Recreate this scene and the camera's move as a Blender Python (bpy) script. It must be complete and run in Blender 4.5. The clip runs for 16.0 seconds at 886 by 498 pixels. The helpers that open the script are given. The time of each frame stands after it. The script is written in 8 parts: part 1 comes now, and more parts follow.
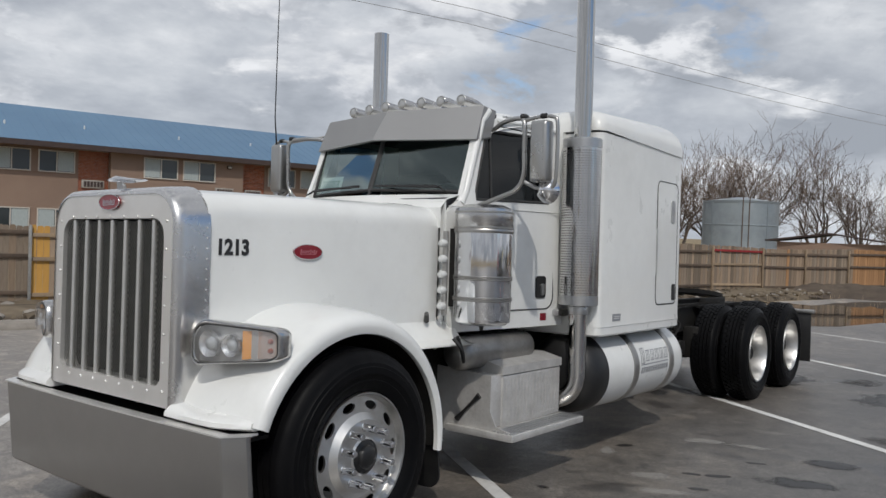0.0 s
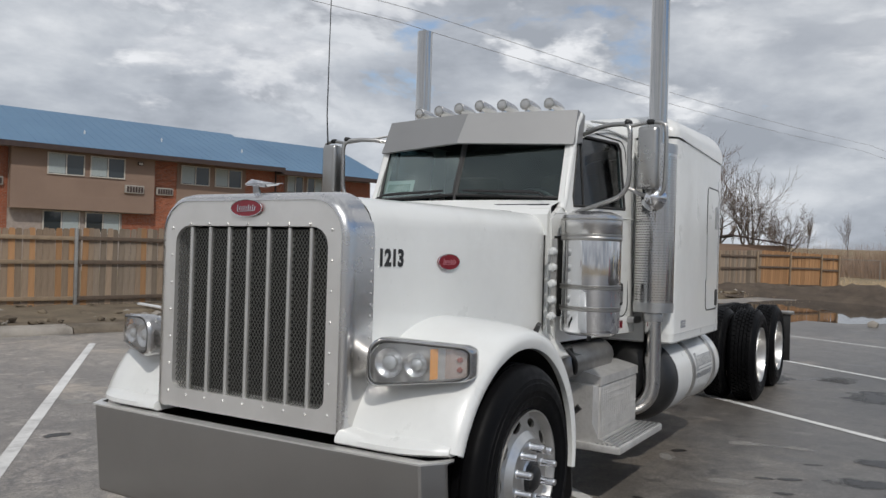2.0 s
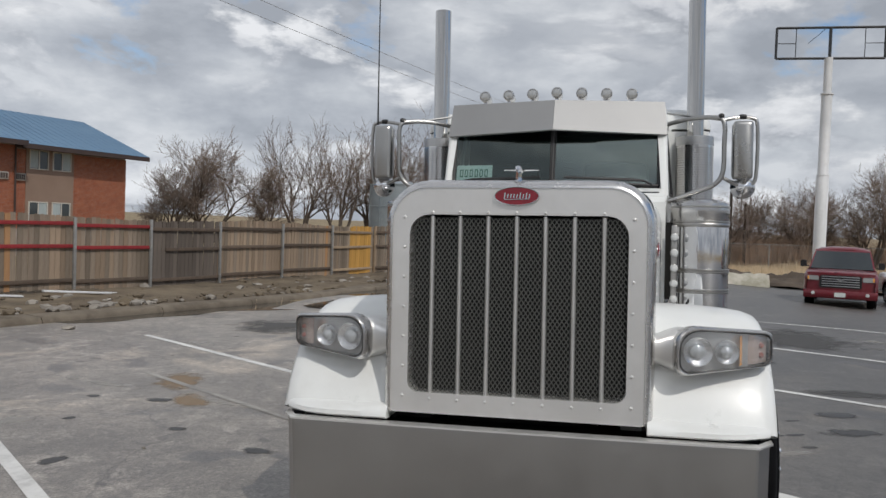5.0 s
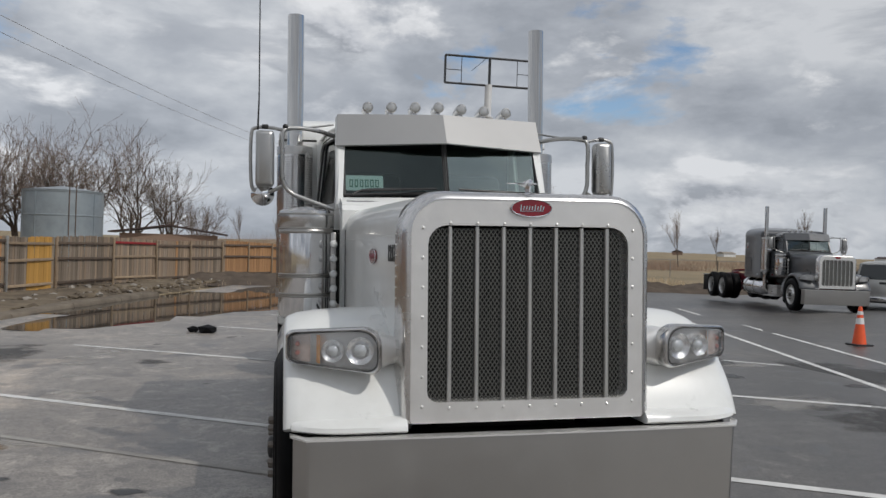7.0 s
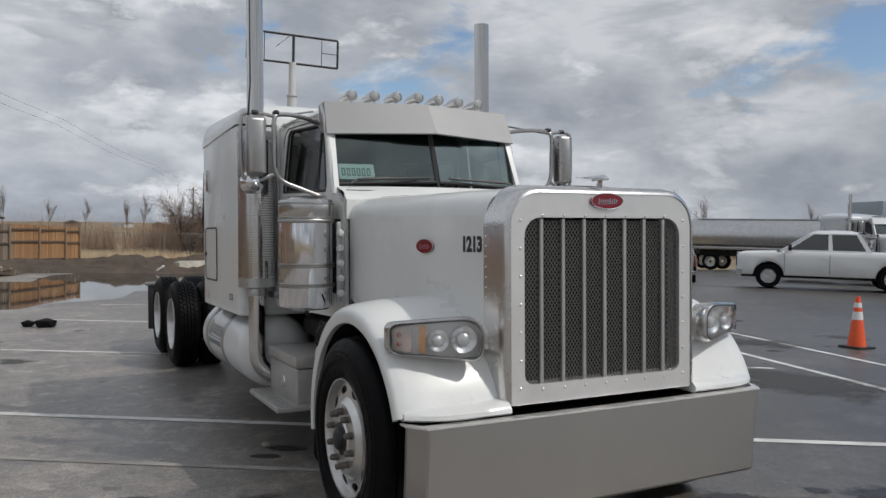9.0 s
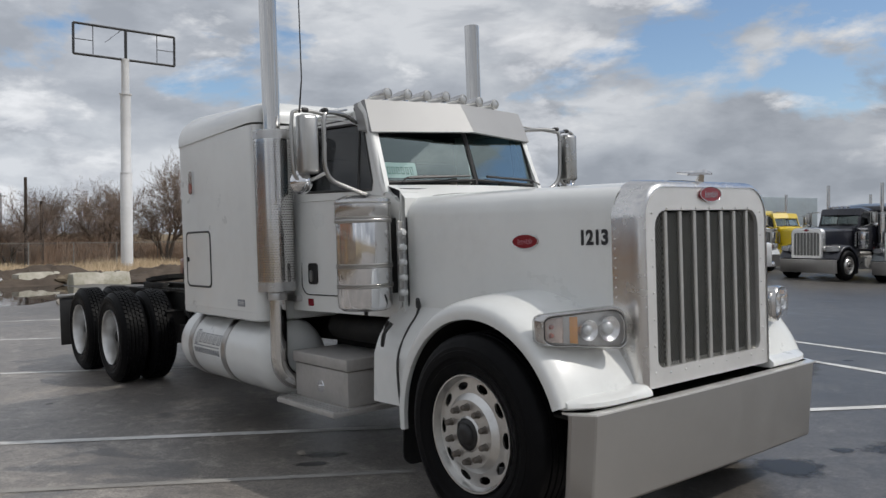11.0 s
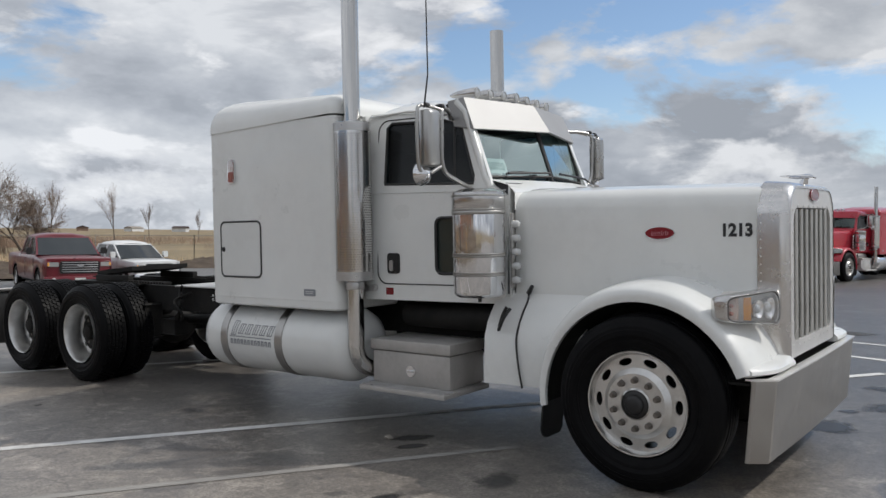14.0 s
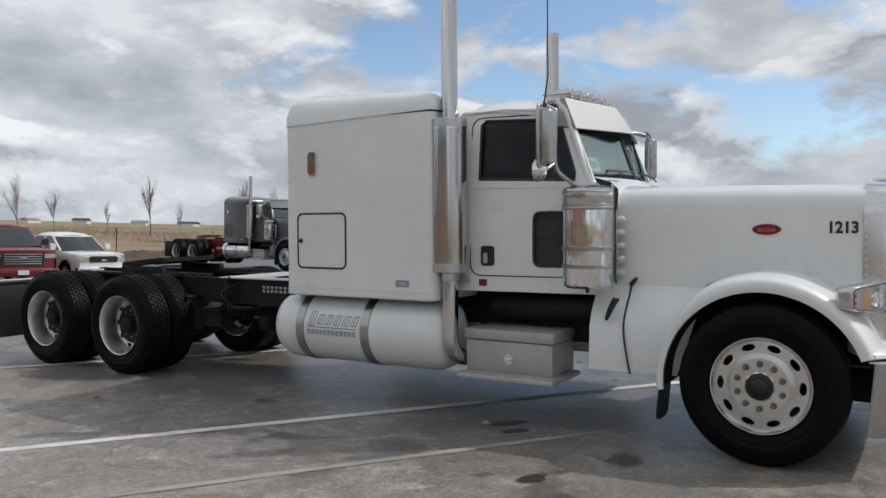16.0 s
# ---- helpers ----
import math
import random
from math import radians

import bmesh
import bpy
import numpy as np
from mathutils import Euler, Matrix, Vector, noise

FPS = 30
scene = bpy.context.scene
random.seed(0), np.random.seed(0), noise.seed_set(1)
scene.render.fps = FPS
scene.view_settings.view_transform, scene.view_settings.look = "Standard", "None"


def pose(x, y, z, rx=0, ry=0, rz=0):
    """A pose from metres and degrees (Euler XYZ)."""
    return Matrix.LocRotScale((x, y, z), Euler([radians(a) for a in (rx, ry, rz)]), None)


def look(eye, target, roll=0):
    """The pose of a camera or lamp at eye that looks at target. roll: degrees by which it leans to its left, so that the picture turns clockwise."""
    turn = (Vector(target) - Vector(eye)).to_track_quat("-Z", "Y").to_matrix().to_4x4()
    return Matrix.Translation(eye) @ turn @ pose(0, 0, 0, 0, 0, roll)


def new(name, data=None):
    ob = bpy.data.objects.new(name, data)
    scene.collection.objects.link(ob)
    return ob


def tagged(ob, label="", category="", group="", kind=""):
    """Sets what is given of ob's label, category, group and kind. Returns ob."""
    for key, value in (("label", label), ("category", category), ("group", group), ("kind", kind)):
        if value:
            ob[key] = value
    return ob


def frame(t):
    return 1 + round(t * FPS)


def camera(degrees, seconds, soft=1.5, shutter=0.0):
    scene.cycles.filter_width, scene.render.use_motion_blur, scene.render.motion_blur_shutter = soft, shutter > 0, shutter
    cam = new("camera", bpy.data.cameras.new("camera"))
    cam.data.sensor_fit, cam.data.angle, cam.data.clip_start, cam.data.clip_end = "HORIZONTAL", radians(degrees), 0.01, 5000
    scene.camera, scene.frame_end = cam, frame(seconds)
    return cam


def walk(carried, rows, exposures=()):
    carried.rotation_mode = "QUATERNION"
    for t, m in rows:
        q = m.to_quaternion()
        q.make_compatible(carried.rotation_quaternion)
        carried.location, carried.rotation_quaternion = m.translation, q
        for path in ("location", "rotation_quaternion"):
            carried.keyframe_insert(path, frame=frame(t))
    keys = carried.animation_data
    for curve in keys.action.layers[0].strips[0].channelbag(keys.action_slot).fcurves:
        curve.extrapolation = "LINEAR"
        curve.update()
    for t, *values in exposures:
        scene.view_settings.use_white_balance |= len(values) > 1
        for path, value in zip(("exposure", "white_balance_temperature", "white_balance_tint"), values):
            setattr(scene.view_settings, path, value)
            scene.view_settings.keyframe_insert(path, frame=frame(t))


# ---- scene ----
cam = camera(57.9, 16.0)
PATH = [
    (0, (2.868, 3.855, 1.674), (1.297, 2.618, 1.631), 2.1),
    (0.5, (3.103, 3.689, 1.676), (1.502, 2.491, 1.645), 2.4),
    (1, (3.217, 3.384, 1.627), (1.582, 2.233, 1.602), 2.4),
    (1.5, (3.279, 3.025, 1.675), (1.602, 1.935, 1.649), 2.3),
    (2, (3.44, 2.684, 1.674), (1.725, 1.655, 1.639), 2.3),
    (2.5, (3.558, 2.308, 1.642), (1.806, 1.346, 1.593), 2.3),
    (3, (3.661, 1.835, 1.641), (1.873, 0.942, 1.575), 2.4),
    (3.2, (3.735, 1.697, 1.624), (1.933, 0.833, 1.551), 2.4),
    (5.3, (4.228, 0.139, 1.619), (2.251, -0.161, 1.573), 1.9),
    (5.5, (4.225, -0.033, 1.585), (2.236, -0.245, 1.547), 1.7),
    (6, (4.196, -0.427, 1.611), (2.196, -0.416, 1.588), 1.5),
    (6.5, (4.294, -0.834, 1.597), (2.306, -0.615, 1.585), 1.5),
    (7, (4.26, -1.18, 1.568), (2.301, -0.78, 1.564), 1.9),
    (7.5, (4.122, -1.557, 1.577), (2.2, -1.002, 1.572), 2.1),
    (8, (4.07, -1.871, 1.558), (2.189, -1.193, 1.544), 2.1),
    (8.2, (4.051, -2.019, 1.585), (2.186, -1.296, 1.566), 2.0),
    (10.3, (3.494, -3.426, 1.568), (1.848, -2.292, 1.522), 0.1),
    (10.5, (3.381, -3.559, 1.536), (1.756, -2.393, 1.495), 0.0),
    (11, (3.193, -3.885, 1.543), (1.63, -2.638, 1.51), -0.2),
    (11.5, (3.073, -4.275, 1.556), (1.573, -2.953, 1.528), -0.3),
    (12, (2.87, -4.577, 1.502), (1.442, -3.176, 1.476), -0.5),
    (12.5, (2.631, -4.816, 1.523), (1.279, -3.341, 1.493), -0.3),
    (13, (2.479, -5.119, 1.5), (1.191, -3.589, 1.463), -0.1),
    (13.5, (2.276, -5.401, 1.498), (1.034, -3.834, 1.458), 0.2),
    (14, (1.945, -5.588, 1.49), (0.728, -4.001, 1.453), 0.5),
    (14.5, (1.723, -5.802, 1.476), (0.522, -4.203, 1.445), 0.7),
    (15, (1.488, -6.135, 1.494), (0.312, -4.518, 1.462), 0.9),
    (15.5, (1.164, -6.372, 1.445), (0.038, -4.72, 1.405), 0.9),
    (16, (0.885, -6.592, 1.446), (-0.15, -4.881, 1.403), 1.2),
]
walk(cam, [(t, look(eye, target, roll)) for t, eye, target, roll in PATH], [(0.0, 0.0), (3.0, -0.03), (6.0, -0.06), (8.0, -0.12), (10.5, 0.02), (12.0, 0.12), (13.5, 0.20), (16.0, 0.24)])

# ---- light ----
SUN = Vector((0.69, 0.565, 1.0)).normalized()
world = bpy.data.worlds.new("world")
scene.world = world
world.use_nodes = True
wn, wl = world.node_tree.nodes, world.node_tree.links
wn.clear()


def wnode(kind, **vals):
    n = wn.new(kind)
    for k, v in vals.items():
        n.inputs[k].default_value = v
    return n


sky = wn.new("ShaderNodeTexSky")
sky.sky_type, sky.sun_disc = "NISHITA", False
sky.sun_elevation = math.asin(SUN.z)
sky.sun_rotation = math.atan2(SUN.x, SUN.y)
sky.air_density, sky.dust_density, sky.ozone_density = 1.0, 0.5, 2.5
coord = wn.new("ShaderNodeTexCoord")
sep = wn.new("ShaderNodeSeparateXYZ")
wl.new(coord.outputs["Generated"], sep.inputs[0])


def wmath(op, a, b):
    n = wn.new("ShaderNodeMath")
    n.operation = op
    for i, v in enumerate((a, b)):
        if isinstance(v, (int, float)):
            n.inputs[i].default_value = v
        else:
            wl.new(v, n.inputs[i])
    return n.outputs[0]


def wmap(scale_z, dz):
    """Cloud coordinates: the direction, flattened so that clouds lie wide and low; dz looks a little higher."""
    n = wn.new("ShaderNodeMapping")
    n.inputs["Scale"].default_value = (1.0, 1.0, scale_z)
    n.inputs["Location"].default_value = (1.3, 0.4, dz)
    wl.new(coord.outputs["Generated"], n.inputs["Vector"])
    return n.outputs[0]


def wnoise(scale, detail, rough, vec, dist=0.0):
    n = wnode("ShaderNodeTexNoise", Scale=scale, Detail=detail, Roughness=rough, Distortion=dist)
    wl.new(vec, n.inputs["Vector"])
    return n.outputs["Fac"]


def wramp(fac, stops):
    n = wn.new("ShaderNodeValToRGB")
    wl.new(fac, n.inputs[0])
    e = n.color_ramp.elements
    while len(e) < len(stops):
        e.new(0.5)
    for el, (p, c) in zip(e, stops):
        el.position, el.color = p, (*c, 1)
    return n.outputs[0]


def wmix(fac, a, b):
    n = wn.new("ShaderNodeMixRGB")
    for i, v in enumerate((fac, a, b)):
        wl.new(v, n.inputs[i])
    return n.outputs[0]


here, lift, lift_small, wide = wmap(2.3, 0.0), wmap(2.3, 0.15), wmap(2.3, 0.065), wmap(4.2, 0.7)
# the cover thins out towards the truck's left and closes near the horizon
opening = wn.new("ShaderNodeVectorMath")
opening.operation, opening.inputs[1].default_value = "DOT_PRODUCT", (-0.301, 0.922, 0.243)
wl.new(coord.outputs["Generated"], opening.inputs[0])
thin = wmath("MULTIPLY", wmath("MAXIMUM", wmath("SUBTRACT", opening.outputs["Value"], 0.84), 0.0), -1.05)
lean = wmath("ADD", wmath("MULTIPLY", sep.outputs[1], -0.03), wmath("MULTIPLY", wmath("MAXIMUM", wmath("SUBTRACT", 0.17, sep.outputs[2]), 0.0), 1.5))
cov = wmath("ADD", wmath("ADD", wnoise(2.9, 11, 0.58, here, 0.25), lean), thin)
cover = wramp(cov, [(0.345, (0, 0, 0)), (0.41, (1, 1, 1))])
# soft grey layer, lit from above
bulk, above = wnoise(3.2, 9, 0.54, here, 0.1), wnoise(3.2, 9, 0.54, lift, 0.1)
puff = wmath("ADD", wmath("ADD", wmath("MULTIPLY", bulk, 0.45), wmath("MULTIPLY", wmath("SUBTRACT", bulk, above), 0.6)), wmath("ADD", wmath("MULTIPLY", wnoise(9.5, 8, 0.6, here, 0.05), 0.22), 0.165))
grey = wramp(puff, [(0.38, (0.31, 0.33, 0.36)), (0.46, (0.39, 0.41, 0.44)), (0.53, (0.47, 0.488, 0.51)), (0.62, (0.60, 0.61, 0.62))])
# heaped white clouds with crisp edges and shaded feet
heap, heap_up = wnoise(5.4, 12, 0.57, here, 0.2), wnoise(5.4, 12, 0.57, lift_small, 0.2)
heaps = wramp(wmath("ADD", heap, wmath("MULTIPLY", wmath("SUBTRACT", bulk, 0.5), 0.35)), [(0.515, (0, 0, 0)), (0.60, (1, 1, 1))])
heap_tone = wramp(wmath("ADD", wmath("MULTIPLY", wmath("SUBTRACT", heap, heap_up), 1.5), wmath("MULTIPLY", heap, 0.8)), [(0.34, (0.34, 0.355, 0.38)), (0.46, (0.52, 0.53, 0.55)), (0.58, (0.61, 0.615, 0.62)), (0.72, (0.71, 0.71, 0.71))])
body = wmix(heaps, grey, heap_tone)
# small dark scud drifting below
scud = wramp(wnoise(4.2, 10, 0.55, wide, 0.2), [(0.585, (0, 0, 0)), (0.66, (0.6, 0.6, 0.6))])
flat = wn.new("ShaderNodeRGB")
flat.outputs[0].default_value = (0.36, 0.38, 0.41, 1)
body = wmix(scud, body, flat.outputs[0])
low = wramp(sep.outputs[2], [(0.0, (0.945, 0.975, 1.02)), (0.35, (0.98, 0.995, 1.03))])
side = wmath("ADD", wmath("ADD", 1.0, wmath("MULTIPLY", sep.outputs[1], -0.13)), wmath("MULTIPLY", sep.outputs[0], -0.13))
# the cloud veil glows round the sun
halo = wn.new("ShaderNodeVectorMath")
halo.operation, halo.inputs[1].default_value = "DOT_PRODUCT", SUN
wl.new(coord.outputs["Generated"], halo.inputs[0])
glow = wmath("POWER", wmath("MAXIMUM", wmath("SUBTRACT", halo.outputs["Value"], 0.85), 0.0), 1.3)
side = wmath("ADD", side, wmath("MULTIPLY", glow, 26.0))
tone = wn.new("ShaderNodeMixRGB")
tone.blend_type = "MULTIPLY"
tone.inputs[0].default_value = 1.0
wl.new(body, tone.inputs[1])
wl.new(low, tone.inputs[2])
clear = wn.new("ShaderNodeBackground")
clear.inputs["Strength"].default_value = 0.115
wl.new(sky.outputs[0], clear.inputs["Color"])
cloud = wn.new("ShaderNodeBackground")
wl.new(wmath("MULTIPLY", side, 1.04), cloud.inputs["Strength"])
wl.new(tone.outputs[0], cloud.inputs["Color"])
mixw = wn.new("ShaderNodeMixShader")
wl.new(cover, mixw.inputs[0])
wl.new(clear.outputs[0], mixw.inputs[1])
wl.new(cloud.outputs[0], mixw.inputs[2])
outw = wn.new("ShaderNodeOutputWorld")
wl.new(mixw.outputs[0], outw.inputs["Surface"])

lamp = bpy.data.lights.new("sun", "SUN")
lamp.energy, lamp.angle, lamp.color = 1.85, radians(1.0), (1.0, 0.95, 0.88)
sun = new("sun", lamp)
sun.matrix_world = look((0, 0, 60), Vector((0, 0, 60)) - SUN)


# ---- materials ----
def mat(name, col, rough=0.5, metal=0.0, col2=None, scale=4.0, bump=0.0, bscale=40.0, spec=0.5, coat=0.0, dirt=0.0, dirt_col=(0.10, 0.085, 0.07), rvar=0.0, vary=0.0, stretch=(1, 1, 1), distort=0.0):
    m = bpy.data.materials.new(name)
    m.use_nodes = True
    nt = m.node_tree
    n, l = nt.nodes, nt.links
    p = n["Principled BSDF"]
    p.inputs["Base Color"].default_value = (*col, 1)
    p.inputs["Roughness"].default_value = rough
    p.inputs["Metallic"].default_value = metal
    p.inputs["Specular IOR Level"].default_value = spec
    p.inputs["Coat Weight"].default_value = coat
    p.inputs["Coat Roughness"].default_value = 0.06
    tc = n.new("ShaderNodeTexCoord")
    mp = n.new("ShaderNodeMapping")
    mp.inputs["Scale"].default_value = stretch
    l.new(tc.outputs["Object"], mp.inputs["Vector"])

    def nz(s, d=5, r=0.6):
        t = n.new("ShaderNodeTexNoise")
        t.inputs["Scale"].default_value, t.inputs["Detail"].default_value = s, d
        t.inputs["Roughness"].default_value, t.inputs["Distortion"].default_value = r, distort
        l.new(mp.outputs[0], t.inputs["Vector"])
        return t.outputs["Fac"]

    def rng(fac, a, b, c=0.0, d=1.0):
        r = n.new("ShaderNodeMapRange")
        r.inputs["From Min"].default_value, r.inputs["From Max"].default_value = a, b
        r.inputs["To Min"].default_value, r.inputs["To Max"].default_value = c, d
        l.new(fac, r.inputs["Value"])
        return r.outputs[0]

    def mix(fac, a, b, mode="MIX"):
        x = n.new("ShaderNodeMixRGB")
        x.blend_type = mode
        for i, v in ((0, fac), (1, a), (2, b)):
            if isinstance(v, (int, float)):
                x.inputs[i].default_value = v
            elif isinstance(v, tuple):
                x.inputs[i].default_value = (*v, 1)
            else:
                l.new(v, x.inputs[i])
        return x.outputs[0]

    c = None
    if col2:
        c = mix(rng(nz(scale), 0.35, 0.65), col, col2)
    if dirt:
        f = mix(1.0, rng(nz(scale * 0.7, 8, 0.7), 0.45, 0.75, 0, dirt), rng(nz(scale * 6, 4), 0.35, 0.6), "MULTIPLY")
        c = mix(f, c if c else col, dirt_col)
    if vary:
        oi = n.new("ShaderNodeObjectInfo")
        v = rng(oi.outputs["Random"], 0, 1, 1 - vary, 1 + vary)
        cc = n.new("ShaderNodeCombineXYZ")
        for i in range(3):
            l.new(v, cc.inputs[i])
        c = mix(1.0, c if c else col, cc.outputs[0], "MULTIPLY")
    if c:
        l.new(c, p.inputs["Base Color"])
    if rvar:
        l.new(rng(nz(scale * 2.3, 6), 0.3, 0.7, max(0.02, rough - rvar), rough + rvar), p.inputs["Roughness"])
    if bump:
        b = n.new("ShaderNodeBump")
        b.inputs["Strength"].default_value, b.inputs["Distance"].default_value = bump, 0.01
        l.new(nz(bscale, 4), b.inputs["Height"])
        l.new(b.outputs[0], p.inputs["Normal"])
    return m


def glass(name, tint, gloss=0.06, keep=(0.9, 0.9, 0.9), power=3.5, haze=0.0):
    """Thin pane: tinted see-through plus gloss that grows at grazing angles."""
    m = bpy.data.materials.new(name)
    m.use_nodes = True
    n, l = m.node_tree.nodes, m.node_tree.links
    n.remove(n["Principled BSDF"])
    tr = n.new("ShaderNodeBsdfTransparent")
    tr.inputs[0].default_value = (*tint, 1)
    gl = n.new("ShaderNodeBsdfGlossy")
    gl.inputs["Roughness"].default_value = 0.02
    gl.inputs["Color"].default_value = (*keep, 1)
    lw = n.new("ShaderNodeLayerWeight")
    lw.inputs["Blend"].default_value = 0.5
    pw = n.new("ShaderNodeMath")
    pw.operation, pw.inputs[1].default_value = "POWER", power
    l.new(lw.outputs["Facing"], pw.inputs[0])
    ml = n.new("ShaderNodeMath")
    ml.operation, ml.inputs[1].default_value, ml.inputs[2].default_value = "MULTIPLY_ADD", 0.85, gloss
    l.new(pw.outputs[0], ml.inputs[0])
    mx = n.new("ShaderNodeMixShader")
    l.new(ml.outputs[0], mx.inputs[0])
    l.new(tr.outputs[0], mx.inputs[1])
    l.new(gl.outputs[0], mx.inputs[2])
    if haze:
        # weathered plastic: part of the pane is milky
        df = n.new("ShaderNodeBsdfDiffuse")
        df.inputs[0].default_value = (0.80, 0.80, 0.79, 1)
        hz = n.new("ShaderNodeMixShader")
        hz.inputs[0].default_value = haze
        l.new(tr.outputs[0], hz.inputs[1])
        l.new(df.outputs[0], hz.inputs[2])
        l.new(hz.outputs[0], mx.inputs[1])
    l.new(mx.outputs[0], n["Material Output"].inputs["Surface"])
    return m


def paint(name, col, dirt=0.25):
    return mat(name, col, 0.32, 0.0, tuple(min(1, c * 0.93) for c in col), 1.7, 0.03, 8, 0.5, 0.5, dirt, (0.30, 0.28, 0.25), 0.06)


WHITE = paint("white_paint", (0.77, 0.78, 0.765), 0.14)
CHROME = mat("chrome", (0.78, 0.78, 0.79), 0.08, 1.0, (0.70, 0.70, 0.71), 3, 0.02, 12, rvar=0.04)
STAINLESS = mat("brushed_stainless", (0.44, 0.428, 0.412), 0.36, 1.0, (0.42, 0.408, 0.392), 2.0, 0.04, 30, rvar=0.07)
ALU = mat("dull_aluminium", (0.60, 0.60, 0.60), 0.36, 1.0, (0.50, 0.50, 0.50), 6, 0.05, 60, rvar=0.1)
SATIN = mat("satin_grille_metal", (0.86, 0.85, 0.83), 0.36, 0.75, (0.80, 0.79, 0.77), 5, 0.03, 50, rvar=0.08)
PLATE = mat("checker_plate_aluminium", (0.62, 0.61, 0.595), 0.42, 0.45, (0.53, 0.52, 0.505), 9, 0.25, 90, rvar=0.1, dirt=0.3)
VISOR = mat("dull_visor_steel", (0.345, 0.345, 0.345), 0.56, 0.65, (0.325, 0.325, 0.325), 2.0, spec=0.3)
RUBBER = mat("tyre_rubber", (0.0032, 0.0033, 0.004), 0.50, 0.0, (0.005, 0.005, 0.0055), 9, 0.08, 70, 0.09, dirt=0.06, dirt_col=(0.035, 0.033, 0.031), rvar=0.08)
BLACK = mat("black_plastic", (0.010, 0.010, 0.011), 0.45, 0.0, (0.016, 0.016, 0.016), 12, 0.1, 90)
CHASSIS = mat("grimy_black_chassis", (0.006, 0.006, 0.006), 0.7, 0.0, (0.012, 0.011, 0.010), 7, 0.25, 30, 0.3, dirt=0.35, dirt_col=(0.045, 0.04, 0.034))
SCREEN = mat("grille_screen_wire", (0.165, 0.165, 0.155), 0.42, 0.8)
PODMETAL = mat("dull_chrome_pod", (0.60, 0.59, 0.58), 0.22, 1.0, (0.54, 0.53, 0.52), 6, 0.03, 30, rvar=0.06)
BARMETAL = mat("dull_grille_bar", (0.68, 0.675, 0.65), 0.36, 0.8, (0.58, 0.575, 0.555), 5, 0.03, 50)
RED = mat("red_enamel", (0.22, 0.008, 0.018), 0.2, 0.0, (0.17, 0.006, 0.014), 20, coat=0.6)
DECAL = mat("black_decal", (0.02, 0.02, 0.022), 0.5)
GREYDECAL = mat("grey_decal", (0.24, 0.25, 0.27), 0.5)
WHITEDECAL = mat("white_decal", (0.6, 0.6, 0.6), 0.5)
SEAM = mat("dark_seam_rubber", (0.03, 0.03, 0.03), 0.6)
AMBER = mat("amber_lens", (0.80, 0.36, 0.08), 0.25, coat=0.5)
REDLENS = mat("red_lens", (0.28, 0.085, 0.065), 0.2, coat=0.5)
ROUNDLENS = mat("marker_lamp_lens", (0.50, 0.505, 0.50), 0.12, 0.5, coat=0.6)
CLEARLENS = mat("frosted_clear_lens", (0.58, 0.59, 0.585), 0.15, coat=0.6)
PROJECTOR = mat("projector_lens", (0.52, 0.55, 0.57), 0.08, 0.5, coat=0.6)
REFLECTOR = mat("lamp_reflector", (0.50, 0.505, 0.51), 0.30, 0.6, bump=0.5, bscale=45)
BOWL = mat("lamp_bowl_mirror", (0.74, 0.745, 0.75), 0.10, 0.95, bump=0.35, bscale=60)
LAMPGLASS = glass("lamp_glass", (0.95, 0.95, 0.95), 0.07, haze=0.11)
WINDGLASS = glass("windshield_glass", (0.42, 0.58, 0.57), 0.07, (0.84, 0.97, 0.93), 1.4)
PEEPGLASS = mat("dark_green_glass", (0.030, 0.042, 0.039), 0.06, coat=0.3)
STACK = mat("dull_chrome_pipe", (0.62, 0.61, 0.595), 0.11, 1.0, (0.54, 0.53, 0.515), 1.2, stretch=(1, 1, 0.3))
MARKER = mat("pinkish_marker_lens", (0.50, 0.42, 0.39), 0.16, 0.35, coat=0.6, bump=0.3, bscale=50)
DARKGLASS = glass("dark_window_glass", (0.20, 0.25, 0.27), 0.025)
INTERIOR = mat("grey_cab_trim", (0.06, 0.06, 0.065), 0.7, col2=(0.04, 0.04, 0.045), scale=5)
TAN = mat("seat_fabric", (0.08, 0.07, 0.06), 0.85, col2=(0.055, 0.05, 0.045), scale=8)
BOXGREY = mat("weathered_aluminium_box", (0.47, 0.45, 0.43), 0.45, 0.2, (0.40, 0.385, 0.365), 4, 0.06, 40, dirt=0.25)
AIRTANK = mat("oxidised_air_tank", (0.36, 0.35, 0.335), 0.42, 0.85, (0.28, 0.27, 0.255), 7, 0.05, 50, rvar=0.08, dirt=0.4)
PLATEWHITE = mat("plate_white", (0.62, 0.66, 0.64), 0.5)
PLATEGREEN = mat("plate_green", (0.06, 0.16, 0.11), 0.5)


# ---- shape helpers ----
def part(name, bm, material, parent=None, label="", angle=38, **tags):
    """Links a bmesh as one mesh object under a thing or a part."""
    bmesh.ops.recalc_face_normals(bm, faces=bm.faces)
    for f in bm.faces:
        f.smooth = True
    lim = radians(angle)
    for e in bm.edges:
        e.smooth = len(e.link_faces) == 2 and e.calc_face_angle(0.0) < lim
    me = bpy.data.meshes.new(name)
    bm.to_mesh(me)
    bm.free()
    me.materials.append(material)
    ob = new(name, me)
    if parent is not None:
        ob.parent = parent
    if label or tags:
        tagged(ob, label, **tags)
    return ob


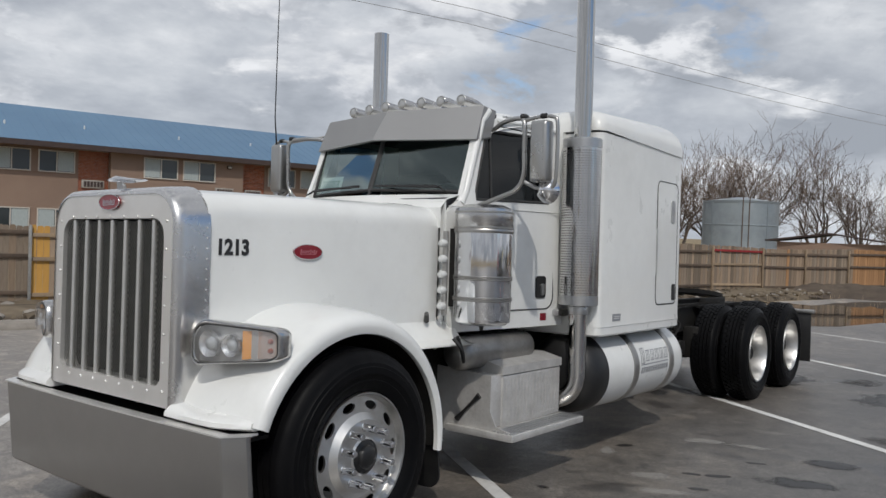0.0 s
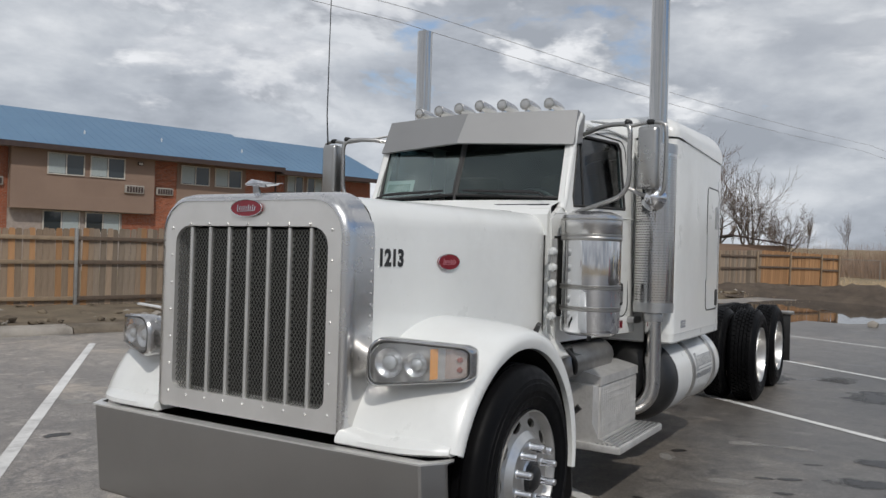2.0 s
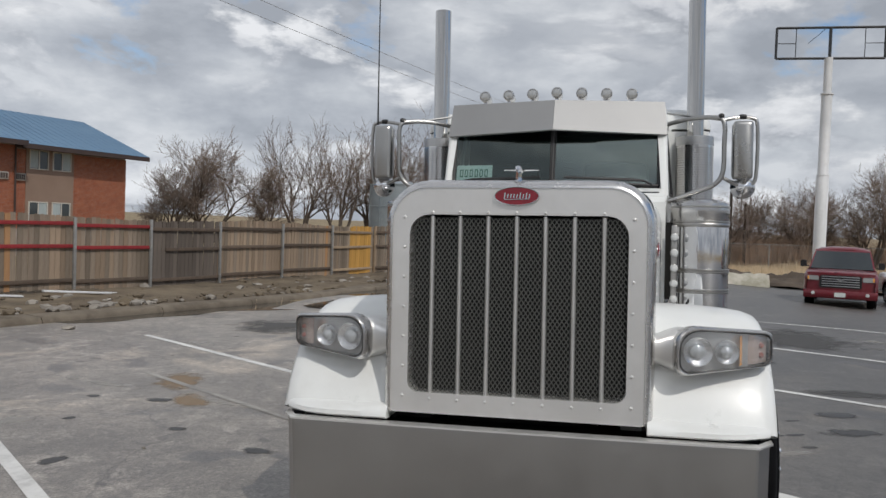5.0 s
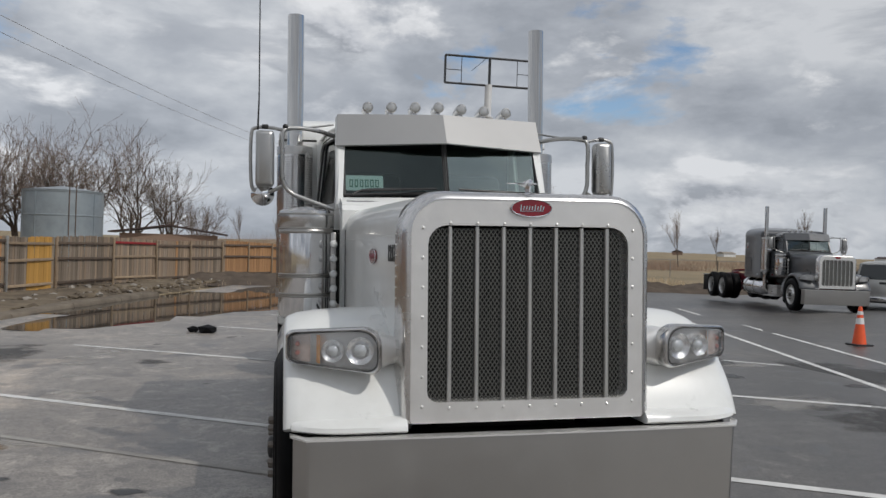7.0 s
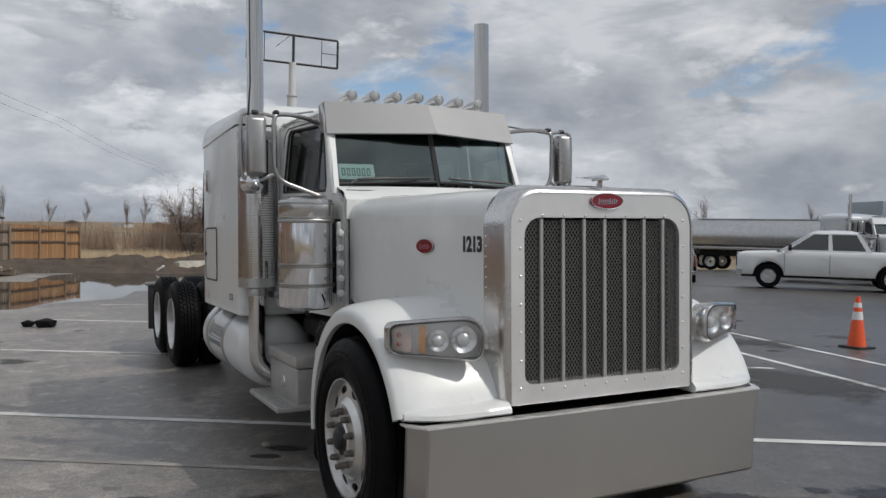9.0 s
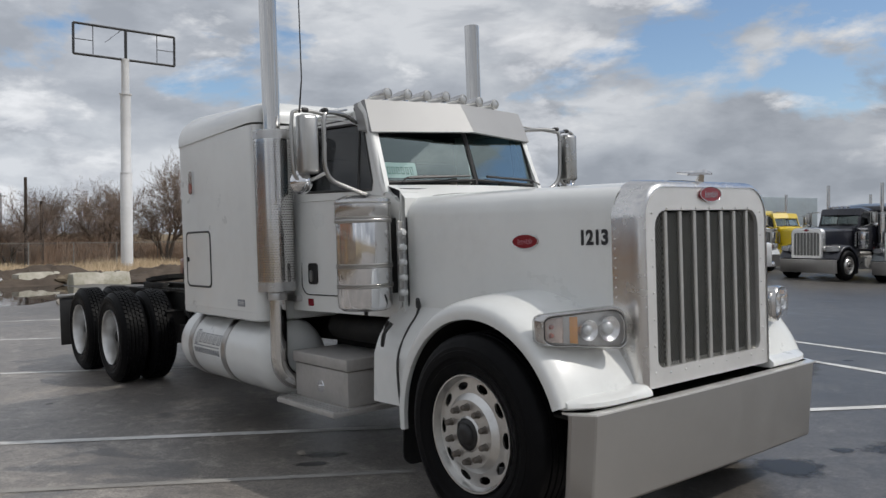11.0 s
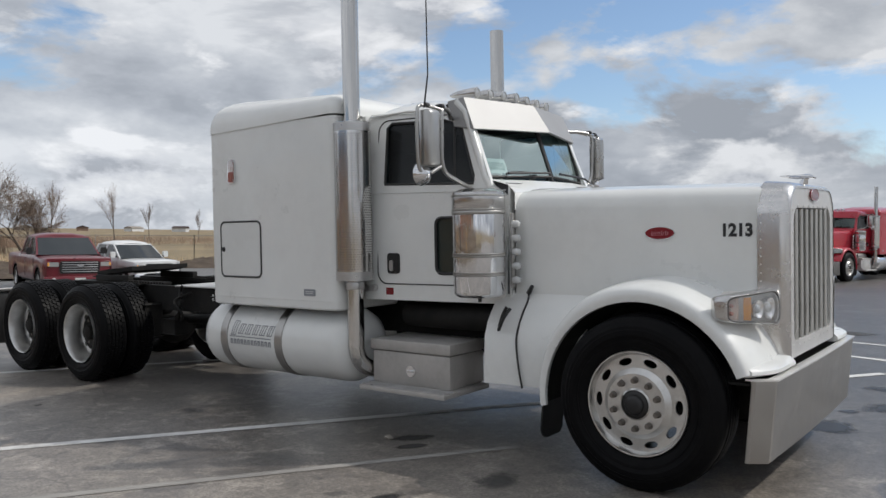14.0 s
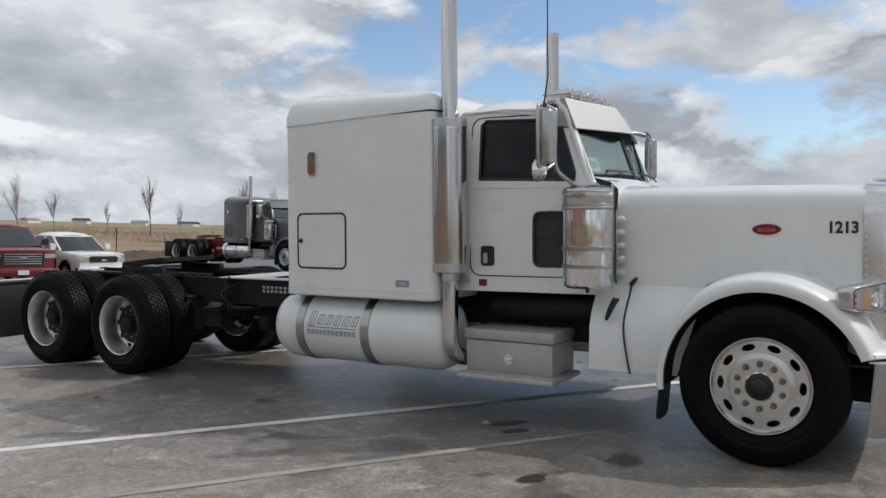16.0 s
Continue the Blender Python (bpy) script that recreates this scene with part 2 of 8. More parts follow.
def link(name, me, parent=None, m=None):
    ob = new(name, me)
    ob.parent = parent
    if m is not None:
        ob.matrix_basis = m
    return ob


def thing(name, label, category, m=None, group="", kind=""):
    ob = new(name)
    ob.empty_display_size = 0.2
    if m is not None:
        ob.matrix_basis = m
    return tagged(ob, label, category, group, kind)


def box(x0, x1, y0, y1, z0, z1, r=0.0, seg=2, bm=None):
    b = bmesh.new()
    bmesh.ops.create_cube(b, size=1.0)
    for v in b.verts:
        v.co = ((x0 + x1) / 2 + v.co.x * (x1 - x0), (y0 + y1) / 2 + v.co.y * (y1 - y0), (z0 + z1) / 2 + v.co.z * (z1 - z0))
    if r:
        bmesh.ops.bevel(b, geom=list(b.edges), offset=r, segments=seg, profile=0.5, affect="EDGES")
    return join(bm, b)


def join(bm, b):
    if bm is None:
        return b
    me = bpy.data.meshes.new("tmp")
    b.to_mesh(me)
    b.free()
    bm.from_mesh(me)
    bpy.data.meshes.remove(me)
    return bm


def loft(rings, close=True, caps=True, bm=None):
    """Skin through rings of equal length."""
    bm = bm or bmesh.new()
    vs = [[bm.verts.new(p) for p in ring] for ring in rings]
    n = len(rings[0])
    for a, b in zip(vs, vs[1:]):
        for i in range(n if close else n - 1):
            j = (i + 1) % n
            bm.faces.new((a[i], a[j], b[j], b[i]))
    if caps and close:
        bm.faces.new(vs[0])
        bm.faces.new(vs[-1])
    return bm


def frame_at(d):
    d = Vector(d).normalized()
    up = Vector((0, 0, 1)) if abs(d.z) < 0.95 else Vector((1, 0, 0))
    u = d.cross(up).normalized()
    return u, u.cross(d).normalized()


def tube(points, r, seg=10, caps=True, bm=None):
    """A round tube along points; r is one radius or one for each point."""
    pts = [Vector(p) for p in points]
    rr = r if isinstance(r, (list, tuple)) else [r] * len(pts)
    rings = []
    u = None
    for i, p in enumerate(pts):
        d = (pts[min(i + 1, len(pts) - 1)] - pts[max(i - 1, 0)]).normalized()
        if u is None:
            u, w = frame_at(d)
        else:
            u = (u - d * u.dot(d)).normalized()
            w = d.cross(u)
        w = d.cross(u)
        rings.append([p + (u * math.cos(a) + w * math.sin(a)) * rr[i] for a in (2 * math.pi * k / seg for k in range(seg))])
    return loft(rings, True, caps, bm)


def smooth_path(points, n=6):
    """Catmull-Rom through points."""
    p = [Vector(q) for q in points]
    p = [p[0] * 2 - p[1]] + p + [p[-1] * 2 - p[-2]]
    out = []
    for i in range(1, len(p) - 2):
        for k in range(n):
            t = k / n
            a, b, c, d = p[i - 1:i + 3]
            out.append(0.5 * ((2 * b) + (c - a) * t + (2 * a - 5 * b + 4 * c - d) * t * t + (3 * b - a - 3 * c + d) * t ** 3))
    return out + [p[-2]]


def lathe(profile, centre, axis="z", seg=32, bm=None, caps=False):
    """Turns (radius, height) pairs about an axis through centre."""
    c = Vector(centre)
    rings = []
    for r, h in profile:
        ring = []
        for k in range(seg):
            a = 2 * math.pi * k / seg
            u, v = r * math.cos(a), r * math.sin(a)
            ring.append(c + Vector({"z": (u, v, h), "y": (u, h, v), "x": (h, u, v)}[axis]))
        rings.append(ring)
    return loft(rings, True, caps, bm)


def plate(outer, holes, depth, to3d, bm=None):
    """A flat plate with holes, in 2D, brought into space by to3d(u, v, d), d from 0 to depth."""
    b = bmesh.new()
    edges = []
    for loop in [outer, *holes]:
        vs = [b.verts.new((u, v, 0)) for u, v in loop]
        edges += [b.edges.new((vs[i], vs[(i + 1) % len(vs)])) for i in range(len(vs))]
    bmesh.ops.triangle_fill(b, use_beauty=True, use_dissolve=True, edges=edges)
    ext = bmesh.ops.extrude_face_region(b, geom=list(b.faces))
    for g in ext["geom"]:
        if isinstance(g, bmesh.types.BMVert):
            g.co.z = depth
    for v in b.verts:
        v.co = to3d(*v.co)
    return join(bm, b)


def rrect(x0, x1, y0, y1, r, n=4):
    """Rounded rectangle, counter-clockwise; r is one radius or four (from x1,y1 on, counter-clockwise)."""
    rs = r if isinstance(r, (list, tuple)) else [r] * 4
    out = []
    for (cx, cy, a0), q in zip(((x1, y1, 0), (x0, y1, 90), (x0, y0, 180), (x1, y0, 270)), rs):
        q = max(q, 1e-4)
        ox, oy = cx + (-q if cx == x1 else q), cy + (-q if cy == y1 else q)
        for k in range(n + 1):
            a = radians(a0 + 90 * k / n)
            out.append((ox + q * math.cos(a), oy + q * math.sin(a)))
    return out


def rim_line(loop, r, to3d, seg=6):
    """A thin bead along a closed 2D loop."""
    pts = [Vector(to3d(u, v, 0)) for u, v in loop]
    return tube(pts + [pts[0]], r, seg, False)


def letters(name, text, size, m, material, parent, width=None):
    cu = bpy.data.curves.new(name, "FONT")
    cu.body, cu.size, cu.extrude, cu.align_x, cu.align_y = text, size, 0.001, "CENTER", "CENTER"
    cu.offset = size * 0.042
    tmp = bpy.data.objects.new("tmp", cu)
    scene.collection.objects.link(tmp)
    me = bpy.data.meshes.new_from_object(tmp.evaluated_get(bpy.context.evaluated_depsgraph_get()))
    bpy.data.objects.remove(tmp)
    bpy.data.curves.remove(cu)
    me.materials.append(material)
    if width:
        w = max(v.co.x for v in me.vertices) - min(v.co.x for v in me.vertices)
        for v in me.vertices:
            v.co.x *= width / w
    return link(name, me, parent, m)


# ---- the tractor unit ----
def make_wheel_meshes(seg=48, detail=True):
    """Tyre, rim and nut meshes; the axis is y, the outer face at -y, centre of the tyre at 0."""
    out = {}

    def casing(R, W):
        side = [(0.315, -W + 0.02), (0.34, -W - 0.006), (0.375, -W - 0.014), (0.378, -W - 0.0105), (0.405, -W - 0.016), (0.408, -W - 0.0195), (0.440, -W - 0.0175), (0.443, -W - 0.013), (0.462, -W - 0.0095), (0.464, -W - 0.006), (R - 0.045, -W + 0.002), (R - 0.020, -W + 0.016), (R - 0.008, -W + 0.032)]
        prof = list(side)
        ribs, half = 5, W - 0.040
        pitch = 2 * half / ribs
        for k in range(ribs):
            c = -half + (k + 0.5) * pitch
            crown = R - 0.006 * (abs(c) / half) ** 2
            prof += [(crown, c - pitch * 0.38), (crown, c + pitch * 0.38)]
            if k < ribs - 1:
                prof += [(crown - 0.016, c + pitch * 0.43), (crown - 0.016, c + pitch * 0.57)]
        prof += [(r, -y) for r, y in reversed(side)]
        b = lathe(prof, (0, 0, 0), "y", seg)
        return b
    out["tyre_steer"] = casing(0.528, 0.145)
    out["tyre"] = casing(0.518, 0.135)
    # drive tyre tread: slanted lugs along each rib
    out["tread"] = bmesh.new()
    n = 54 if detail else 0
    for k in range(n):
        for j, c in enumerate((-0.082, -0.041, 0.0, 0.041, 0.082)):
            a = 2 * math.pi * (k + 0.5 * (j % 2)) / n
            q = box(-0.021, 0.021, c - 0.0165, c + 0.0165, 0.508, 0.523)
            for v in q.verts:
                v.co.x += 0.3 * (v.co.y - c)
            bmesh.ops.rotate(q, verts=q.verts, cent=(0, 0, 0), matrix=Matrix.Rotation(a, 3, "Y"))
            join(out["tread"], q)
    # front rim: convex disc with ten hand holes, outer face towards -y
    def disc(steer):
        b = bmesh.new()
        if steer:
            pts = [(0.316, -0.128), (0.312, -0.146), (0.304, -0.145), (0.298, -0.122), (0.295, -0.110), (0.290, -0.107), (0.212, -0.120), (0.196, -0.134), (0.180, -0.149), (0.145, -0.152), (0.095, -0.152), (0.085, -0.160)]
        else:
            pts = [(0.316, -0.128), (0.312, -0.146), (0.302, -0.140), (0.288, -0.075), (0.280, 0.030), (0.272, 0.045), (0.225, 0.058), (0.212, 0.060), (0.205, 0.062), (0.150, 0.055), (0.095, 0.050), (0.085, 0.030)]
        lathe(pts[:6], (0, 0, 0), "y", 60, b)
        lathe(pts[6:], (0, 0, 0), "y", 60, b)
        (r0, y0), (r1, y1) = pts[5], pts[6]
        outer = [(r0 * math.cos(2 * math.pi * k / 60), r0 * math.sin(2 * math.pi * k / 60)) for k in range(60)]
        holes = [[(r1 * math.cos(2 * math.pi * k / 60), r1 * math.sin(2 * math.pi * k / 60)) for k in range(60)]]
        for k in range(10):
            a = 2 * math.pi * k / 10
            rm = (r0 + r1) / 2
            hr, ht = (0.022, 0.043) if steer else (0.0195, 0.031)
            holes.append([(rm * math.cos(a) + hr * math.cos(q) * math.cos(a) - ht * math.sin(q) * math.sin(a), rm * math.sin(a) + hr * math.cos(q) * math.sin(a) + ht * math.sin(q) * math.cos(a)) for q in (2 * math.pi * i / 14 for i in range(14))])
        def cone(u, v, d):
            r = math.hypot(u, v)
            return (u, y0 + (y1 - y0) * (r0 - r) / (r0 - r1) + d, v)
        plate(outer, holes, 0.014, cone, b)
        # barrel towards the inside
        lathe([(0.302, -0.143), (0.285, -0.10), (0.278, 0.10), (0.316, 0.13)], (0, 0, 0), "y", 40, b)
        return b
    out["rim_steer"], out["rim_drive"] = disc(True), disc(False)
    hub = lathe([(0.0, -0.195), (0.035, -0.193), (0.052, -0.186), (0.058, -0.178), (0.060, -0.168), (0.075, -0.165), (0.088, -0.150)], (0, 0, 0), "y", 28)
    out["hub_steer"] = hub
    out["hub_drive"] = lathe([(0.0, -0.075), (0.05, -0.07), (0.075, -0.055), (0.08, -0.03), (0.085, 0.03)], (0, 0, 0), "y", 28)
    nut = lathe([(0.0, -0.042), (0.013, -0.041), (0.017, -0.034), (0.019, -0.004), (0.024, 0.0)], (0, 0, 0), "y", 8)
    out["nut"] = nut
    out["spike"] = lathe([(0.0, -0.075), (0.014, -0.074), (0.018, -0.065), (0.018, -0.01), (0.024, 0.0)], (0, 0, 0), "y", 12)
    # brake drum behind
    out["drum"] = lathe([(0.0, 0.02), (0.20, 0.02), (0.21, 0.04), (0.21, 0.16), (0.0, 0.16)], (0, 0, 0), "y", 28)
    mats = {"tyre": RUBBER, "tread": RUBBER, "tyre_steer": RUBBER, "rim_steer": RIMALU, "rim_drive": RIMALU, "hub_steer": BLACK, "hub_drive": CHASSIS, "nut": NUT, "spike": CHROME, "drum": CHASSIS}
    res = {}
    for k, b in out.items():
        bmesh.ops.recalc_face_normals(b, faces=b.faces)
        for f in b.faces:
            f.smooth = True
        for e in b.edges:
            e.smooth = len(e.link_faces) == 2 and e.calc_face_angle(0.0) < radians(38)
        me = bpy.data.meshes.new(k)
        b.to_mesh(me)
        b.free()
        me.materials.append(mats[k])
        res[k] = me
    return res


RIMALU = mat("polished_wheel_aluminium", (0.72, 0.715, 0.70), 0.34, 1.0, (0.62, 0.615, 0.60), 8, 0.04, 40, rvar=0.06, dirt=0.3, dirt_col=(0.30, 0.27, 0.24))
SHIELD = mat("dull_perforated_steel", (0.70, 0.69, 0.675), 0.15, 1.0, (0.62, 0.61, 0.60), 3, rvar=0.05)
PINK = mat("pale_red_script", (0.42, 0.16, 0.19), 0.4)
SHELL = mat("polished_radiator_shell", (0.68, 0.665, 0.65), 0.24, 1.0, (0.66, 0.65, 0.64), 4, 0.04, 9, rvar=0.06)
MIRRORBACK = mat("dull_mirror_housing_steel", (0.47, 0.465, 0.45), 0.30, 0.95, (0.41, 0.405, 0.395), 3, rvar=0.05)
NUT = mat("oxidised_nut_steel", (0.22, 0.20, 0.18), 0.45, 0.8, (0.13, 0.115, 0.10), 30)
WHEELS = make_wheel_meshes()
WHEELS_FAR = make_wheel_meshes(24, False)


def add_wheel(root, x, y, side, steer, spikes=False, far=False, shiny=None):
    """One wheel as a part of the truck: tyre, rim, hub and nuts below it. side is -1 on the right, +1 on the left."""
    ms = WHEELS_FAR if far else WHEELS
    t = new("wheel", ms["tyre_steer" if steer else "tyre"])
    t.parent = root
    t.matrix_basis = pose(x, y, 0.525 if steer else 0.52, 0, 0, 180 if side > 0 else 0)
    if not steer and not far:
        tagged(link("tread", ms["tread"], t), kind="stuff")
    link("rim", ms["rim_steer" if steer else "rim_drive"], t)
    link("hub", ms["hub_steer" if steer else "hub_drive"], t)
    link("brake_drum", ms["drum"], t)
    n = 10
    for k in range(n):
        a = 2 * math.pi * (k + 0.5) / n
        yy = -0.150 if steer else 0.056
        link("nut", ms["spike" if spikes else "nut"], t, pose(0.143 * math.cos(a), yy, 0.143 * math.sin(a)))
    return t


def join_boxes(rows, r=0.0):
    bm = bmesh.new()
    for row in rows:
        box(*row, r, bm=bm)
    return bm


def hood_ring(x, w, z, zb, r=0.13, crown=0.035, n=6):
    ring = [(x, w, zb), (x, w, zb + (z - zb) * 0.5)]
    for k in range(n + 1):
        a = radians(90 * k / n)
        ring.append((x, w - r + r * math.cos(a), z - r + r * math.sin(a)))
    for k in range(1, 8):
        y = (w - r) * (1 - k / 4)
        ring.append((x, y, z + crown * (1 - (y / (w - r)) ** 2)))
    for k in range(n + 1):
        a = radians(90 + 90 * k / n)
        ring.append((x, -(w - r) + r * math.cos(a), z - r + r * math.sin(a)))
    ring += [(x, -w, zb + (z - zb) * 0.5), (x, -w, zb)]
    return ring


def flat_front(x):
    return lambda u, v, d: (x + d, u, v)


def on_side(s, y):
    """2D (x, z) on a side plane at distance y; depth goes outwards."""
    return lambda u, v, d: (u, s * (y + d), v)


def grille_part(P, far):
    X = 0.62
    outer = rrect(-0.575, 0.575, 0.77, 1.80, [0.17, 0.17, 0.02, 0.02], 6)
    inner = rrect(-0.485, 0.485, 0.862, 1.668, [0.09, 0.09, 0.05, 0.05], 5)
    g = part("grille_surround", plate(outer, [inner], 0.10, flat_front(X)), SATIN, P, "polished aluminium radiator surround")
    # rounded shell that runs back to the hood
    rings = []
    for x, k in ((0.725, -0.012), (0.722, 0.0), (0.700, 0.018), (0.66, 0.026), (0.545, 0.036)):
        rings.append([(x, y, z) for y, z in rrect(-0.575 - k, 0.575 + k, 0.77, 1.80 + k, [0.17 + k, 0.17 + k, 0.02, 0.02], 6)])
    part("shell", loft(rings, True, False), SHELL, g)
    # woven screen
    bm = bmesh.new()
    if far:
        plate(inner, [], 0.004, flat_front(0.690), bm)
    else:
        pitch_y, pitch_z, w = 0.0200, 0.0150, 0.0026
        ny, nz = int(0.97 / pitch_y), int(0.795 / pitch_z)
        for i in range(ny):
            y0 = -0.485 + i * pitch_y
            for j in range(nz):
                z0 = 0.86 + j * pitch_z
                off = 0.5 * pitch_y * (j % 2)
                a, b, c = y0 + off, y0 + off + pitch_y * 0.5, y0 + off + pitch_y
                if c > 0.49:
                    continue
                for p, q in ((a, b), (c, b)):
                    v = [bm.verts.new(co) for co in ((0.698, p - w, z0), (0.698, p + w, z0), (0.698, q + w, z0 + pitch_z), (0.698, q - w, z0 + pitch_z))]
                    bm.faces.new(v)
    part("screen", bm, SCREEN, g, "dark woven wire grille screen", kind="stuff")
    part("backing", plate(rrect(-0.49, 0.49, 0.855, 1.66, 0.06), [], 0.004, flat_front(0.625)), CHASSIS, g)
    for k in range(7):
        y = -0.381 + k * 0.127
        b = loft([[(0.704 + 0.015 * math.sin(a), y + 0.0105 * math.cos(a), z) for a in (math.pi * t / 6 for t in range(7))] + [(0.69, y - 0.008, z), (0.69, y + 0.008, z)] for z in (0.852, 1.662)])
        part("bar", b, SATIN if far else BARMETAL, g)
    rv = bmesh.new()
    if not far:
        for k in range(7):
            y = -0.381 + k * 0.127
            for z in (0.835, 1.678):
                lathe([(0, 0.728), (0.006, 0.726), (0.008, 0.721)], (0, y, z), "x", 6, rv)
        for s in (-1, 1):
            for k in range(7):
                lathe([(0, 0.728), (0.006, 0.726), (0.008, 0.721)], (0, s * 0.508, 0.845 + k * 0.135), "x", 6, rv)
            for k in range(17):
                lathe([(0, s * 0.613), (0.004, s * 0.6125), (0.005, s * 0.610)], (0.565, 0, 0.83 + k * 0.05), "y", 6, rv)
        part("rivets", rv, SATIN, g, kind="stuff")
    # oval badge with a script in bars
    def oval(a, b, n=28):
        return [(a * math.cos(2 * math.pi * k / n), b * math.sin(2 * math.pi * k / n)) for k in range(n)]
    e = part("emblem", plate(oval(0.098, 0.040), [], 0.010, lambda u, v, d: (0.722 + d, u, v + 1.752)), RED, P, "red oval enamel badge with chrome edge")
    if not far:
        part("edge", tube([(0.733, 0.098 * math.cos(a), 1.752 + 0.040 * math.sin(a)) for a in (2 * math.pi * k / 28 for k in range(29))], 0.002, 5, False), CHROME, e)
        part("script", script_bars(lambda u, v, d: (0.733 + d, u, v + 1.752), 0.8), CHROME, e)
        # hood ornament: a stylised swept wing
        orn = bmesh.new()
        loft([[(0.66 + 0.03 * c, 0.015 * s_, 1.82) for c, s_ in ((1, 0), (0, 1), (-1, 0), (0, -1))], [(0.675 + 0.02 * c, 0.012 * s_, 1.865) for c, s_ in ((1, 0), (0, 1), (-1, 0), (0, -1))]], bm=orn)
        tube([(0.74, 0, 1.862), (0.70, 0, 1.874), (0.62, 0, 1.872), (0.52, 0, 1.882)], [0.006, 0.016, 0.014, 0.004], 8, bm=orn)
        for s in (-1, 1):
            loft([[(0.69, s * 0.01, 1.872), (0.65, s * 0.01, 1.868), (0.65, s * 0.01, 1.874)], [(0.60, s * 0.075, 1.879), (0.575, s * 0.08, 1.878), (0.575, s * 0.08, 1.881)]], bm=orn)
        part("hood_ornament", orn, CHROME, P, "chrome winged hood ornament")


def script_bars(to3d, k=1.0):
    """Unreadable small script: slanted bars."""
    bm = bmesh.new()
    for i in range(9):
        u = (-0.068 + i * 0.017) * k
        h = (0.018 if i in (0, 5, 7) else 0.011) * k
        plate([(u - 0.003 * k, -h), (u + 0.0035 * k, -h), (u + 0.0075 * k, h), (u + 0.001 * k, h)], [], 0.0015, to3d, bm)
    plate([(-0.07 * k, -0.021 * k), (0.07 * k, -0.017 * k), (0.07 * k, -0.014 * k), (-0.07 * k, -0.018 * k)], [], 0.0015, to3d, bm)
    return bm


def fender_part(P, s, PAINT):
    cx, cz, R = -0.01, 0.50, 0.625
    sec = [(0.0, 1.085), (0.0, 1.112), (0.032, 1.122), (0.062, 1.118), (0.082, 1.10), (0.100, 1.05), (0.113, 0.96), (0.124, 0.82), (0.130, 0.56)]
    rings = []
    for k in range(33):
        a = radians(186 - (186 - 21) * k / 32)
        f = max(0.0, (a - radians(120)) / radians(66))      # towards the rear the crown narrows
        g = max(0.0, (radians(70) - a) / radians(49))       # towards the front it swells
        ring = []
        for d, y in sec:
            dd = d * (1 - 0.45 * min(1, f)) * (1 - 0.15 * g)
            yy = y
            if y < 1.0:
                yy = y + (1.0 - y) * 0.75 * min(1, f)
            ring.append((cx + (R + dd) * math.cos(a), s * yy, cz + (R + dd) * math.sin(a)))
        rings.append(ring)
    fe = part("fender", loft(rings, False), PAINT, P, "white rounded front fender")
    # dark inner liner
    lin = [[(cx + (R - 0.004) * math.cos(a), s * y, cz + (R - 0.004) * math.sin(a)) for y in (1.085, 0.60)] for a in (radians(184 - 5.0 * k) for k in range(33))]
    part("wheel_arch_liner", loft(lin, False), CHASSIS, fe)
    arc = [(cx + (R - 0.006) * math.cos(a), cz + (R - 0.006) * math.sin(a)) for a in (radians(24 + 5.0 * k) for k in range(33))]
    part("inner_wall", plate(arc + [(-0.63, 0.42), (0.50, 0.42)], [], 0.012, lambda u, v, d: (u, s * (0.60 + d), v)), CHASSIS, fe)
    # front lower lip
    lip = []
    for k in range(15):
        y = 0.575 + (1.085 - 0.575) * k / 14
        t = max(0.0, (y - 0.80) / 0.285)
        x1 = 0.738 - 0.10 * t ** 2.6
        x0 = 0.47 + 0.095 * min(1.0, max(0.0, (y - 0.78) / 0.2))
        zz = 0.012 * max(0.0, 1 - abs(y - 0.60) / 0.12)
        lip.append([(x0, s * y, 0.735), (x1 - 0.01, s * y, 0.733), (x1 + 0.012, s * y, 0.745), (x1 + 0.010, s * y, 0.765), (x1 - 0.02, s * y, 0.782 + zz), (x1 - 0.08, s * y, 0.790 + zz), (x0, s * y, 0.81)])
    part("front_lip", loft(lip), PAINT, fe, angle=50)
    # mud flap
    part("mud_flap", plate(rrect(0.82, 1.10, 0.20, 0.54, [0.02, 0.02, 0.05, 0.09], 4), [], 0.012, lambda u, v, d: (-0.645 - d - 0.10 * (0.54 - v), s * u, v)), BLACK, fe)
    return fe


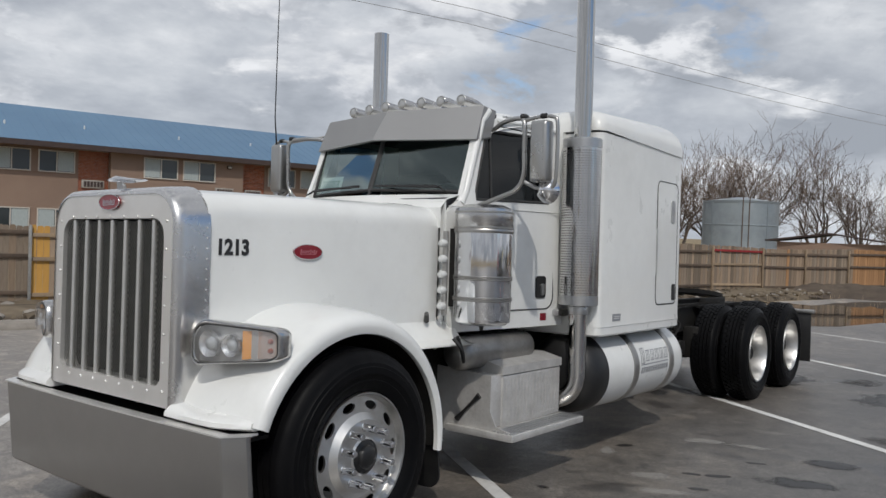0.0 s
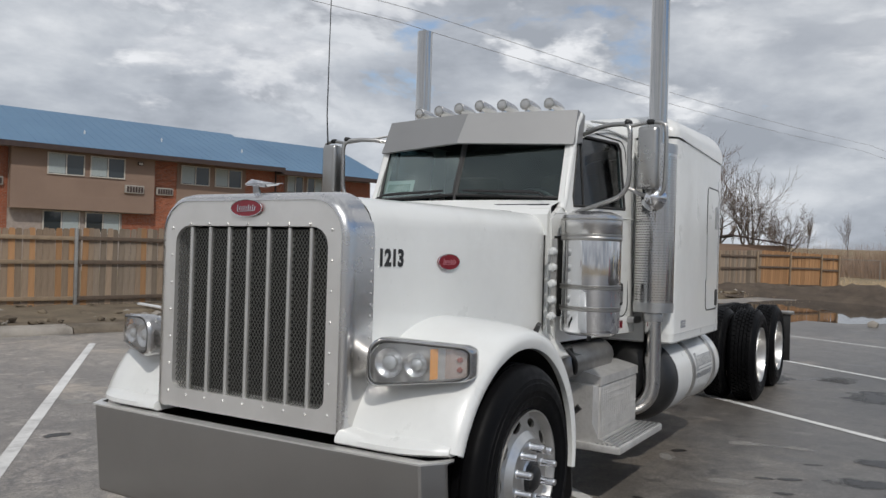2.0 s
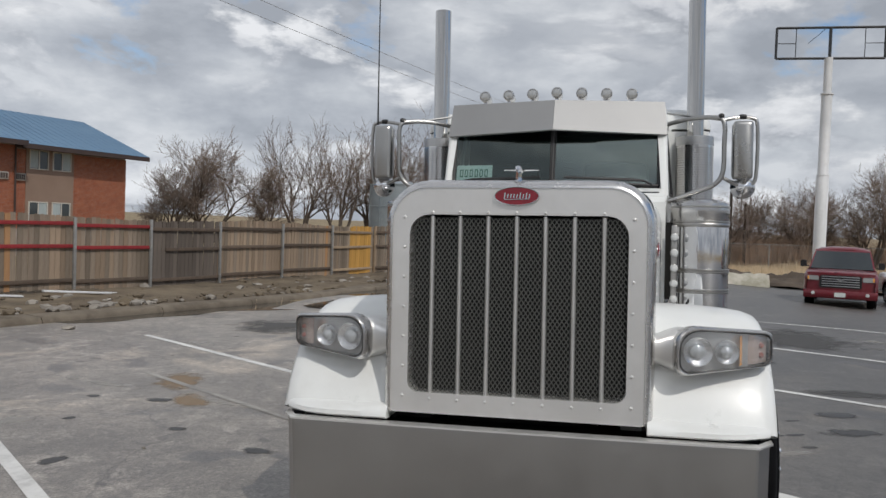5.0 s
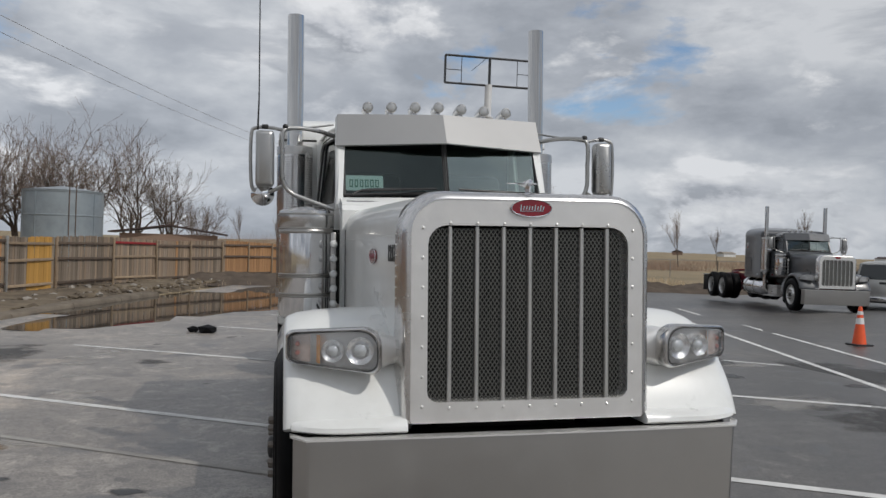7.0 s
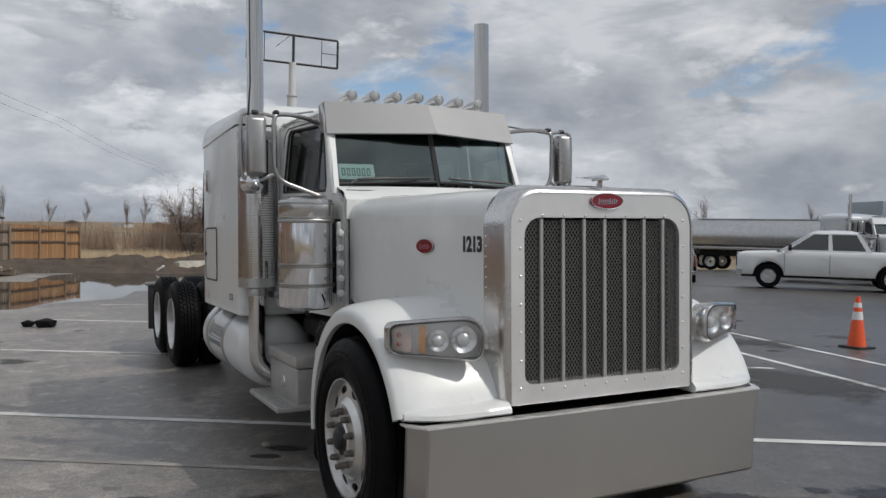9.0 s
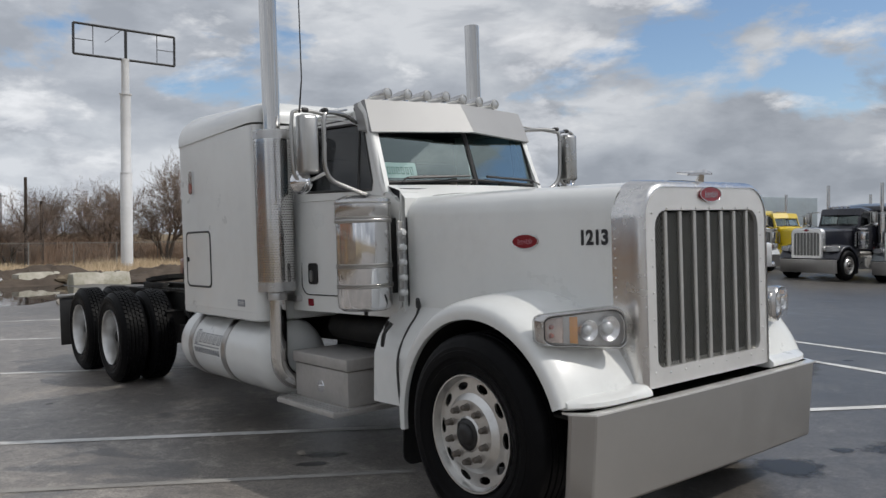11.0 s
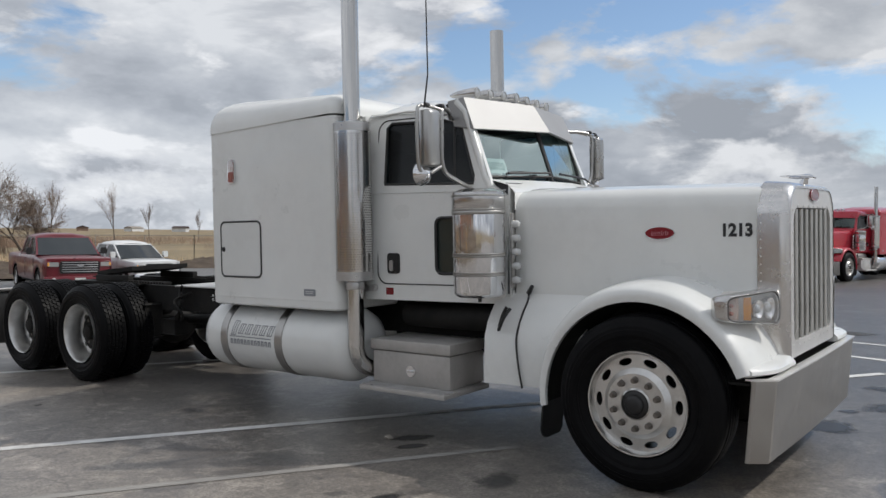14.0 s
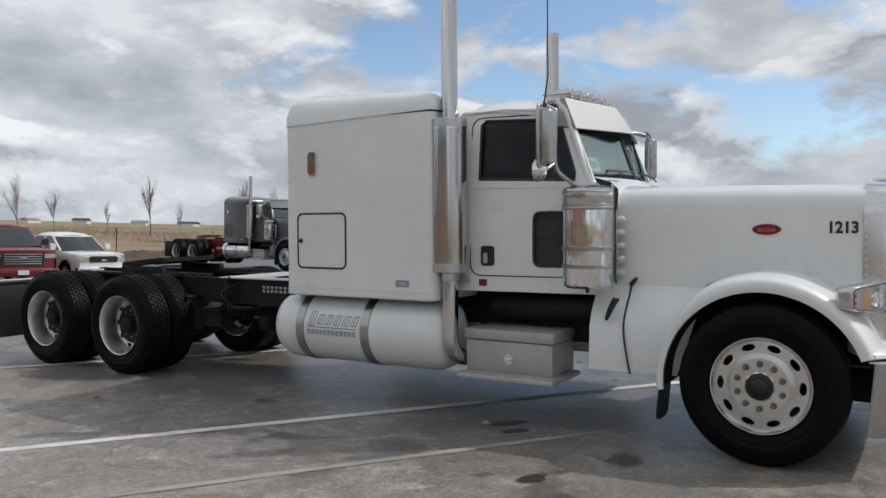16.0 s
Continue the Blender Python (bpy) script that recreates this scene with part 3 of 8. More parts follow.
def headlight_part(P, s, far):
    """Pod on an arm: the face is turned outwards and sweeps back round the outer side."""
    outline = [0.04, 0.085, 0.045, 0.045]

    def wrap(x, y, z):
        return (x - 0.78 * max(0.0, y - 0.03) ** 1.35, s * y, z * (1.0 - (1.5 if z < 0 else 0.9) * max(0.0, y + 0.02)))
    rings = []
    for x, ky, kz in ((-0.045, 0.36, 0.42), (-0.035, 0.62, 0.66), (-0.005, 0.88, 0.90), (0.045, 1.0, 1.0), (0.088, 1.02, 1.03), (0.108, 1.00, 1.00), (0.117, 0.965, 0.93), (0.116, 0.945, 0.88)):
        rings.append([wrap(x, y * ky, z * kz) for y, z in rrect(-0.20, 0.248, -0.105, 0.105, outline, 5)])
    rings.append([wrap(0.104, y, z) for y, z in rrect(-0.184, 0.230, -0.088, 0.088, outline, 5)])
    pod = part("headlight", loft(rings, True, False), PODMETAL, P, "chrome headlight pod with clear lens and amber indicator")
    pod.matrix_basis = pose(0.548, s * 0.868, 1.096, 0, 0, s * 11)
    us = [-0.186 + 0.416 * k / 16 for k in range(17)]
    part("reflector", skin_grid([[wrap(0.066, u, v) for u in us] for v in (-0.088, -0.05, 0.0, 0.05, 0.088)]), REFLECTOR, pod)
    if not far:
        for y, r in ((-0.104, 0.064), (0.020, 0.052)):
            cx = wrap(0.0, y, 0)[0]
            part("bulb_bowl", lathe([(r, 0.070 + cx), (r * 0.98, 0.096 + cx), (r * 0.90, 0.092 + cx), (r * 0.6, 0.078 + cx), (0.0, 0.070 + cx)], (0, s * y, -0.002), "x", 28), BOWL, pod)
            part("projector", lathe([(r * 0.50, 0.078 + cx), (r * 0.47, 0.090 + cx), (r * 0.3, 0.098 + cx), (0.0, 0.101 + cx)], (0, s * y, -0.002), "x", 18), PROJECTOR, pod)
        part("indicator", skin_grid([[wrap(x_, u, v) for x_, u in ((0.092, 0.078), (0.076, 0.092), (0.055, 0.110))] for v in (-0.074, 0.0, 0.074)]), AMBER, pod, "amber indicator lens")
        part("marker", skin_grid([[wrap(0.055 + 0.030 * min(1.0, (u - 0.111) / 0.05), u, v) for u in (0.111, 0.120, 0.13, 0.145, 0.16, 0.18, 0.20, 0.222)] for v in (-0.078, 0.0, 0.078)]), MARKER, pod)
        for z in (-0.028, 0.028):
            q = wrap(0.0, 0.190, z)
            part("marker_lens", lathe([(0.0, 0.096 + q[0]), (0.010, 0.094 + q[0]), (0.013, 0.082 + q[0])], (0, q[1], q[2]), "x", 12), REDLENS, pod)
    pane = part("lens", skin_grid([[wrap(0.110 + 0.010 * (1 - (v / 0.088) ** 2), u * 0.985, v) for u in us] for v in (-0.087, -0.066, -0.033, 0.0, 0.033, 0.066, 0.087)]), LAMPGLASS, pod)
    pane.visible_shadow = False
    part("seal", rim_line(rrect(-0.187, 0.233, -0.091, 0.091, outline, 5), 0.004, lambda u, v, d: wrap(0.114, u, v)), SEAM, pod)
    # arm to the hood
    part("arm", loft([[(x, s * y, z) for x, z in rrect(0.36 + k, 0.60 - k * 0.6, 0.985 + k, 1.175 - k, 0.05, 4)] for y, k in ((0.585, 0.035), (0.63, 0.028), (0.67, 0.012), (0.71, 0.0), (0.76, 0.0))]), SATIN, P)


def skin_grid(rows):
    return loft(rows, False, False)


def bumper_part(P, far):
    prof = [(0.735, 0.72), (0.742, 0.725), (0.762, 0.715), (0.765, 0.70), (0.765, 0.27), (0.755, 0.255), (0.745, 0.255), (0.745, 0.70)]
    def ring(y, back):
        return [(x - back - 0.09 * (0.72 - z), y, z) for x, z in prof]
    rings = [ring(-1.078, 0.10), ring(-1.078, 0.095), ring(-1.022, 0.006), ring(-1.01, 0.0), ring(-0.5, -0.012), ring(0, -0.016), ring(0.5, -0.012), ring(1.01, 0.0), ring(1.022, 0.006), ring(1.078, 0.095), ring(1.078, 0.10)]
    b = part("bumper", loft(rings), STAINLESS, P, "deep polished stainless box bumper", angle=20)
    part("top_flange", loft([[(x - back, y, z) for x, z in ((0.715, 0.716), (0.772, 0.716), (0.772, 0.724), (0.715, 0.726))] for y, back in ((-1.092, 0.10), (-1.025, 0.0), (-0.5, -0.012), (0, -0.016), (0.5, -0.012), (1.025, 0.0), (1.092, 0.10))]), SATIN, b)
    part("top_ledge", box(0.45, 0.742, -1.03, 1.03, 0.675, 0.69), CHASSIS, b)
    for s in (-1, 1):
        part("bracket", box(0.2, 0.74, s * 0.42 - 0.05, s * 0.42 + 0.05, 0.35, 0.66, 0.01), CHASSIS, b)


def cab_part(P, PAINT, far):
    # side walls with door window and lower peep window
    yb, yt = 0.865, 0.80                    # belt and roof half width
    def lean(z):
        return yb - (yb - yt) * max(0.0, (z - 1.9) / 0.65)

    def wide(x, z):
        """Half width: the cab narrows towards its front."""
        return lean(z) + 0.01 - 0.105 * (x + 2.40)
    outer = [(-2.40, 1.03), (-1.22, 1.03), (-1.16, 1.10), (-1.13, 1.80), (-1.26, 1.89), (-1.48, 2.45), (-1.57, 2.48), (-2.36, 2.49), (-2.40, 2.45)]
    win = [(-2.20, 1.93), (-1.41, 1.905), (-1.41, 1.96), (-1.535, 2.34), (-1.58, 2.385), (-2.16, 2.405), (-2.20, 2.37)]
    peep = rrect(-1.74, -1.47, 1.24, 1.66, 0.05, 4)
    body = bmesh.new()
    for s in (-1, 1):
        holes = [win] + ([peep] if s < 0 else [])
        plate(outer, holes, -0.035, lambda u, v, d: (u, s * (wide(u, v) + d), v), body)
    # roof: cambered sheet
    rings = []
    for x, z in ((-2.41, 2.44), (-2.41, 2.53), (-2.38, 2.575), (-2.3, 2.605), (-2.15, 2.625), (-2.0, 2.622), (-1.86, 2.60), (-1.72, 2.570), (-1.59, 2.525), (-1.50, 2.46)):
        ring = []
        for k in range(21):
            t = math.sin(math.pi * (k / 10 - 1) / 2)
            e = abs(t) ** 4
            ring.append((x, t * (0.824 - 0.088 * (x + 2.40)), z - 0.155 * e))
        rings.append(ring)
    loft(rings, False, bm=body)
    # back wall and cowl
    box(-2.43, -2.39, -0.85, 0.85, 1.03, 2.48, bm=body)
    loft([[(-1.08, y, 1.70), (-1.08, y, 1.83), (-1.14, y, 1.885), (-1.30 + 0.13 * (1 - (y / 0.74) ** 2), y, 1.93), (-1.36 + 0.13 * (1 - (y / 0.74) ** 2), y, 1.90)] for y in (-0.735, -0.55, -0.3, 0, 0.3, 0.55, 0.735)], False, bm=body)
    cab = part("cab", body, PAINT, P, "white steel cab shell")
    part("floor", box(-2.39, -1.15, -0.72, 0.72, 1.03, 1.07), CHASSIS, cab)
    for s in (-1, 1):
        part("cowl_front", box(-1.135, -1.12, s * 0.664 - 0.07, s * 0.664 + 0.07, 1.03, 1.87), PAINT, cab)
    part("back_lining", box(-2.388, -2.372, -0.78, 0.78, 1.08, 2.44), INTERIOR, cab)
    part("headliner", box(-2.37, -1.66, -0.70, 0.70, 2.43, 2.445), INTERIOR, cab)
    for s in (-1, 1):
        part("door_lining", box(-2.36, -1.45, s * 0.728 - 0.008, s * 0.728 + 0.008, 1.08, 1.885), INTERIOR, cab)
    part("firewall", box(-1.16, -1.14, -0.72, 0.72, 1.03, 1.86), INTERIOR, cab)
    # two-piece windshield with a centre post; corners and middle
    bl, tl = (-1.325, 0.718, 1.940), (-1.475, 0.715, 2.43)
    bc, tc = (-1.195, 0.0, 1.960), (-1.37, 0.0, 2.45)
    for s in (-1, 1):
        q = [Vector((x, s * y, z)) for x, y, z in (bl, bc, tc, tl)]
        pane = bmesh.new()
        inset = []
        c = sum(q, Vector()) / 4
        for p in q:
            inset.append(p + (c - p) * 0.035)
        vs = [pane.verts.new(p) for p in inset]
        pane.faces.new(vs)
        w = part("windshield", pane, WINDGLASS, cab, "greenish windshield pane")
        w.visible_shadow = False
        part("gasket", tube([inset[i % 4] for i in range(5)], 0.013, 6, False), SEAM, cab)
        # pillar at the corner
        part("pillar", tube([(-1.275, s * 0.735, 1.87), (-1.325, s * 0.740, 1.95), (-1.495, s * 0.733, 2.44), (-1.575, s * 0.72, 2.52)], [0.034, 0.028, 0.028, 0.036], 10), PAINT, cab)
    part("centre_post", tube([Vector(bc) + Vector((0.005, 0, -0.03)), Vector(tc) + Vector((0.005, 0, 0.02))], 0.011, 8), SEAM, cab)
    part("header", loft([[(-1.41, y, 2.42), (-1.38, y, 2.50), (-1.50, y, 2.56)] if abs(y) < 0.1 else [(-1.53, y, 2.41), (-1.50, y, 2.49), (-1.58, y, 2.55)] for y in (-0.725, 0.0, 0.725)]), PAINT, cab)
    # doors: seam bead, glass, handle
    for s in (-1, 1):
        to = lambda u, v, d: (u, s * (wide(u, v) + d), v)
        path = [(-1.66, 2.43)] + [p for p in rrect(-2.28, -1.36, 1.155, 2.43, [0.02, 0.09, 0.09, 0.02], 6) if p[0] < -1.9] + [(-1.40, 1.155)]
        part("door_seam", tube([to(u, v, 0.0) for u, v in path], 0.0055, 6), SEAM, cab)
        g = part("door_window", plate(win, [], 0.005, lambda u, v, d: (u, s * (wide(u, v) - 0.02 + d), v)), DARKGLASS, cab, "dark tinted side window")
        g.visible_shadow = False
        part("window_seal", rim_line(win, 0.010, lambda u, v, d: to(u, v, -0.002)), SEAM, cab)
        part("window_divider", tube([to(-1.58, 1.91, -0.015), to(-1.60, 2.36, -0.015)], 0.010, 6), SEAM, cab)
        if s < 0:
            part("peep_window", plate(peep, [], 0.005, lambda u, v, d: (u, s * (wide(u, v) - 0.02 + d), v)), PEEPGLASS, cab, "dark lower door window")
            part("peep_seal", rim_line(peep, 0.012, to), SEAM, cab)
        h = part("door_handle", plate(rrect(-2.185, -2.07, 1.235, 1.395, 0.025), [], 0.008, to), BLACK, cab, "black recessed door handle")
        part("paddle", plate(rrect(-2.160, -2.125, 1.255, 1.34, 0.015), [], 0.016, to), ALU, h)
        part("body_line", tube([to(-2.40, 1.865, 0.0), to(-1.15, 1.845, 0.0)], 0.004, 4), PAINT, cab)
        part("sticker", plate(rrect(-2.205, -2.135, 1.07, 1.125, 0.005), [], 0.002, to), RED, cab, "small red sticker")
        part("grab_bracket", plate(rrect(-2.42, -2.28, 1.10, 1.15, 0.02), [], 0.05, to), ALU, cab)
        part("drip_rail", tube([(-2.36, s * 0.822, 2.47), (-2.0, s * 0.787, 2.485), (-1.66, s * 0.755, 2.46)], 0.008, 5), PAINT, cab)
    # seats, dash, wheel
    for y in (-0.42, 0.42):
        part("seat", box(-2.25, -1.78, y - 0.26, y + 0.26, 1.35, 1.55, 0.05), TAN, cab)
        part("seat_back", box(-2.32, -2.18, y - 0.25, y + 0.25, 1.5, 2.2, 0.06), TAN, cab)
    part("dashboard", loft([[(-1.16, y, 1.5), (-1.16, y, 1.90), (-1.36, y, 1.91), (-1.50, y, 1.84), (-1.52, y, 1.5)] for y in (-0.70, 0.70)]), INTERIOR, cab)
    part("steering_wheel", tube([(-1.62 + 0.09 * math.sin(a), 0.42 + 0.22 * math.cos(a), 1.82 + 0.2 * math.sin(a)) for a in (2 * math.pi * k / 24 for k in range(25))], 0.016, 8, False), BLACK, cab)
    # wipers
    for s in (-1, 1):
        wp = tube(smooth_path([(-1.20, s * 0.66, 1.945), (-1.23, s * 0.55, 1.985), (-1.21, s * 0.15, 1.995)], 5), 0.007, 6)
        tube([(-1.215, s * 0.60, 1.975), (-1.17, s * 0.08, 1.995)], 0.009, 6, bm=wp)
        part("wiper", wp, BLACK, cab)
    # visor: two facets that meet in the middle, bent under at the sides
    vis = bmesh.new()
    top = [(-1.64, -0.745, 2.53), (-1.505, -0.745, 2.545), (-1.355, 0.0, 2.545), (-1.505, 0.745, 2.545), (-1.64, 0.745, 2.53)]
    bot = [(-1.57, -0.757, 2.34), (-1.405, -0.760, 2.305), (-1.205, 0.0, 2.32), (-1.405, 0.760, 2.305), (-1.57, 0.757, 2.34)]
    loft([bot, top], False, bm=vis)
    loft([top, [(x - 0.02, y * 0.99, z - 0.006) for x, y, z in top], [(x - 0.02, y * 0.99, z - 0.006) for x, y, z in bot], bot], False, bm=vis)
    v_ = part("visor", vis, PAINT if far else VISOR, cab, "dull stainless drop visor", angle=12)
    # black sheet behind the visor paints the shadow band below it
    part("lining", loft([[(x - 0.024, y * 0.985, z + 0.002) for x, y, z in bot], [(x - 0.05, y * 0.97, z - 0.02) for x, y, z in top]], False), BLACK, v_, "black sheet standing in for the shadow under the visor")
    return cab


def roof_light(P, y, far):
    x = -1.54 - 0.05 * abs(y)
    z = 2.626 - 0.03 * abs(y)
    b = part("roof_light", lathe([(0.036, 0.0), (0.040, -0.004), (0.040, -0.02), (0.037, -0.10), (0.031, -0.17), (0.021, -0.225), (0.010, -0.255), (0.002, -0.262)], (x + 0.03, y, z), "x", 18), PODMETAL, P, "chrome bullet marker light")
    part("lens", lathe([(0.0, 0.004), (0.022, 0.003), (0.032, 0.0)], (x + 0.03, y, z), "x", 18), ROUNDLENS, b)
    part("rim", lathe([(0.030, -0.002), (0.0315, 0.004), (0.0365, 0.003), (0.038, -0.002)], (x + 0.03, y, z), "x", 18), MIRRORBACK, b)
    part("foot", box(x - 0.03, x + 0.01, y - 0.012, y + 0.012, z - 0.09, z - 0.035), CHROME, b)


def sleeper_part(P, PAINT, far):
    x0, x1, w = -4.02, -2.45, 1.15
    def ring(z, dx0, dx1, dw, r):
        return [(x, y, z) for x, y in rrect(x0 + dx0, x1 - dx1, -w + dw, w - dw, r, 6)]
    rings = [ring(0.95, 0.02, 0.02, 0.02, 0.07), ring(0.965, 0, 0, 0, 0.07), ring(1.02, 0, 0, 0, 0.07), ring(1.022, 0, 0, -0.004, 0.07), ring(1.06, 0, 0, 0, 0.07), ring(2.47, 0.0, 0.0, 0.0, 0.07)]
    b = part("sleeper", loft(rings, True, False), PAINT, P, "white flat-top sleeper box")
    # roof cap: swelling dome, steeper at the front edge
    cap = []
    for f, h in ((0.0, -0.02), (0.0, 0.030), (0.012, 0.070), (0.034, 0.108), (0.066, 0.140), (0.11, 0.166), (0.17, 0.188), (0.26, 0.206), (0.40, 0.220), (0.62, 0.228), (0.88, 0.230)):
        ring = []
        for x, y in rrect(x0 - 0.012, x1 + 0.012, -w - 0.01, w + 0.01, 0.09, 6):
            cx = -3.15
            back = (x1 - x) / (x1 - x0)
            px = cx + (x - cx) * (1 - f * (1 - 0.3 * back))
            z = 2.502 - 0.035 * back + h * (0.85 + 0.50 * back)
            ring.append((px, y * (1 - f * 0.9), z))
        cap.append(ring)
    part("roof_cap", loft(cap), PAINT, b, "white domed fibreglass roof cap", angle=60)
    for s in (-1, 1):
        to = on_side(s, w)
        if s < 0:
            hatch = rrect(-3.865, -3.335, 1.195, 1.668, 0.05, 5)
        else:
            hatch = rrect(-3.90, -3.47, 1.16, 2.20, 0.06, 5)
        hp = part("luggage_door", plate(rrect(min(p[0] for p in hatch) + 0.01, max(p[0] for p in hatch) - 0.01, min(p[1] for p in hatch) + 0.01, max(p[1] for p in hatch) - 0.01, 0.045, 5), [], 0.004, to), PAINT, b)
        part("seal", rim_line(hatch, 0.009 if s < 0 else 0.005, to), SEAM, hp)
        if s < 0:
            part("latch", lathe([(0.0, -w - 0.02), (0.016, -w - 0.018), (0.024, -w - 0.002)], (-3.83, 0, 1.43), "y", 14), BLACK, hp)
            part("side_lamp", plate(rrect(-3.735, -3.645, 2.00, 2.205, 0.03), [], 0.02, to), CHROME, b, "chrome side marker lamp")
            part("lamp_lens", plate(rrect(-3.72, -3.66, 2.01, 2.10, 0.02), [], 0.026, to), REDLENS, b)
        else:
            part("handle", plate(rrect(-3.87, -3.80, 1.19, 1.33, 0.02), [], 0.01, to), BLACK, hp, "black paddle latch")
            part("vent", plate(rrect(-3.83, -3.75, 1.86, 2.05, 0.02), [], 0.012, to), ALU, b)
            part("hinge_strip", box(-3.475, -3.465, w, w + 0.01, 1.42, 1.80), ALU, b)
        tag = part("badge", plate(rrect(-2.82, -2.69, 1.06, 1.115, 0.004), [], 0.004, to), GREYDECAL, b, "small grey maker plate")
        if not far:
            part("bars", plate([(-2.80, 1.078), (-2.71, 1.078), (-2.71, 1.083), (-2.80, 1.083)], [], 0.006, to, plate([(-2.80, 1.092), (-2.71, 1.092), (-2.71, 1.098), (-2.80, 1.098)], [], 0.006, to)), WHITEDECAL, tag)
    part("gap_seal", box(-2.46, -2.42, -0.82, 0.82, 1.05, 2.40), SEAM, b)
    return b


def stack_part(P, s, far):
    y = s * 1.027
    st = part("exhaust_pipe", lathe([(0.066, 1.16), (0.066, 3.49), (0.060, 3.49), (0.060, 3.2), (0.0, 3.2)], (-2.375, y, 0), "z", 24), STACK, P, "tall straight chrome exhaust stack")
    sh = bmesh.new()
    lathe([(0.128, 1.20), (0.142, 1.20), (0.142, 2.41), (0.128, 2.41)], (-2.375, y, 0), "z", 40, sh)
    if not far:
        # perforation: dark punched slots on the shield's skin
        dots = bmesh.new()
        rows, cols = 56, 40
        for i in range(rows):
            z = 1.28 + i * 0.0188
            for k in range(cols):
                a = 2 * math.pi * (k + 0.5 * (i % 2)) / cols
                r = 0.1428
                c, sn = math.cos(a), math.sin(a)
                p = Vector((-2.375 + r * c, y + r * sn, z))
                u = Vector((-sn, c, 0))
                vs = [dots.verts.new(p + u * 0.0068 * math.cos(t) + Vector((0, 0, 0.0050 * math.sin(t)))) for t in (math.pi * q / 3 for q in range(6))]
                dots.faces.new(vs)
        g = part("heat_shield", sh, SHIELD, st, "perforated chrome heat shield")
        part("perforation", dots, mat_dots, g, kind="stuff")
    else:
        g = part("heat_shield", sh, SHIELD, st)
    part("collar", lathe([(0.10, 2.41), (0.145, 2.405), (0.145, 2.34), (0.142, 2.34)], (-2.375, y, 0), "z", 32), ALU, g)
    part("collar", lathe([(0.145, 1.26), (0.145, 1.19), (0.08, 1.185)], (-2.375, y, 0), "z", 32), ALU, g)
    elbow = smooth_path([(-2.375, y, 1.20), (-2.375, y, 0.80), (-2.375, y, 0.66), (-2.367, y * 0.975, 0.565), (-2.345, y * 0.90, 0.495), (-2.325, y * 0.76, 0.465), (-2.31, y * 0.55, 0.46)], 6)
    part("elbow_pipe", tube(elbow, 0.066, 16), STACK, st, "curved chrome lower exhaust pipe")
    part("clamp", lathe([(0.072, 1.12), (0.075, 1.13), (0.075, 1.17), (0.072, 1.18)], (-2.375, y, 0), "z", 20), ALU, st)


def air_cleaner_part(P, s, far):
    c = (-1.235, s * 0.965, 0)
    b = part("air_cleaner", lathe([(0.0, 1.095), (0.03, 1.09), (0.15, 1.10), (0.178, 1.12), (0.182, 1.14), (0.182, 1.79), (0.178, 1.82), (0.12, 1.845), (0.0, 1.85)], c, "z", 40), CHROME, P, "polished chrome barrel air cleaner")
    for z, r in ((1.685, 0.014), (1.705, 0.009), (1.385, 0.008), (1.255, 0.008), (1.80, 0.008), (1.40, 0.006), (1.27, 0.006)):
        part("band", lathe([(0.183, z - r), (0.188, z - r * 0.5), (0.188, z + r * 0.5), (0.183, z + r)], c, "z", 40), STAINLESS, b)
    part("upper_ring", lathe([(0.1825, 1.708), (0.1855, 1.712), (0.1855, 1.795), (0.181, 1.825), (0.12, 1.850), (0.0, 1.855)], c, "z", 40), PODMETAL, b, "duller lid of the can")
    part("clamp", box(-1.235 - 0.20, -1.235 - 0.18, s * 0.965 - 0.02, s * 0.965 + 0.02, 1.665, 1.70, 0.004), ALU, b)
    part("drain", lathe([(0.0, 1.06), (0.012, 1.06), (0.016, 1.095)], c, "z", 8), BLACK, b)
    part("mount", box(-1.30, -1.17, min(s * 0.735, s * 0.87), max(s * 0.735, s * 0.87), 1.2, 1.7), CHASSIS, b)
    # light bar in front of the can
    bar = part("light_bar", box(-1.075, -1.055, s * 0.795 - 0.018, s * 0.795 + 0.018, 1.15, 1.68, 0.006), STAINLESS, P, "chrome strip of five round lamps")
    for k in range(5):
        z = 1.21 + k * 0.098
        part("lamp", lathe([(0.0, 0.034), (0.018, 0.030), (0.025, 0.016), (0.027, 0.0), (0.022, -0.022)], (-1.040, s * 0.795, z), "x", 14), CLEARLENS, bar)


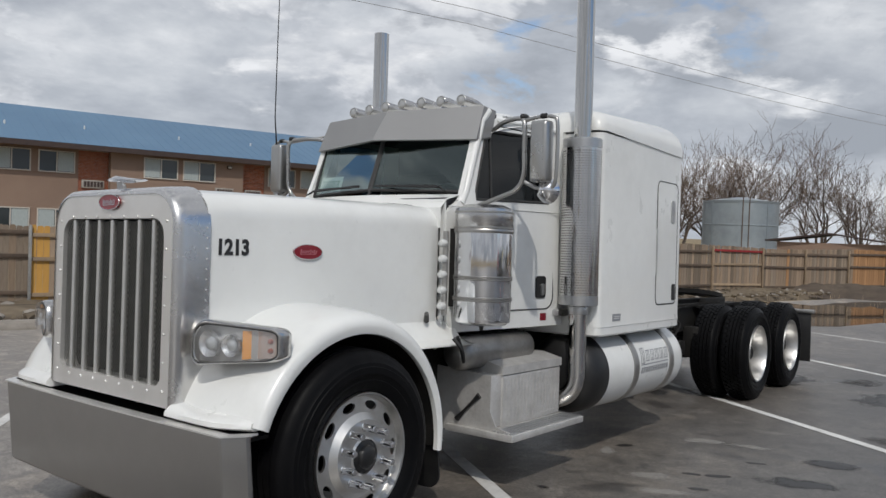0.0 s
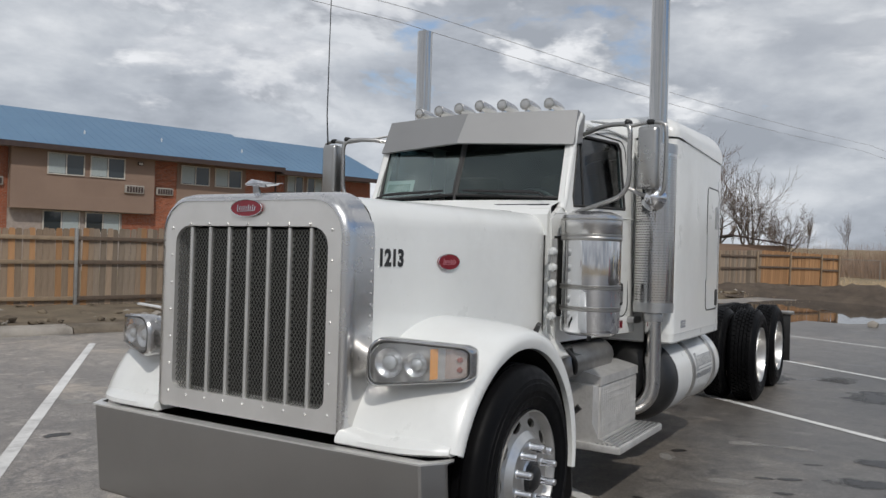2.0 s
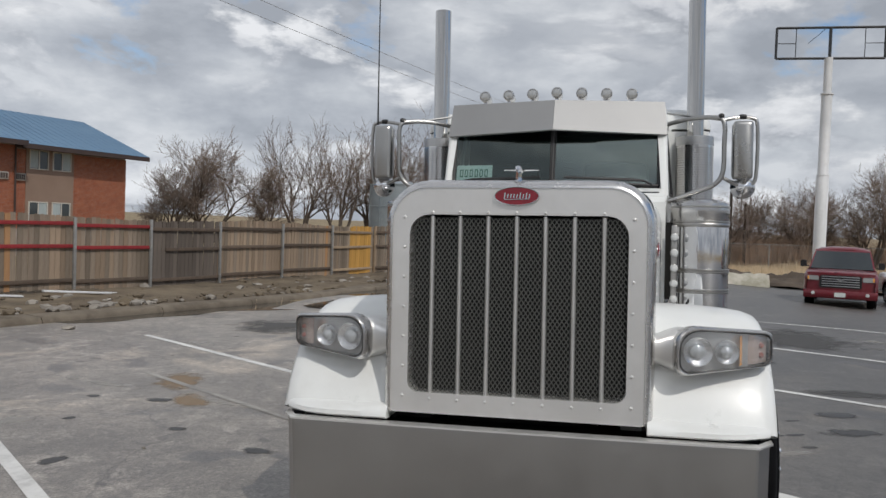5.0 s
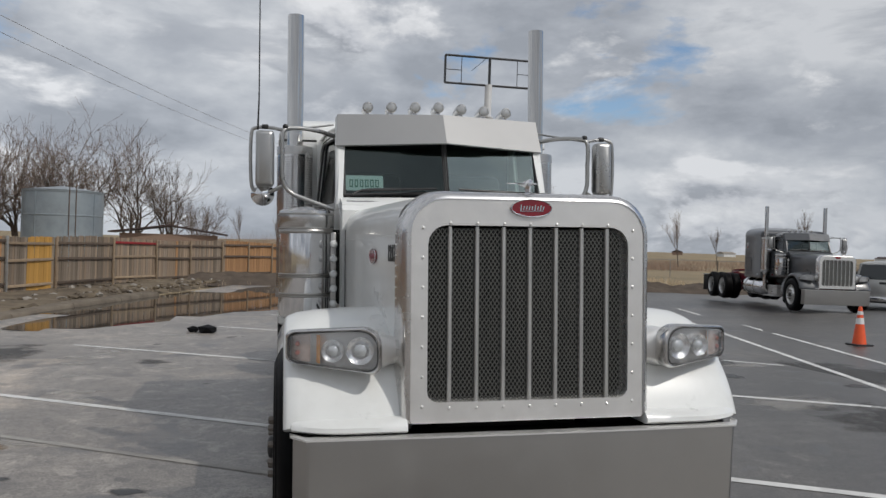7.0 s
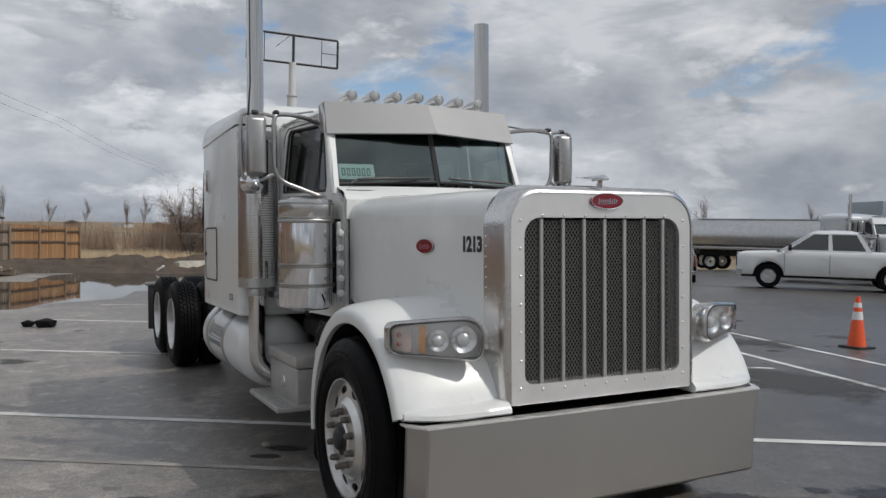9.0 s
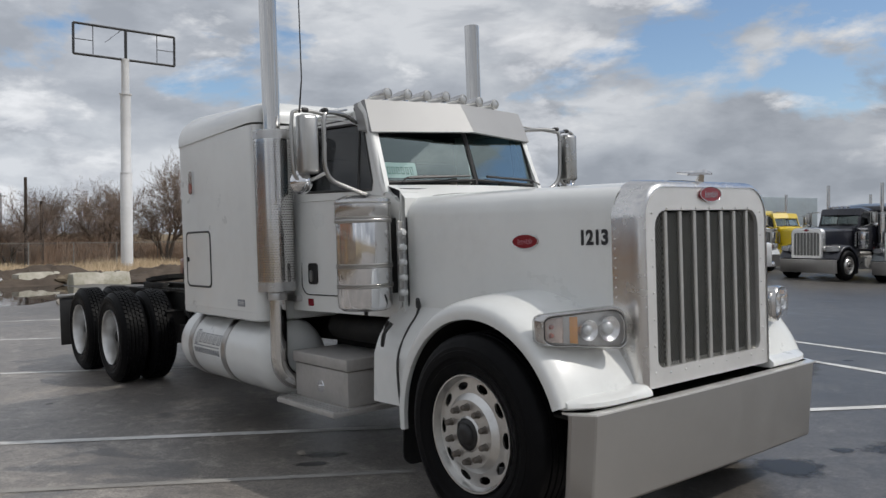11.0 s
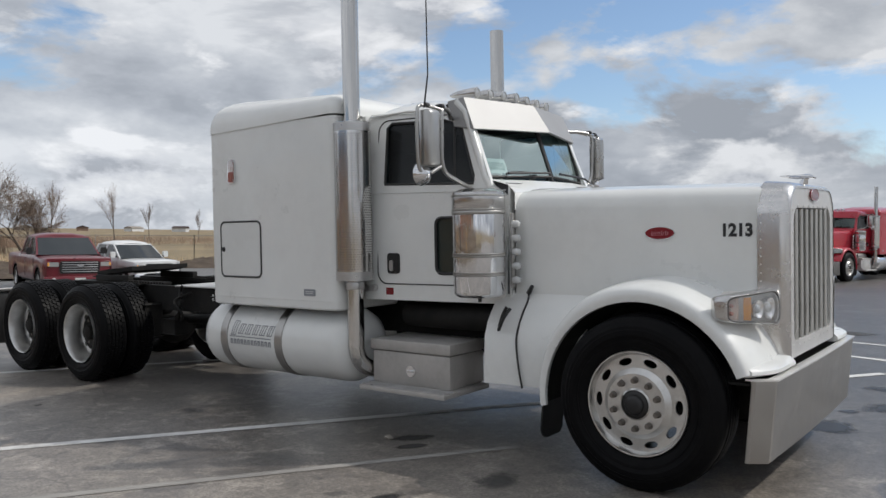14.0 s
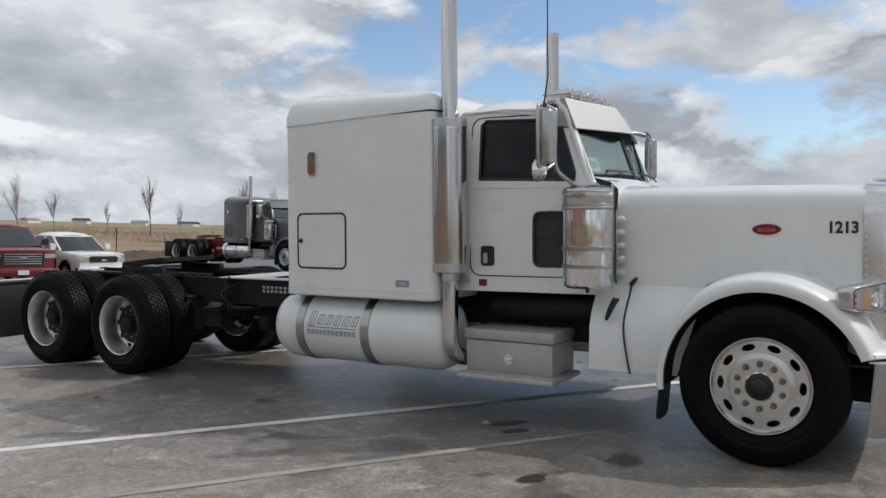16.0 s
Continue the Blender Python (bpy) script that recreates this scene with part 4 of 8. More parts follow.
def mirror_part(P, s, far):
    """Loop bracket with a tall head and a round convex mirror."""
    arm = bmesh.new()
    tube(smooth_path([(-1.62, s * 0.755, 2.40), (-1.53, s * 0.90, 2.425), (-1.46, s * 1.05, 2.425), (-1.42, s * 1.125, 2.39), (-1.42, s * 1.13, 2.22), (-1.425, s * 1.125, 2.05), (-1.43, s * 1.07, 1.965), (-1.42, s * 0.95, 1.915), (-1.40, s * 0.765, 1.85)], 6), 0.0155, 10, bm=arm)
    tube(smooth_path([(-1.42, s * 1.125, 2.40), (-1.45, s * 1.22, 2.42), (-1.46, s * 1.315, 2.415), (-1.46, s * 1.345, 2.36), (-1.46, s * 1.345, 2.08), (-1.46, s * 1.32, 1.975), (-1.45, s * 1.23, 1.965), (-1.43, s * 1.13, 2.01)], 6), 0.0125, 10, bm=arm)
    tube([(-1.46, s * 1.13, 2.405), (-1.72, s * 0.76, 2.50)], 0.008, 6, bm=arm)
    mi = part("mirror_bracket", arm, MIRRORBACK, P, "looped chrome mirror bracket")
    head = loft([[(x, s * y, z) for y, z in rrect(1.188 + k, 1.312 - k, 2.005 + k, 2.39 - k, 0.018, 3)] for x, k in ((-1.38, 0.022), (-1.388, 0.006), (-1.40, 0.0), (-1.465, 0.0))])
    h = part("mirror_head", head, MIRRORBACK, mi, "tall stainless mirror head")
    part("mirror_glass", loft([[(x, s * y, z) for y, z in rrect(1.183, 1.31, 2.015, 2.38, 0.02, 3)] for x in (-1.466, -1.470)]), CHROME, h)
    part("knuckle", lathe([(0.0, -0.04), (0.018, -0.03), (0.022, 0.0), (0.018, 0.03), (0.0, 0.04)], (-1.445, s * 1.11, 2.428), "x", 10), BLACK, mi)
    part("knuckle", lathe([(0.0, -0.03), (0.016, -0.02), (0.018, 0.0), (0.016, 0.02), (0.0, 0.03)], (-1.452, s * 1.25, 2.425), "y", 10), BLACK, mi)
    part("convex_mirror", lathe([(0.0, 0.080), (0.035, 0.070), (0.064, 0.045), (0.080, 0.006), (0.082, 0.0), (0.0, -0.004)], (-1.505, s * 1.265, 1.955), "x", 24), CHROME, mi, "round chrome convex mirror")
    part("stay", tube([(-1.452, s * 1.25, 1.965), (-1.50, s * 1.265, 1.955)], 0.008, 6), BLACK, mi)
    if s < 0 and not far:
        part("antenna", tube([(-1.435, s * 1.30, 2.40), (-1.405, s * 1.292, 2.62), (-1.41, s * 1.292, 3.3), (-1.43, s * 1.30, 4.1)], [0.007, 0.005, 0.004, 0.003], 6), BLACK, mi, "long whip antenna")


def tank_part(P, s, far, tankmat):
    c = (0, s * 0.845, 0.655)
    prof = [(0.0, -4.255), (0.10, -4.25), (0.20, -4.225), (0.265, -4.18), (0.30, -4.11), (0.305, -4.06), (0.305, -2.60), (0.30, -2.54), (0.265, -2.46), (0.20, -2.415), (0.10, -2.39), (0.0, -2.42)]
    t = part("fuel_tank", lathe(prof, c, "x", 48), tankmat, P, "white painted cylindrical fuel tank with steel straps")
    for x in (-3.86, -3.15):
        part("strap", lathe([(0.306, x - 0.045), (0.313, x - 0.042), (0.313, x + 0.042), (0.306, x + 0.045)], c, "x", 48), STAINLESS, t, "stainless tank strap")
    part("filler_cap", lathe([(0.0, 0.95), (0.05, 0.945), (0.055, 0.93), (0.055, 0.90)], (-4.08, s * 0.93, 0.0), "z", 18), BLACK, t)
    part("vent_cap", lathe([(0.0, 0.955), (0.03, 0.95), (0.035, 0.90)], (-2.70, s * 0.93, 0.0), "z", 14), BLACK, t)
    if s > 0 and not far:
        # black shell over the front end of the left tank
        part("front_cover", lathe([(0.309, -2.66), (0.309, -2.60), (0.304, -2.53), (0.269, -2.455), (0.20, -2.41), (0.10, -2.385), (0.0, -2.38)], c, "x", 48), BLACK, t, "black front end of the tank")
    if not far:
        # company lettering as plain bars that follow the round tank
        bm = bmesh.new()
        def curved(u, v, d):
            a = v / 0.305
            r = 0.3065 + d
            return (u, s * (0.845 + r * math.cos(a)), 0.655 + r * math.sin(a))
        def bar(u0, u1, v0, v1, slant=0.02):
            n = max(1, int((v1 - v0) / 0.018))
            for q in range(n):
                f0, f1 = q / n, (q + 1) / n
                va, vb = v0 + (v1 - v0) * f0, v0 + (v1 - v0) * f1
                plate([(u0 + slant * f0, va), (u1 + slant * f0, va), (u1 + slant * f1, vb), (u0 + slant * f1, vb)], [], 0.0008, curved, bm)
        us = [-3.765 + 0.093 * i for i in range(6)]
        for i, u in enumerate(us):
            h0, h1 = (0.045, 0.135) if i else (0.03, 0.16)
            if s > 0:
                u = -7.01 - u - 0.06
            bar(u, u + 0.008, h0, h1, -0.03 * s)
            bar(u + 0.026, u + 0.034, h0, h1, -0.03 * s)
            bar(u + 0.056, u + 0.064, h0, h1, -0.03 * s)
            bar(u - 0.03 * s, u + 0.064 - 0.03 * s, h1 - 0.007, h1, 0.0)
            bar(u, u + 0.064, h0, h0 + 0.007, 0.0)
        bar(-3.78, -3.24, 0.018, 0.026, 0.0)
        for i in range(12):
            u = -3.77 + i * 0.045
            bar(u, u + 0.011, -0.045, 0.0, 0.0)
            bar(u + 0.020, u + 0.031, -0.045, 0.0, 0.0)
            bar(u + 0.011, u + 0.020, -0.012, 0.0, 0.0)
        part("lettering", bm, GREYDECAL, t, "grey company lettering on the tank")
    for x in (-3.86, -3.15):
        part("bracket", box(x - 0.05, x + 0.05, s * 0.42 - 0.02, s * 0.62, 0.40, 0.88, 0.01), CHASSIS, t)


def chassis_part(P, far, CHASSIS=CHASSIS):
    c = part("chassis_frame", join_boxes([(x - 0.05, x + 0.05, -0.42, 0.42, 0.78, 0.96) for x in (-8.7, -7.05, -5.6, -4.9, -3.4, -1.2, 0.3)]), CHASSIS, P, "grimy black ladder frame")
    for s in (-1, 1):
        part("frame_rail", join_boxes([(-8.75, 0.55, s * 0.43 - 0.012, s * 0.43 + 0.012, 0.74, 1.00), (-8.75, 0.55, s * 0.39 - 0.04, s * 0.39 + 0.04, 0.985, 1.003), (-8.75, 0.55, s * 0.39 - 0.04, s * 0.39 + 0.04, 0.737, 0.755)]), CHASSIS, c)
    for x in (-6.38, -7.69):
        ax = tube([(x, -0.8, 0.52), (x, 0.8, 0.52)], 0.075, 14)
        lathe([(0.0, -0.27), (0.12, -0.24), (0.22, -0.12), (0.25, 0.0), (0.22, 0.12), (0.12, 0.24), (0.0, 0.27)], (x, 0.05, 0.52), "x", 20, bm=ax)
        part("drive_axle", ax, CHASSIS, c)
        for s in (-1, 1):
            part("air_spring", lathe([(0.0, 0.66), (0.09, 0.67), (0.115, 0.70), (0.115, 0.80), (0.09, 0.83), (0.0, 0.84)], (x + 0.32, s * 0.33, 0.0), "z", 16), RUBBER, c)
            part("brake_chamber", lathe([(0.0, s * 0.30), (0.09, s * 0.31), (0.10, s * 0.36), (0.10, s * 0.42), (0.0, s * 0.43)], (x + 0.28, 0, 0.52), "y", 16), CHASSIS, c)
    part("front_axle", tube([(0, -0.95, 0.50), (0, -0.6, 0.47), (0, 0.6, 0.47), (0, 0.95, 0.50)], 0.055, 12), CHASSIS, c)
    part("drive_shaft", tube([(-6.15, 0.02, 0.58), (-2.2, 0.02, 0.72)], 0.055, 12), CHASSIS, c)
    eng = bmesh.new()
    box(-1.05, 0.35, -0.38, 0.38, 0.55, 1.45, 0.05, bm=eng)
    box(-2.2, -1.05, -0.30, 0.30, 0.60, 1.0, 0.06, bm=eng)
    part("engine", eng, CHASSIS, c)
    if not far:
        # suspension links, lines and brackets between the tank and the drive wheels
        rnd = random.Random(4)
        jk = bmesh.new()
        for s in (-1, 1):
            tube(smooth_path([(-5.45, s * 0.50, 0.98), (-5.38, s * 0.56, 0.80), (-5.5, s * 0.52, 0.62), (-5.75, s * 0.46, 0.55)], 5), 0.018, 8, bm=jk)
            tube(smooth_path([(-5.30, s * 0.47, 0.95), (-5.42, s * 0.60, 0.86), (-5.30, s * 0.58, 0.72), (-5.50, s * 0.50, 0.60)], 5), 0.012, 8, bm=jk)
            for k in range(5):
                z = 0.60 + 0.08 * k
                tube([(-5.62 + 0.03 * k, s * 0.47, z), (-5.36, s * 0.54, z + 0.1)], 0.014, 6, bm=jk)
            box(-5.70, -5.45, s * 0.44, s * 0.56, 0.50, 0.66, 0.02, bm=jk)
            box(-6.0, -5.9, s * 0.44, s * 0.62, 0.45, 0.80, 0.02, bm=jk)
            tube([(-5.9, s * 0.40, 0.50), (-6.38, s * 0.36, 0.45)], 0.05, 8, bm=jk)
            tube([(-7.2, s * 0.40, 0.50), (-7.69, s * 0.36, 0.45)], 0.05, 8, bm=jk)
            lathe([(0.0, 0.40), (0.08, 0.41), (0.10, 0.45), (0.10, 0.55), (0.0, 0.57)], (-5.05, s * 0.30, 0.05), "z", 14, bm=jk)
        for k in range(9):
            y = rnd.uniform(-0.35, 0.35)
            tube(smooth_path([(-4.15, y, 1.35 - 0.2 * rnd.random()), (-4.4, y + rnd.uniform(-0.1, 0.1), 1.08), (-4.9, y + rnd.uniform(-0.2, 0.2), 1.02)], 5), 0.012, 6, bm=jk)
        part("suspension_linkage", jk, CHASSIS, c, kind="stuff")
        bm = bmesh.new()
        for row, (z, n) in enumerate(((0.925, 9), (0.885, 10))):
            for i in range(n):
                x = -4.98 + i * 0.058
                for a, b in ((0.0, 0.010), (0.022, 0.032)):
                    plate([(x + a, z - 0.013), (x + b, z - 0.013), (x + b, z + 0.013), (x + a, z + 0.013)], [], 0.001, lambda u, v, d: (u, -0.443 - d, v), bm)
                plate([(x + 0.010, z + 0.005), (x + 0.022, z + 0.005), (x + 0.022, z + 0.013), (x + 0.010, z + 0.013)], [], 0.001, lambda u, v, d: (u, -0.443 - d, v), bm)
        part("registration_lettering", bm, WHITEDECAL, c, "white registration lettering on the frame rail")
    # deck plate and fifth wheel
    part("deck_plate", box(-5.55, -4.35, -0.50, 0.50, 1.005, 1.02, 0.004), PLATE if not far else CHASSIS, P, "dusty checker deck plate behind the sleeper")
    fw = bmesh.new()
    outer = [(-7.35, -0.12), (-7.25, -0.42), (-6.9, -0.46), (-6.6, -0.36), (-6.55, 0.36), (-6.9, 0.46), (-7.25, 0.42), (-7.35, 0.12), (-7.05, 0.05), (-7.05, -0.05)]
    plate(outer, [], 0.05, lambda u, v, d: (u, v, 1.12 + d + (u + 6.9) * 0.10), fw)
    box(-7.2, -6.5, -0.47, -0.40, 1.0, 1.10, 0.01, bm=fw)
    box(-7.2, -6.5, 0.40, 0.47, 1.0, 1.10, 0.01, bm=fw)
    box(-7.6, -6.2, -0.52, -0.36, 1.0, 1.025, bm=fw)
    box(-7.6, -6.2, 0.36, 0.52, 1.0, 1.025, bm=fw)
    for k in range(22):
        for s in (-1, 1):
            box(-6.95 + 0.055 * k, -6.925 + 0.055 * k, s * 0.44 - 0.05, s * 0.44 + 0.05, 1.02, 1.045, bm=fw)
    part("fifth_wheel", fw, CHASSIS, P, "greasy black fifth wheel coupling on slide rails")
    for s in (-1, 1):
        mf = part("rear_mud_flap", box(-8.56, -8.545, s * 0.86 - 0.30, s * 0.86 + 0.30, 0.24, 0.88, 0.004), BLACK, P, "black rubber rear mud flap")
        part("hanger", box(-8.60, -8.52, s * 0.86 - 0.34, s * 0.86 + 0.34, 0.88, 0.93, 0.01), STAINLESS, mf)


def side_boxes(P, far):
    # right: tool box with lid and step
    b = part("tool_box", box(-2.27, -1.52, -0.95, -0.52, 0.40, 0.645, 0.008), BOXGREY, P, "grey aluminium side tool box with step")
    part("lid", box(-2.285, -1.505, -0.965, -0.515, 0.652, 0.735, 0.012), BOXGREY, b)
    rstep = part("step", box(-2.27, -1.45, -1.115, -0.55, 0.365, 0.40, 0.006), BOXGREY, b)
    for k in range(4):
        part("tread", box(-2.26, -1.46, -1.10 + 0.034 * k, -1.085 + 0.034 * k, 0.40, 0.407, 0.002), ALU, rstep)
    latch = part("latch", lathe([(0.0, -0.957), (0.042, -0.957), (0.045, -0.951)], (-1.89, 0, 0.51), "y", 20), CHROME, b, "round chrome T latch")
    part("grip", box(-1.915, -1.865, -0.972, -0.955, 0.502, 0.518, 0.004), CHROME, latch)
    # left: checker plate battery box with step
    c = part("battery_box", box(-2.27, -1.52, 0.50, 0.95, 0.40, 0.74, 0.01), PLATE, P, "checker plate battery box with ribbed step")
    part("lid", loft([[(x, y, z) for y, z in ((0.50, 0.745), (0.955, 0.745), (0.955, 0.80), (0.80, 0.835), (0.50, 0.835))] for x in (-2.28, -1.51)]), PLATE, c)
    st = part("step", box(-2.29, -1.36, 0.60, 1.14, 0.355, 0.40, 0.006), PLATE, c)
    for k in range(5):
        part("tread", box(-2.28, -1.37, 0.98 + 0.032 * k, 0.996 + 0.032 * k, 0.40, 0.408, 0.002), ALU, st)
    part("end_plate", plate([(0.50, 0.36), (1.12, 0.36), (1.12, 0.40), (0.99, 0.43), (0.945, 0.52), (0.945, 0.755), (0.50, 0.78)], [], 0.01, lambda u, v, d: (-1.40 + d, u, v)), PLATE, c)
    part("front_panel", box(-1.53, -1.41, 0.505, 0.94, 0.41, 0.75, 0.01), PLATE, c)
    part("strap", tube([(-1.384, 0.86, 0.62), (-1.380, 0.80, 0.56), (-1.380, 0.74, 0.50), (-1.384, 0.68, 0.44)], [0.020, 0.011, 0.011, 0.020], 8), BLACK, c, "black rubber hold-down strap")
    if not far:
        # quilted ribs on the box face
        rb = bmesh.new()
        for k in range(18):
            x = -2.25 + k * 0.042
            box(x, x + 0.012, 0.95, 0.953, 0.42, 0.73, bm=rb)
        for k in range(8):
            z = 0.43 + k * 0.04
            box(-2.26, -1.53, 0.95, 0.9525, z, z + 0.010, bm=rb)
        part("quilting", rb, PLATE, c, kind="stuff")
    # air tank above
    part("air_tank", lathe([(0.0, -2.13), (0.07, -2.12), (0.105, -2.09), (0.115, -2.04), (0.115, -1.34), (0.105, -1.29), (0.07, -1.26), (0.0, -1.25)], (0, 0.73, 0.885), "x", 24), AIRTANK, P, "dull aluminium air tank")
    part("air_tank", lathe([(0.0, -2.2), (0.09, -2.17), (0.10, -2.1), (0.10, -1.35), (0.07, -1.26), (0.0, -1.25)], (0, -0.62, 0.90), "x", 20), CHASSIS, P, "black air tank")
    # skirts behind the fenders
    for s in (-1, 1):
        flare = ((-0.008, 1.13), (0.004, 1.105), (0.020, 1.075), (0.050, 1.035), (0.098, 0.98), (0.148, 0.91), (0.188, 0.81), (0.203, 0.49), (0.175, 0.49), (0.15, 0.82), (-0.04, 1.04))
        rings = []
        for x, k, down, floor_z in ((-1.24, 1.0, 0.0, 0.49), (-1.07, 1.0, 0.0, 0.49), (-0.80, 1.0, 0.0, 0.49), (-0.60, 1.0, 0.0, 0.49), (-0.45, 0.7, 0.03, 1.02)):
            hy = 0.60 + (0.555 - x) * 0.067
            rings.append([(x, s * (hy + (off * k if off > 0 else off)), max(z - down * max(0.0, (z - 0.99) / 0.47), floor_z if s < 0 else max(floor_z, 0.97))) for off, z in flare])
        sk = part("cowl_skirt", loft(rings), P["paint_ob"].data.materials[0], P, "white cowl panel behind the fender")
        if s < 0:
            part("seam", tube(smooth_path([(-0.985, s * 0.712, 1.12), (-0.985, s * 0.742, 1.05), (-0.985, s * 0.815, 0.965), (-0.985, s * 0.895, 0.81), (-0.955, s * 0.920, 0.62), (-0.925, s * 0.924, 0.48)], 5), 0.008, 6), SEAM, sk)
        # rubber hood latch and mirror stop
        part("hood_latch", tube(smooth_path([(-1.02, s * 0.91, 1.02), (-1.05, s * 0.955, 0.95), (-1.10, s * 0.935, 0.87), (-1.075, s * 0.93, 0.96), (-1.04, s * 0.925, 1.03)], 5), 0.012, 8), BLACK, sk, "black rubber hood latch")
        part("hood_stop", tube([(-0.985, s * 0.72, 1.115), (-0.93, s * 0.765, 1.165)], [0.018, 0.014], 8), BLACK, sk)
        part("dark_undercab", box(-2.38, -1.25, s * 0.46, s * 0.50, 0.62, 1.03), CHASSIS, sk)
        for k in range(7):
            part("bolt", lathe([(0.0, s * 0.512), (0.014, s * 0.51), (0.016, s * 0.50)], (-2.25 + 0.15 * k, 0, 0.90 - 0.05 * (k % 2)), "y", 8), ALU, sk)


def number_and_badges(P):
    for s in (-1, 1):
        # hood side leans a little: half width 0.60 in front, 0.71 behind
        yaw = 3.7 * s
        def at(x):
            return 0.5995 + (0.56 - x) * 0.0687 + 0.003
        nx = 0.415 if s > 0 else 0.425
        m = Matrix.Translation((nx, s * at(nx), 1.535)) @ Matrix.Rotation(radians(90 + 90 * s - 3.9 * s), 4, "Z") @ Matrix.Rotation(radians(90), 4, "X")
        letters("unit_number", "1213", 0.106, m, DECAL, P, 0.174)
        def oval(a, b, n=24):
            return [(a * math.cos(2 * math.pi * k / n), b * math.sin(2 * math.pi * k / n)) for k in range(n)]
        to = lambda u, v, d: (-0.047 + u, s * (at(-0.047 + u) + d), 1.525 + v)
        e = part("side_badge", plate(oval(0.095, 0.040), [], 0.008, to), RED, P, "red oval side badge")
        part("edge", rim_line(oval(0.095, 0.040), 0.0018, lambda u, v, d: to(u, v, 0.008)), CHROME, e)
        part("script", script_bars(lambda u, v, d: to(-u if s > 0 else u, v, 0.0085 + d), 0.75), PINK, e)
        # rivet row along the hood shoulder
        rv = bmesh.new()
        for k in range(26):
            x = 0.50 - k * 0.062
            lathe([(0.0, s * (at(x) - 0.001)), (0.004, s * (at(x) - 0.0015)), (0.006, s * (at(x) - 0.004))], (x, 0, 1.625), "y", 6, rv)
        part("hood_rivets", rv, P["paint_ob"].data.materials[0], P, kind="stuff")
    # small plate lying behind the windshield, characters as bars
    pl = part("window_plate", plate(rrect(-0.69, -0.43, 1.985, 2.095, 0.01), [], 0.003, lambda u, v, d: (-1.36 + d - (v - 1.985) * 0.35 + 0.12 * (u + 0.69), u, v)), PLATEWHITE, P, "white registration plate behind the windshield")
    bm = bmesh.new()
    for i in range(6):
        u = -0.665 + i * 0.036
        for (a, b, c, d_) in ((0, 0.006, 2.01, 2.065), (0.018, 0.024, 2.01, 2.065), (0.006, 0.018, 2.057, 2.065), (0.006, 0.018, 2.01, 2.018)):
            plate([(u + a, c), (u + b, c), (u + b, d_), (u + a, d_)], [], 0.002, lambda p, v, d: (-1.356 + d - (v - 1.985) * 0.35 + 0.12 * (p + 0.69), p, v), bm)
    part("plate_lettering", bm, PLATEGREEN, pl)


mat_dots = mat("punched_hole_dark", (0.15, 0.14, 0.135), 0.45, 0.8)


def truck(label, m, PAINT, far=False, tankmat=None, group="", lights=7, spikes=True, framemat=None):
    P = thing("semi_truck", label, "truck", m, group)
    hood = loft([hood_ring(0.555, 0.600, 1.805, 1.02), hood_ring(0.3, 0.618, 1.812, 1.15), hood_ring(0.2, 0.625, 1.815, 1.15), hood_ring(-0.4, 0.666, 1.825, 1.15), hood_ring(-0.64, 0.682, 1.829, 1.02), hood_ring(-1.0, 0.707, 1.835, 1.02), hood_ring(-1.085, 0.712, 1.836, 1.02), hood_ring(-1.10, 0.702, 1.826, 1.02)], False)
    h = part("hood", hood, PAINT, P, "long square hood")
    P["paint_ob"] = h
    part("hood_seam", tube([(-1.105, 0.712, 1.05)] + [Vector(p) + Vector((-0.012, 0, 0)) for p in hood_ring(-1.09, 0.710, 1.834, 1.10)] + [(-1.105, -0.712, 1.05)], 0.005, 5), SEAM, h)
    # lower hood side down to the bumper in front
    for s in (-1, 1):
        part("hood_side", plate([(0.56, 0.76), (0.56, 1.1), (0.36, 1.1), (0.42, 0.97), (0.50, 0.80)], [], 0.02, lambda u, v, d: (u, s * (0.575 + d), v)), PAINT, h)
    grille_part(P, far)
    for s in (-1, 1):
        fender_part(P, s, PAINT)
        headlight_part(P, s, far)
        stack_part(P, s, far)
        air_cleaner_part(P, s, far)
        mirror_part(P, s, far)
        tank_part(P, s, far, tankmat or WHITE)
    bumper_part(P, far)
    cab_part(P, PAINT, far)
    for k in range(lights):
        roof_light(P, -0.522 + k * 0.174, far)
    sleeper_part(P, PAINT, far)
    chassis_part(P, far, framemat or CHASSIS)
    side_boxes(P, far)
    for s in (-1, 1):
        add_wheel(P, 0.0, s * 1.002, s, True, s > 0 and spikes, far)
        for x in (-6.38, -7.69):
            add_wheel(P, x, s * 0.995, s, False, False, far)
            add_wheel(P, x, s * 0.665, -s, False, False, far)
    if not far:
        number_and_badges(P)
    del P["paint_ob"]
    return P


SLOPE, CROSS = 0.0166, 0.0227
TILT, LEAN = -math.degrees(math.atan(SLOPE)), math.degrees(math.atan(CROSS))
truck("white long-nose highway tractor with chrome trim, parked on worn asphalt", pose(0, 0, 0, LEAN, TILT, 0), WHITE)


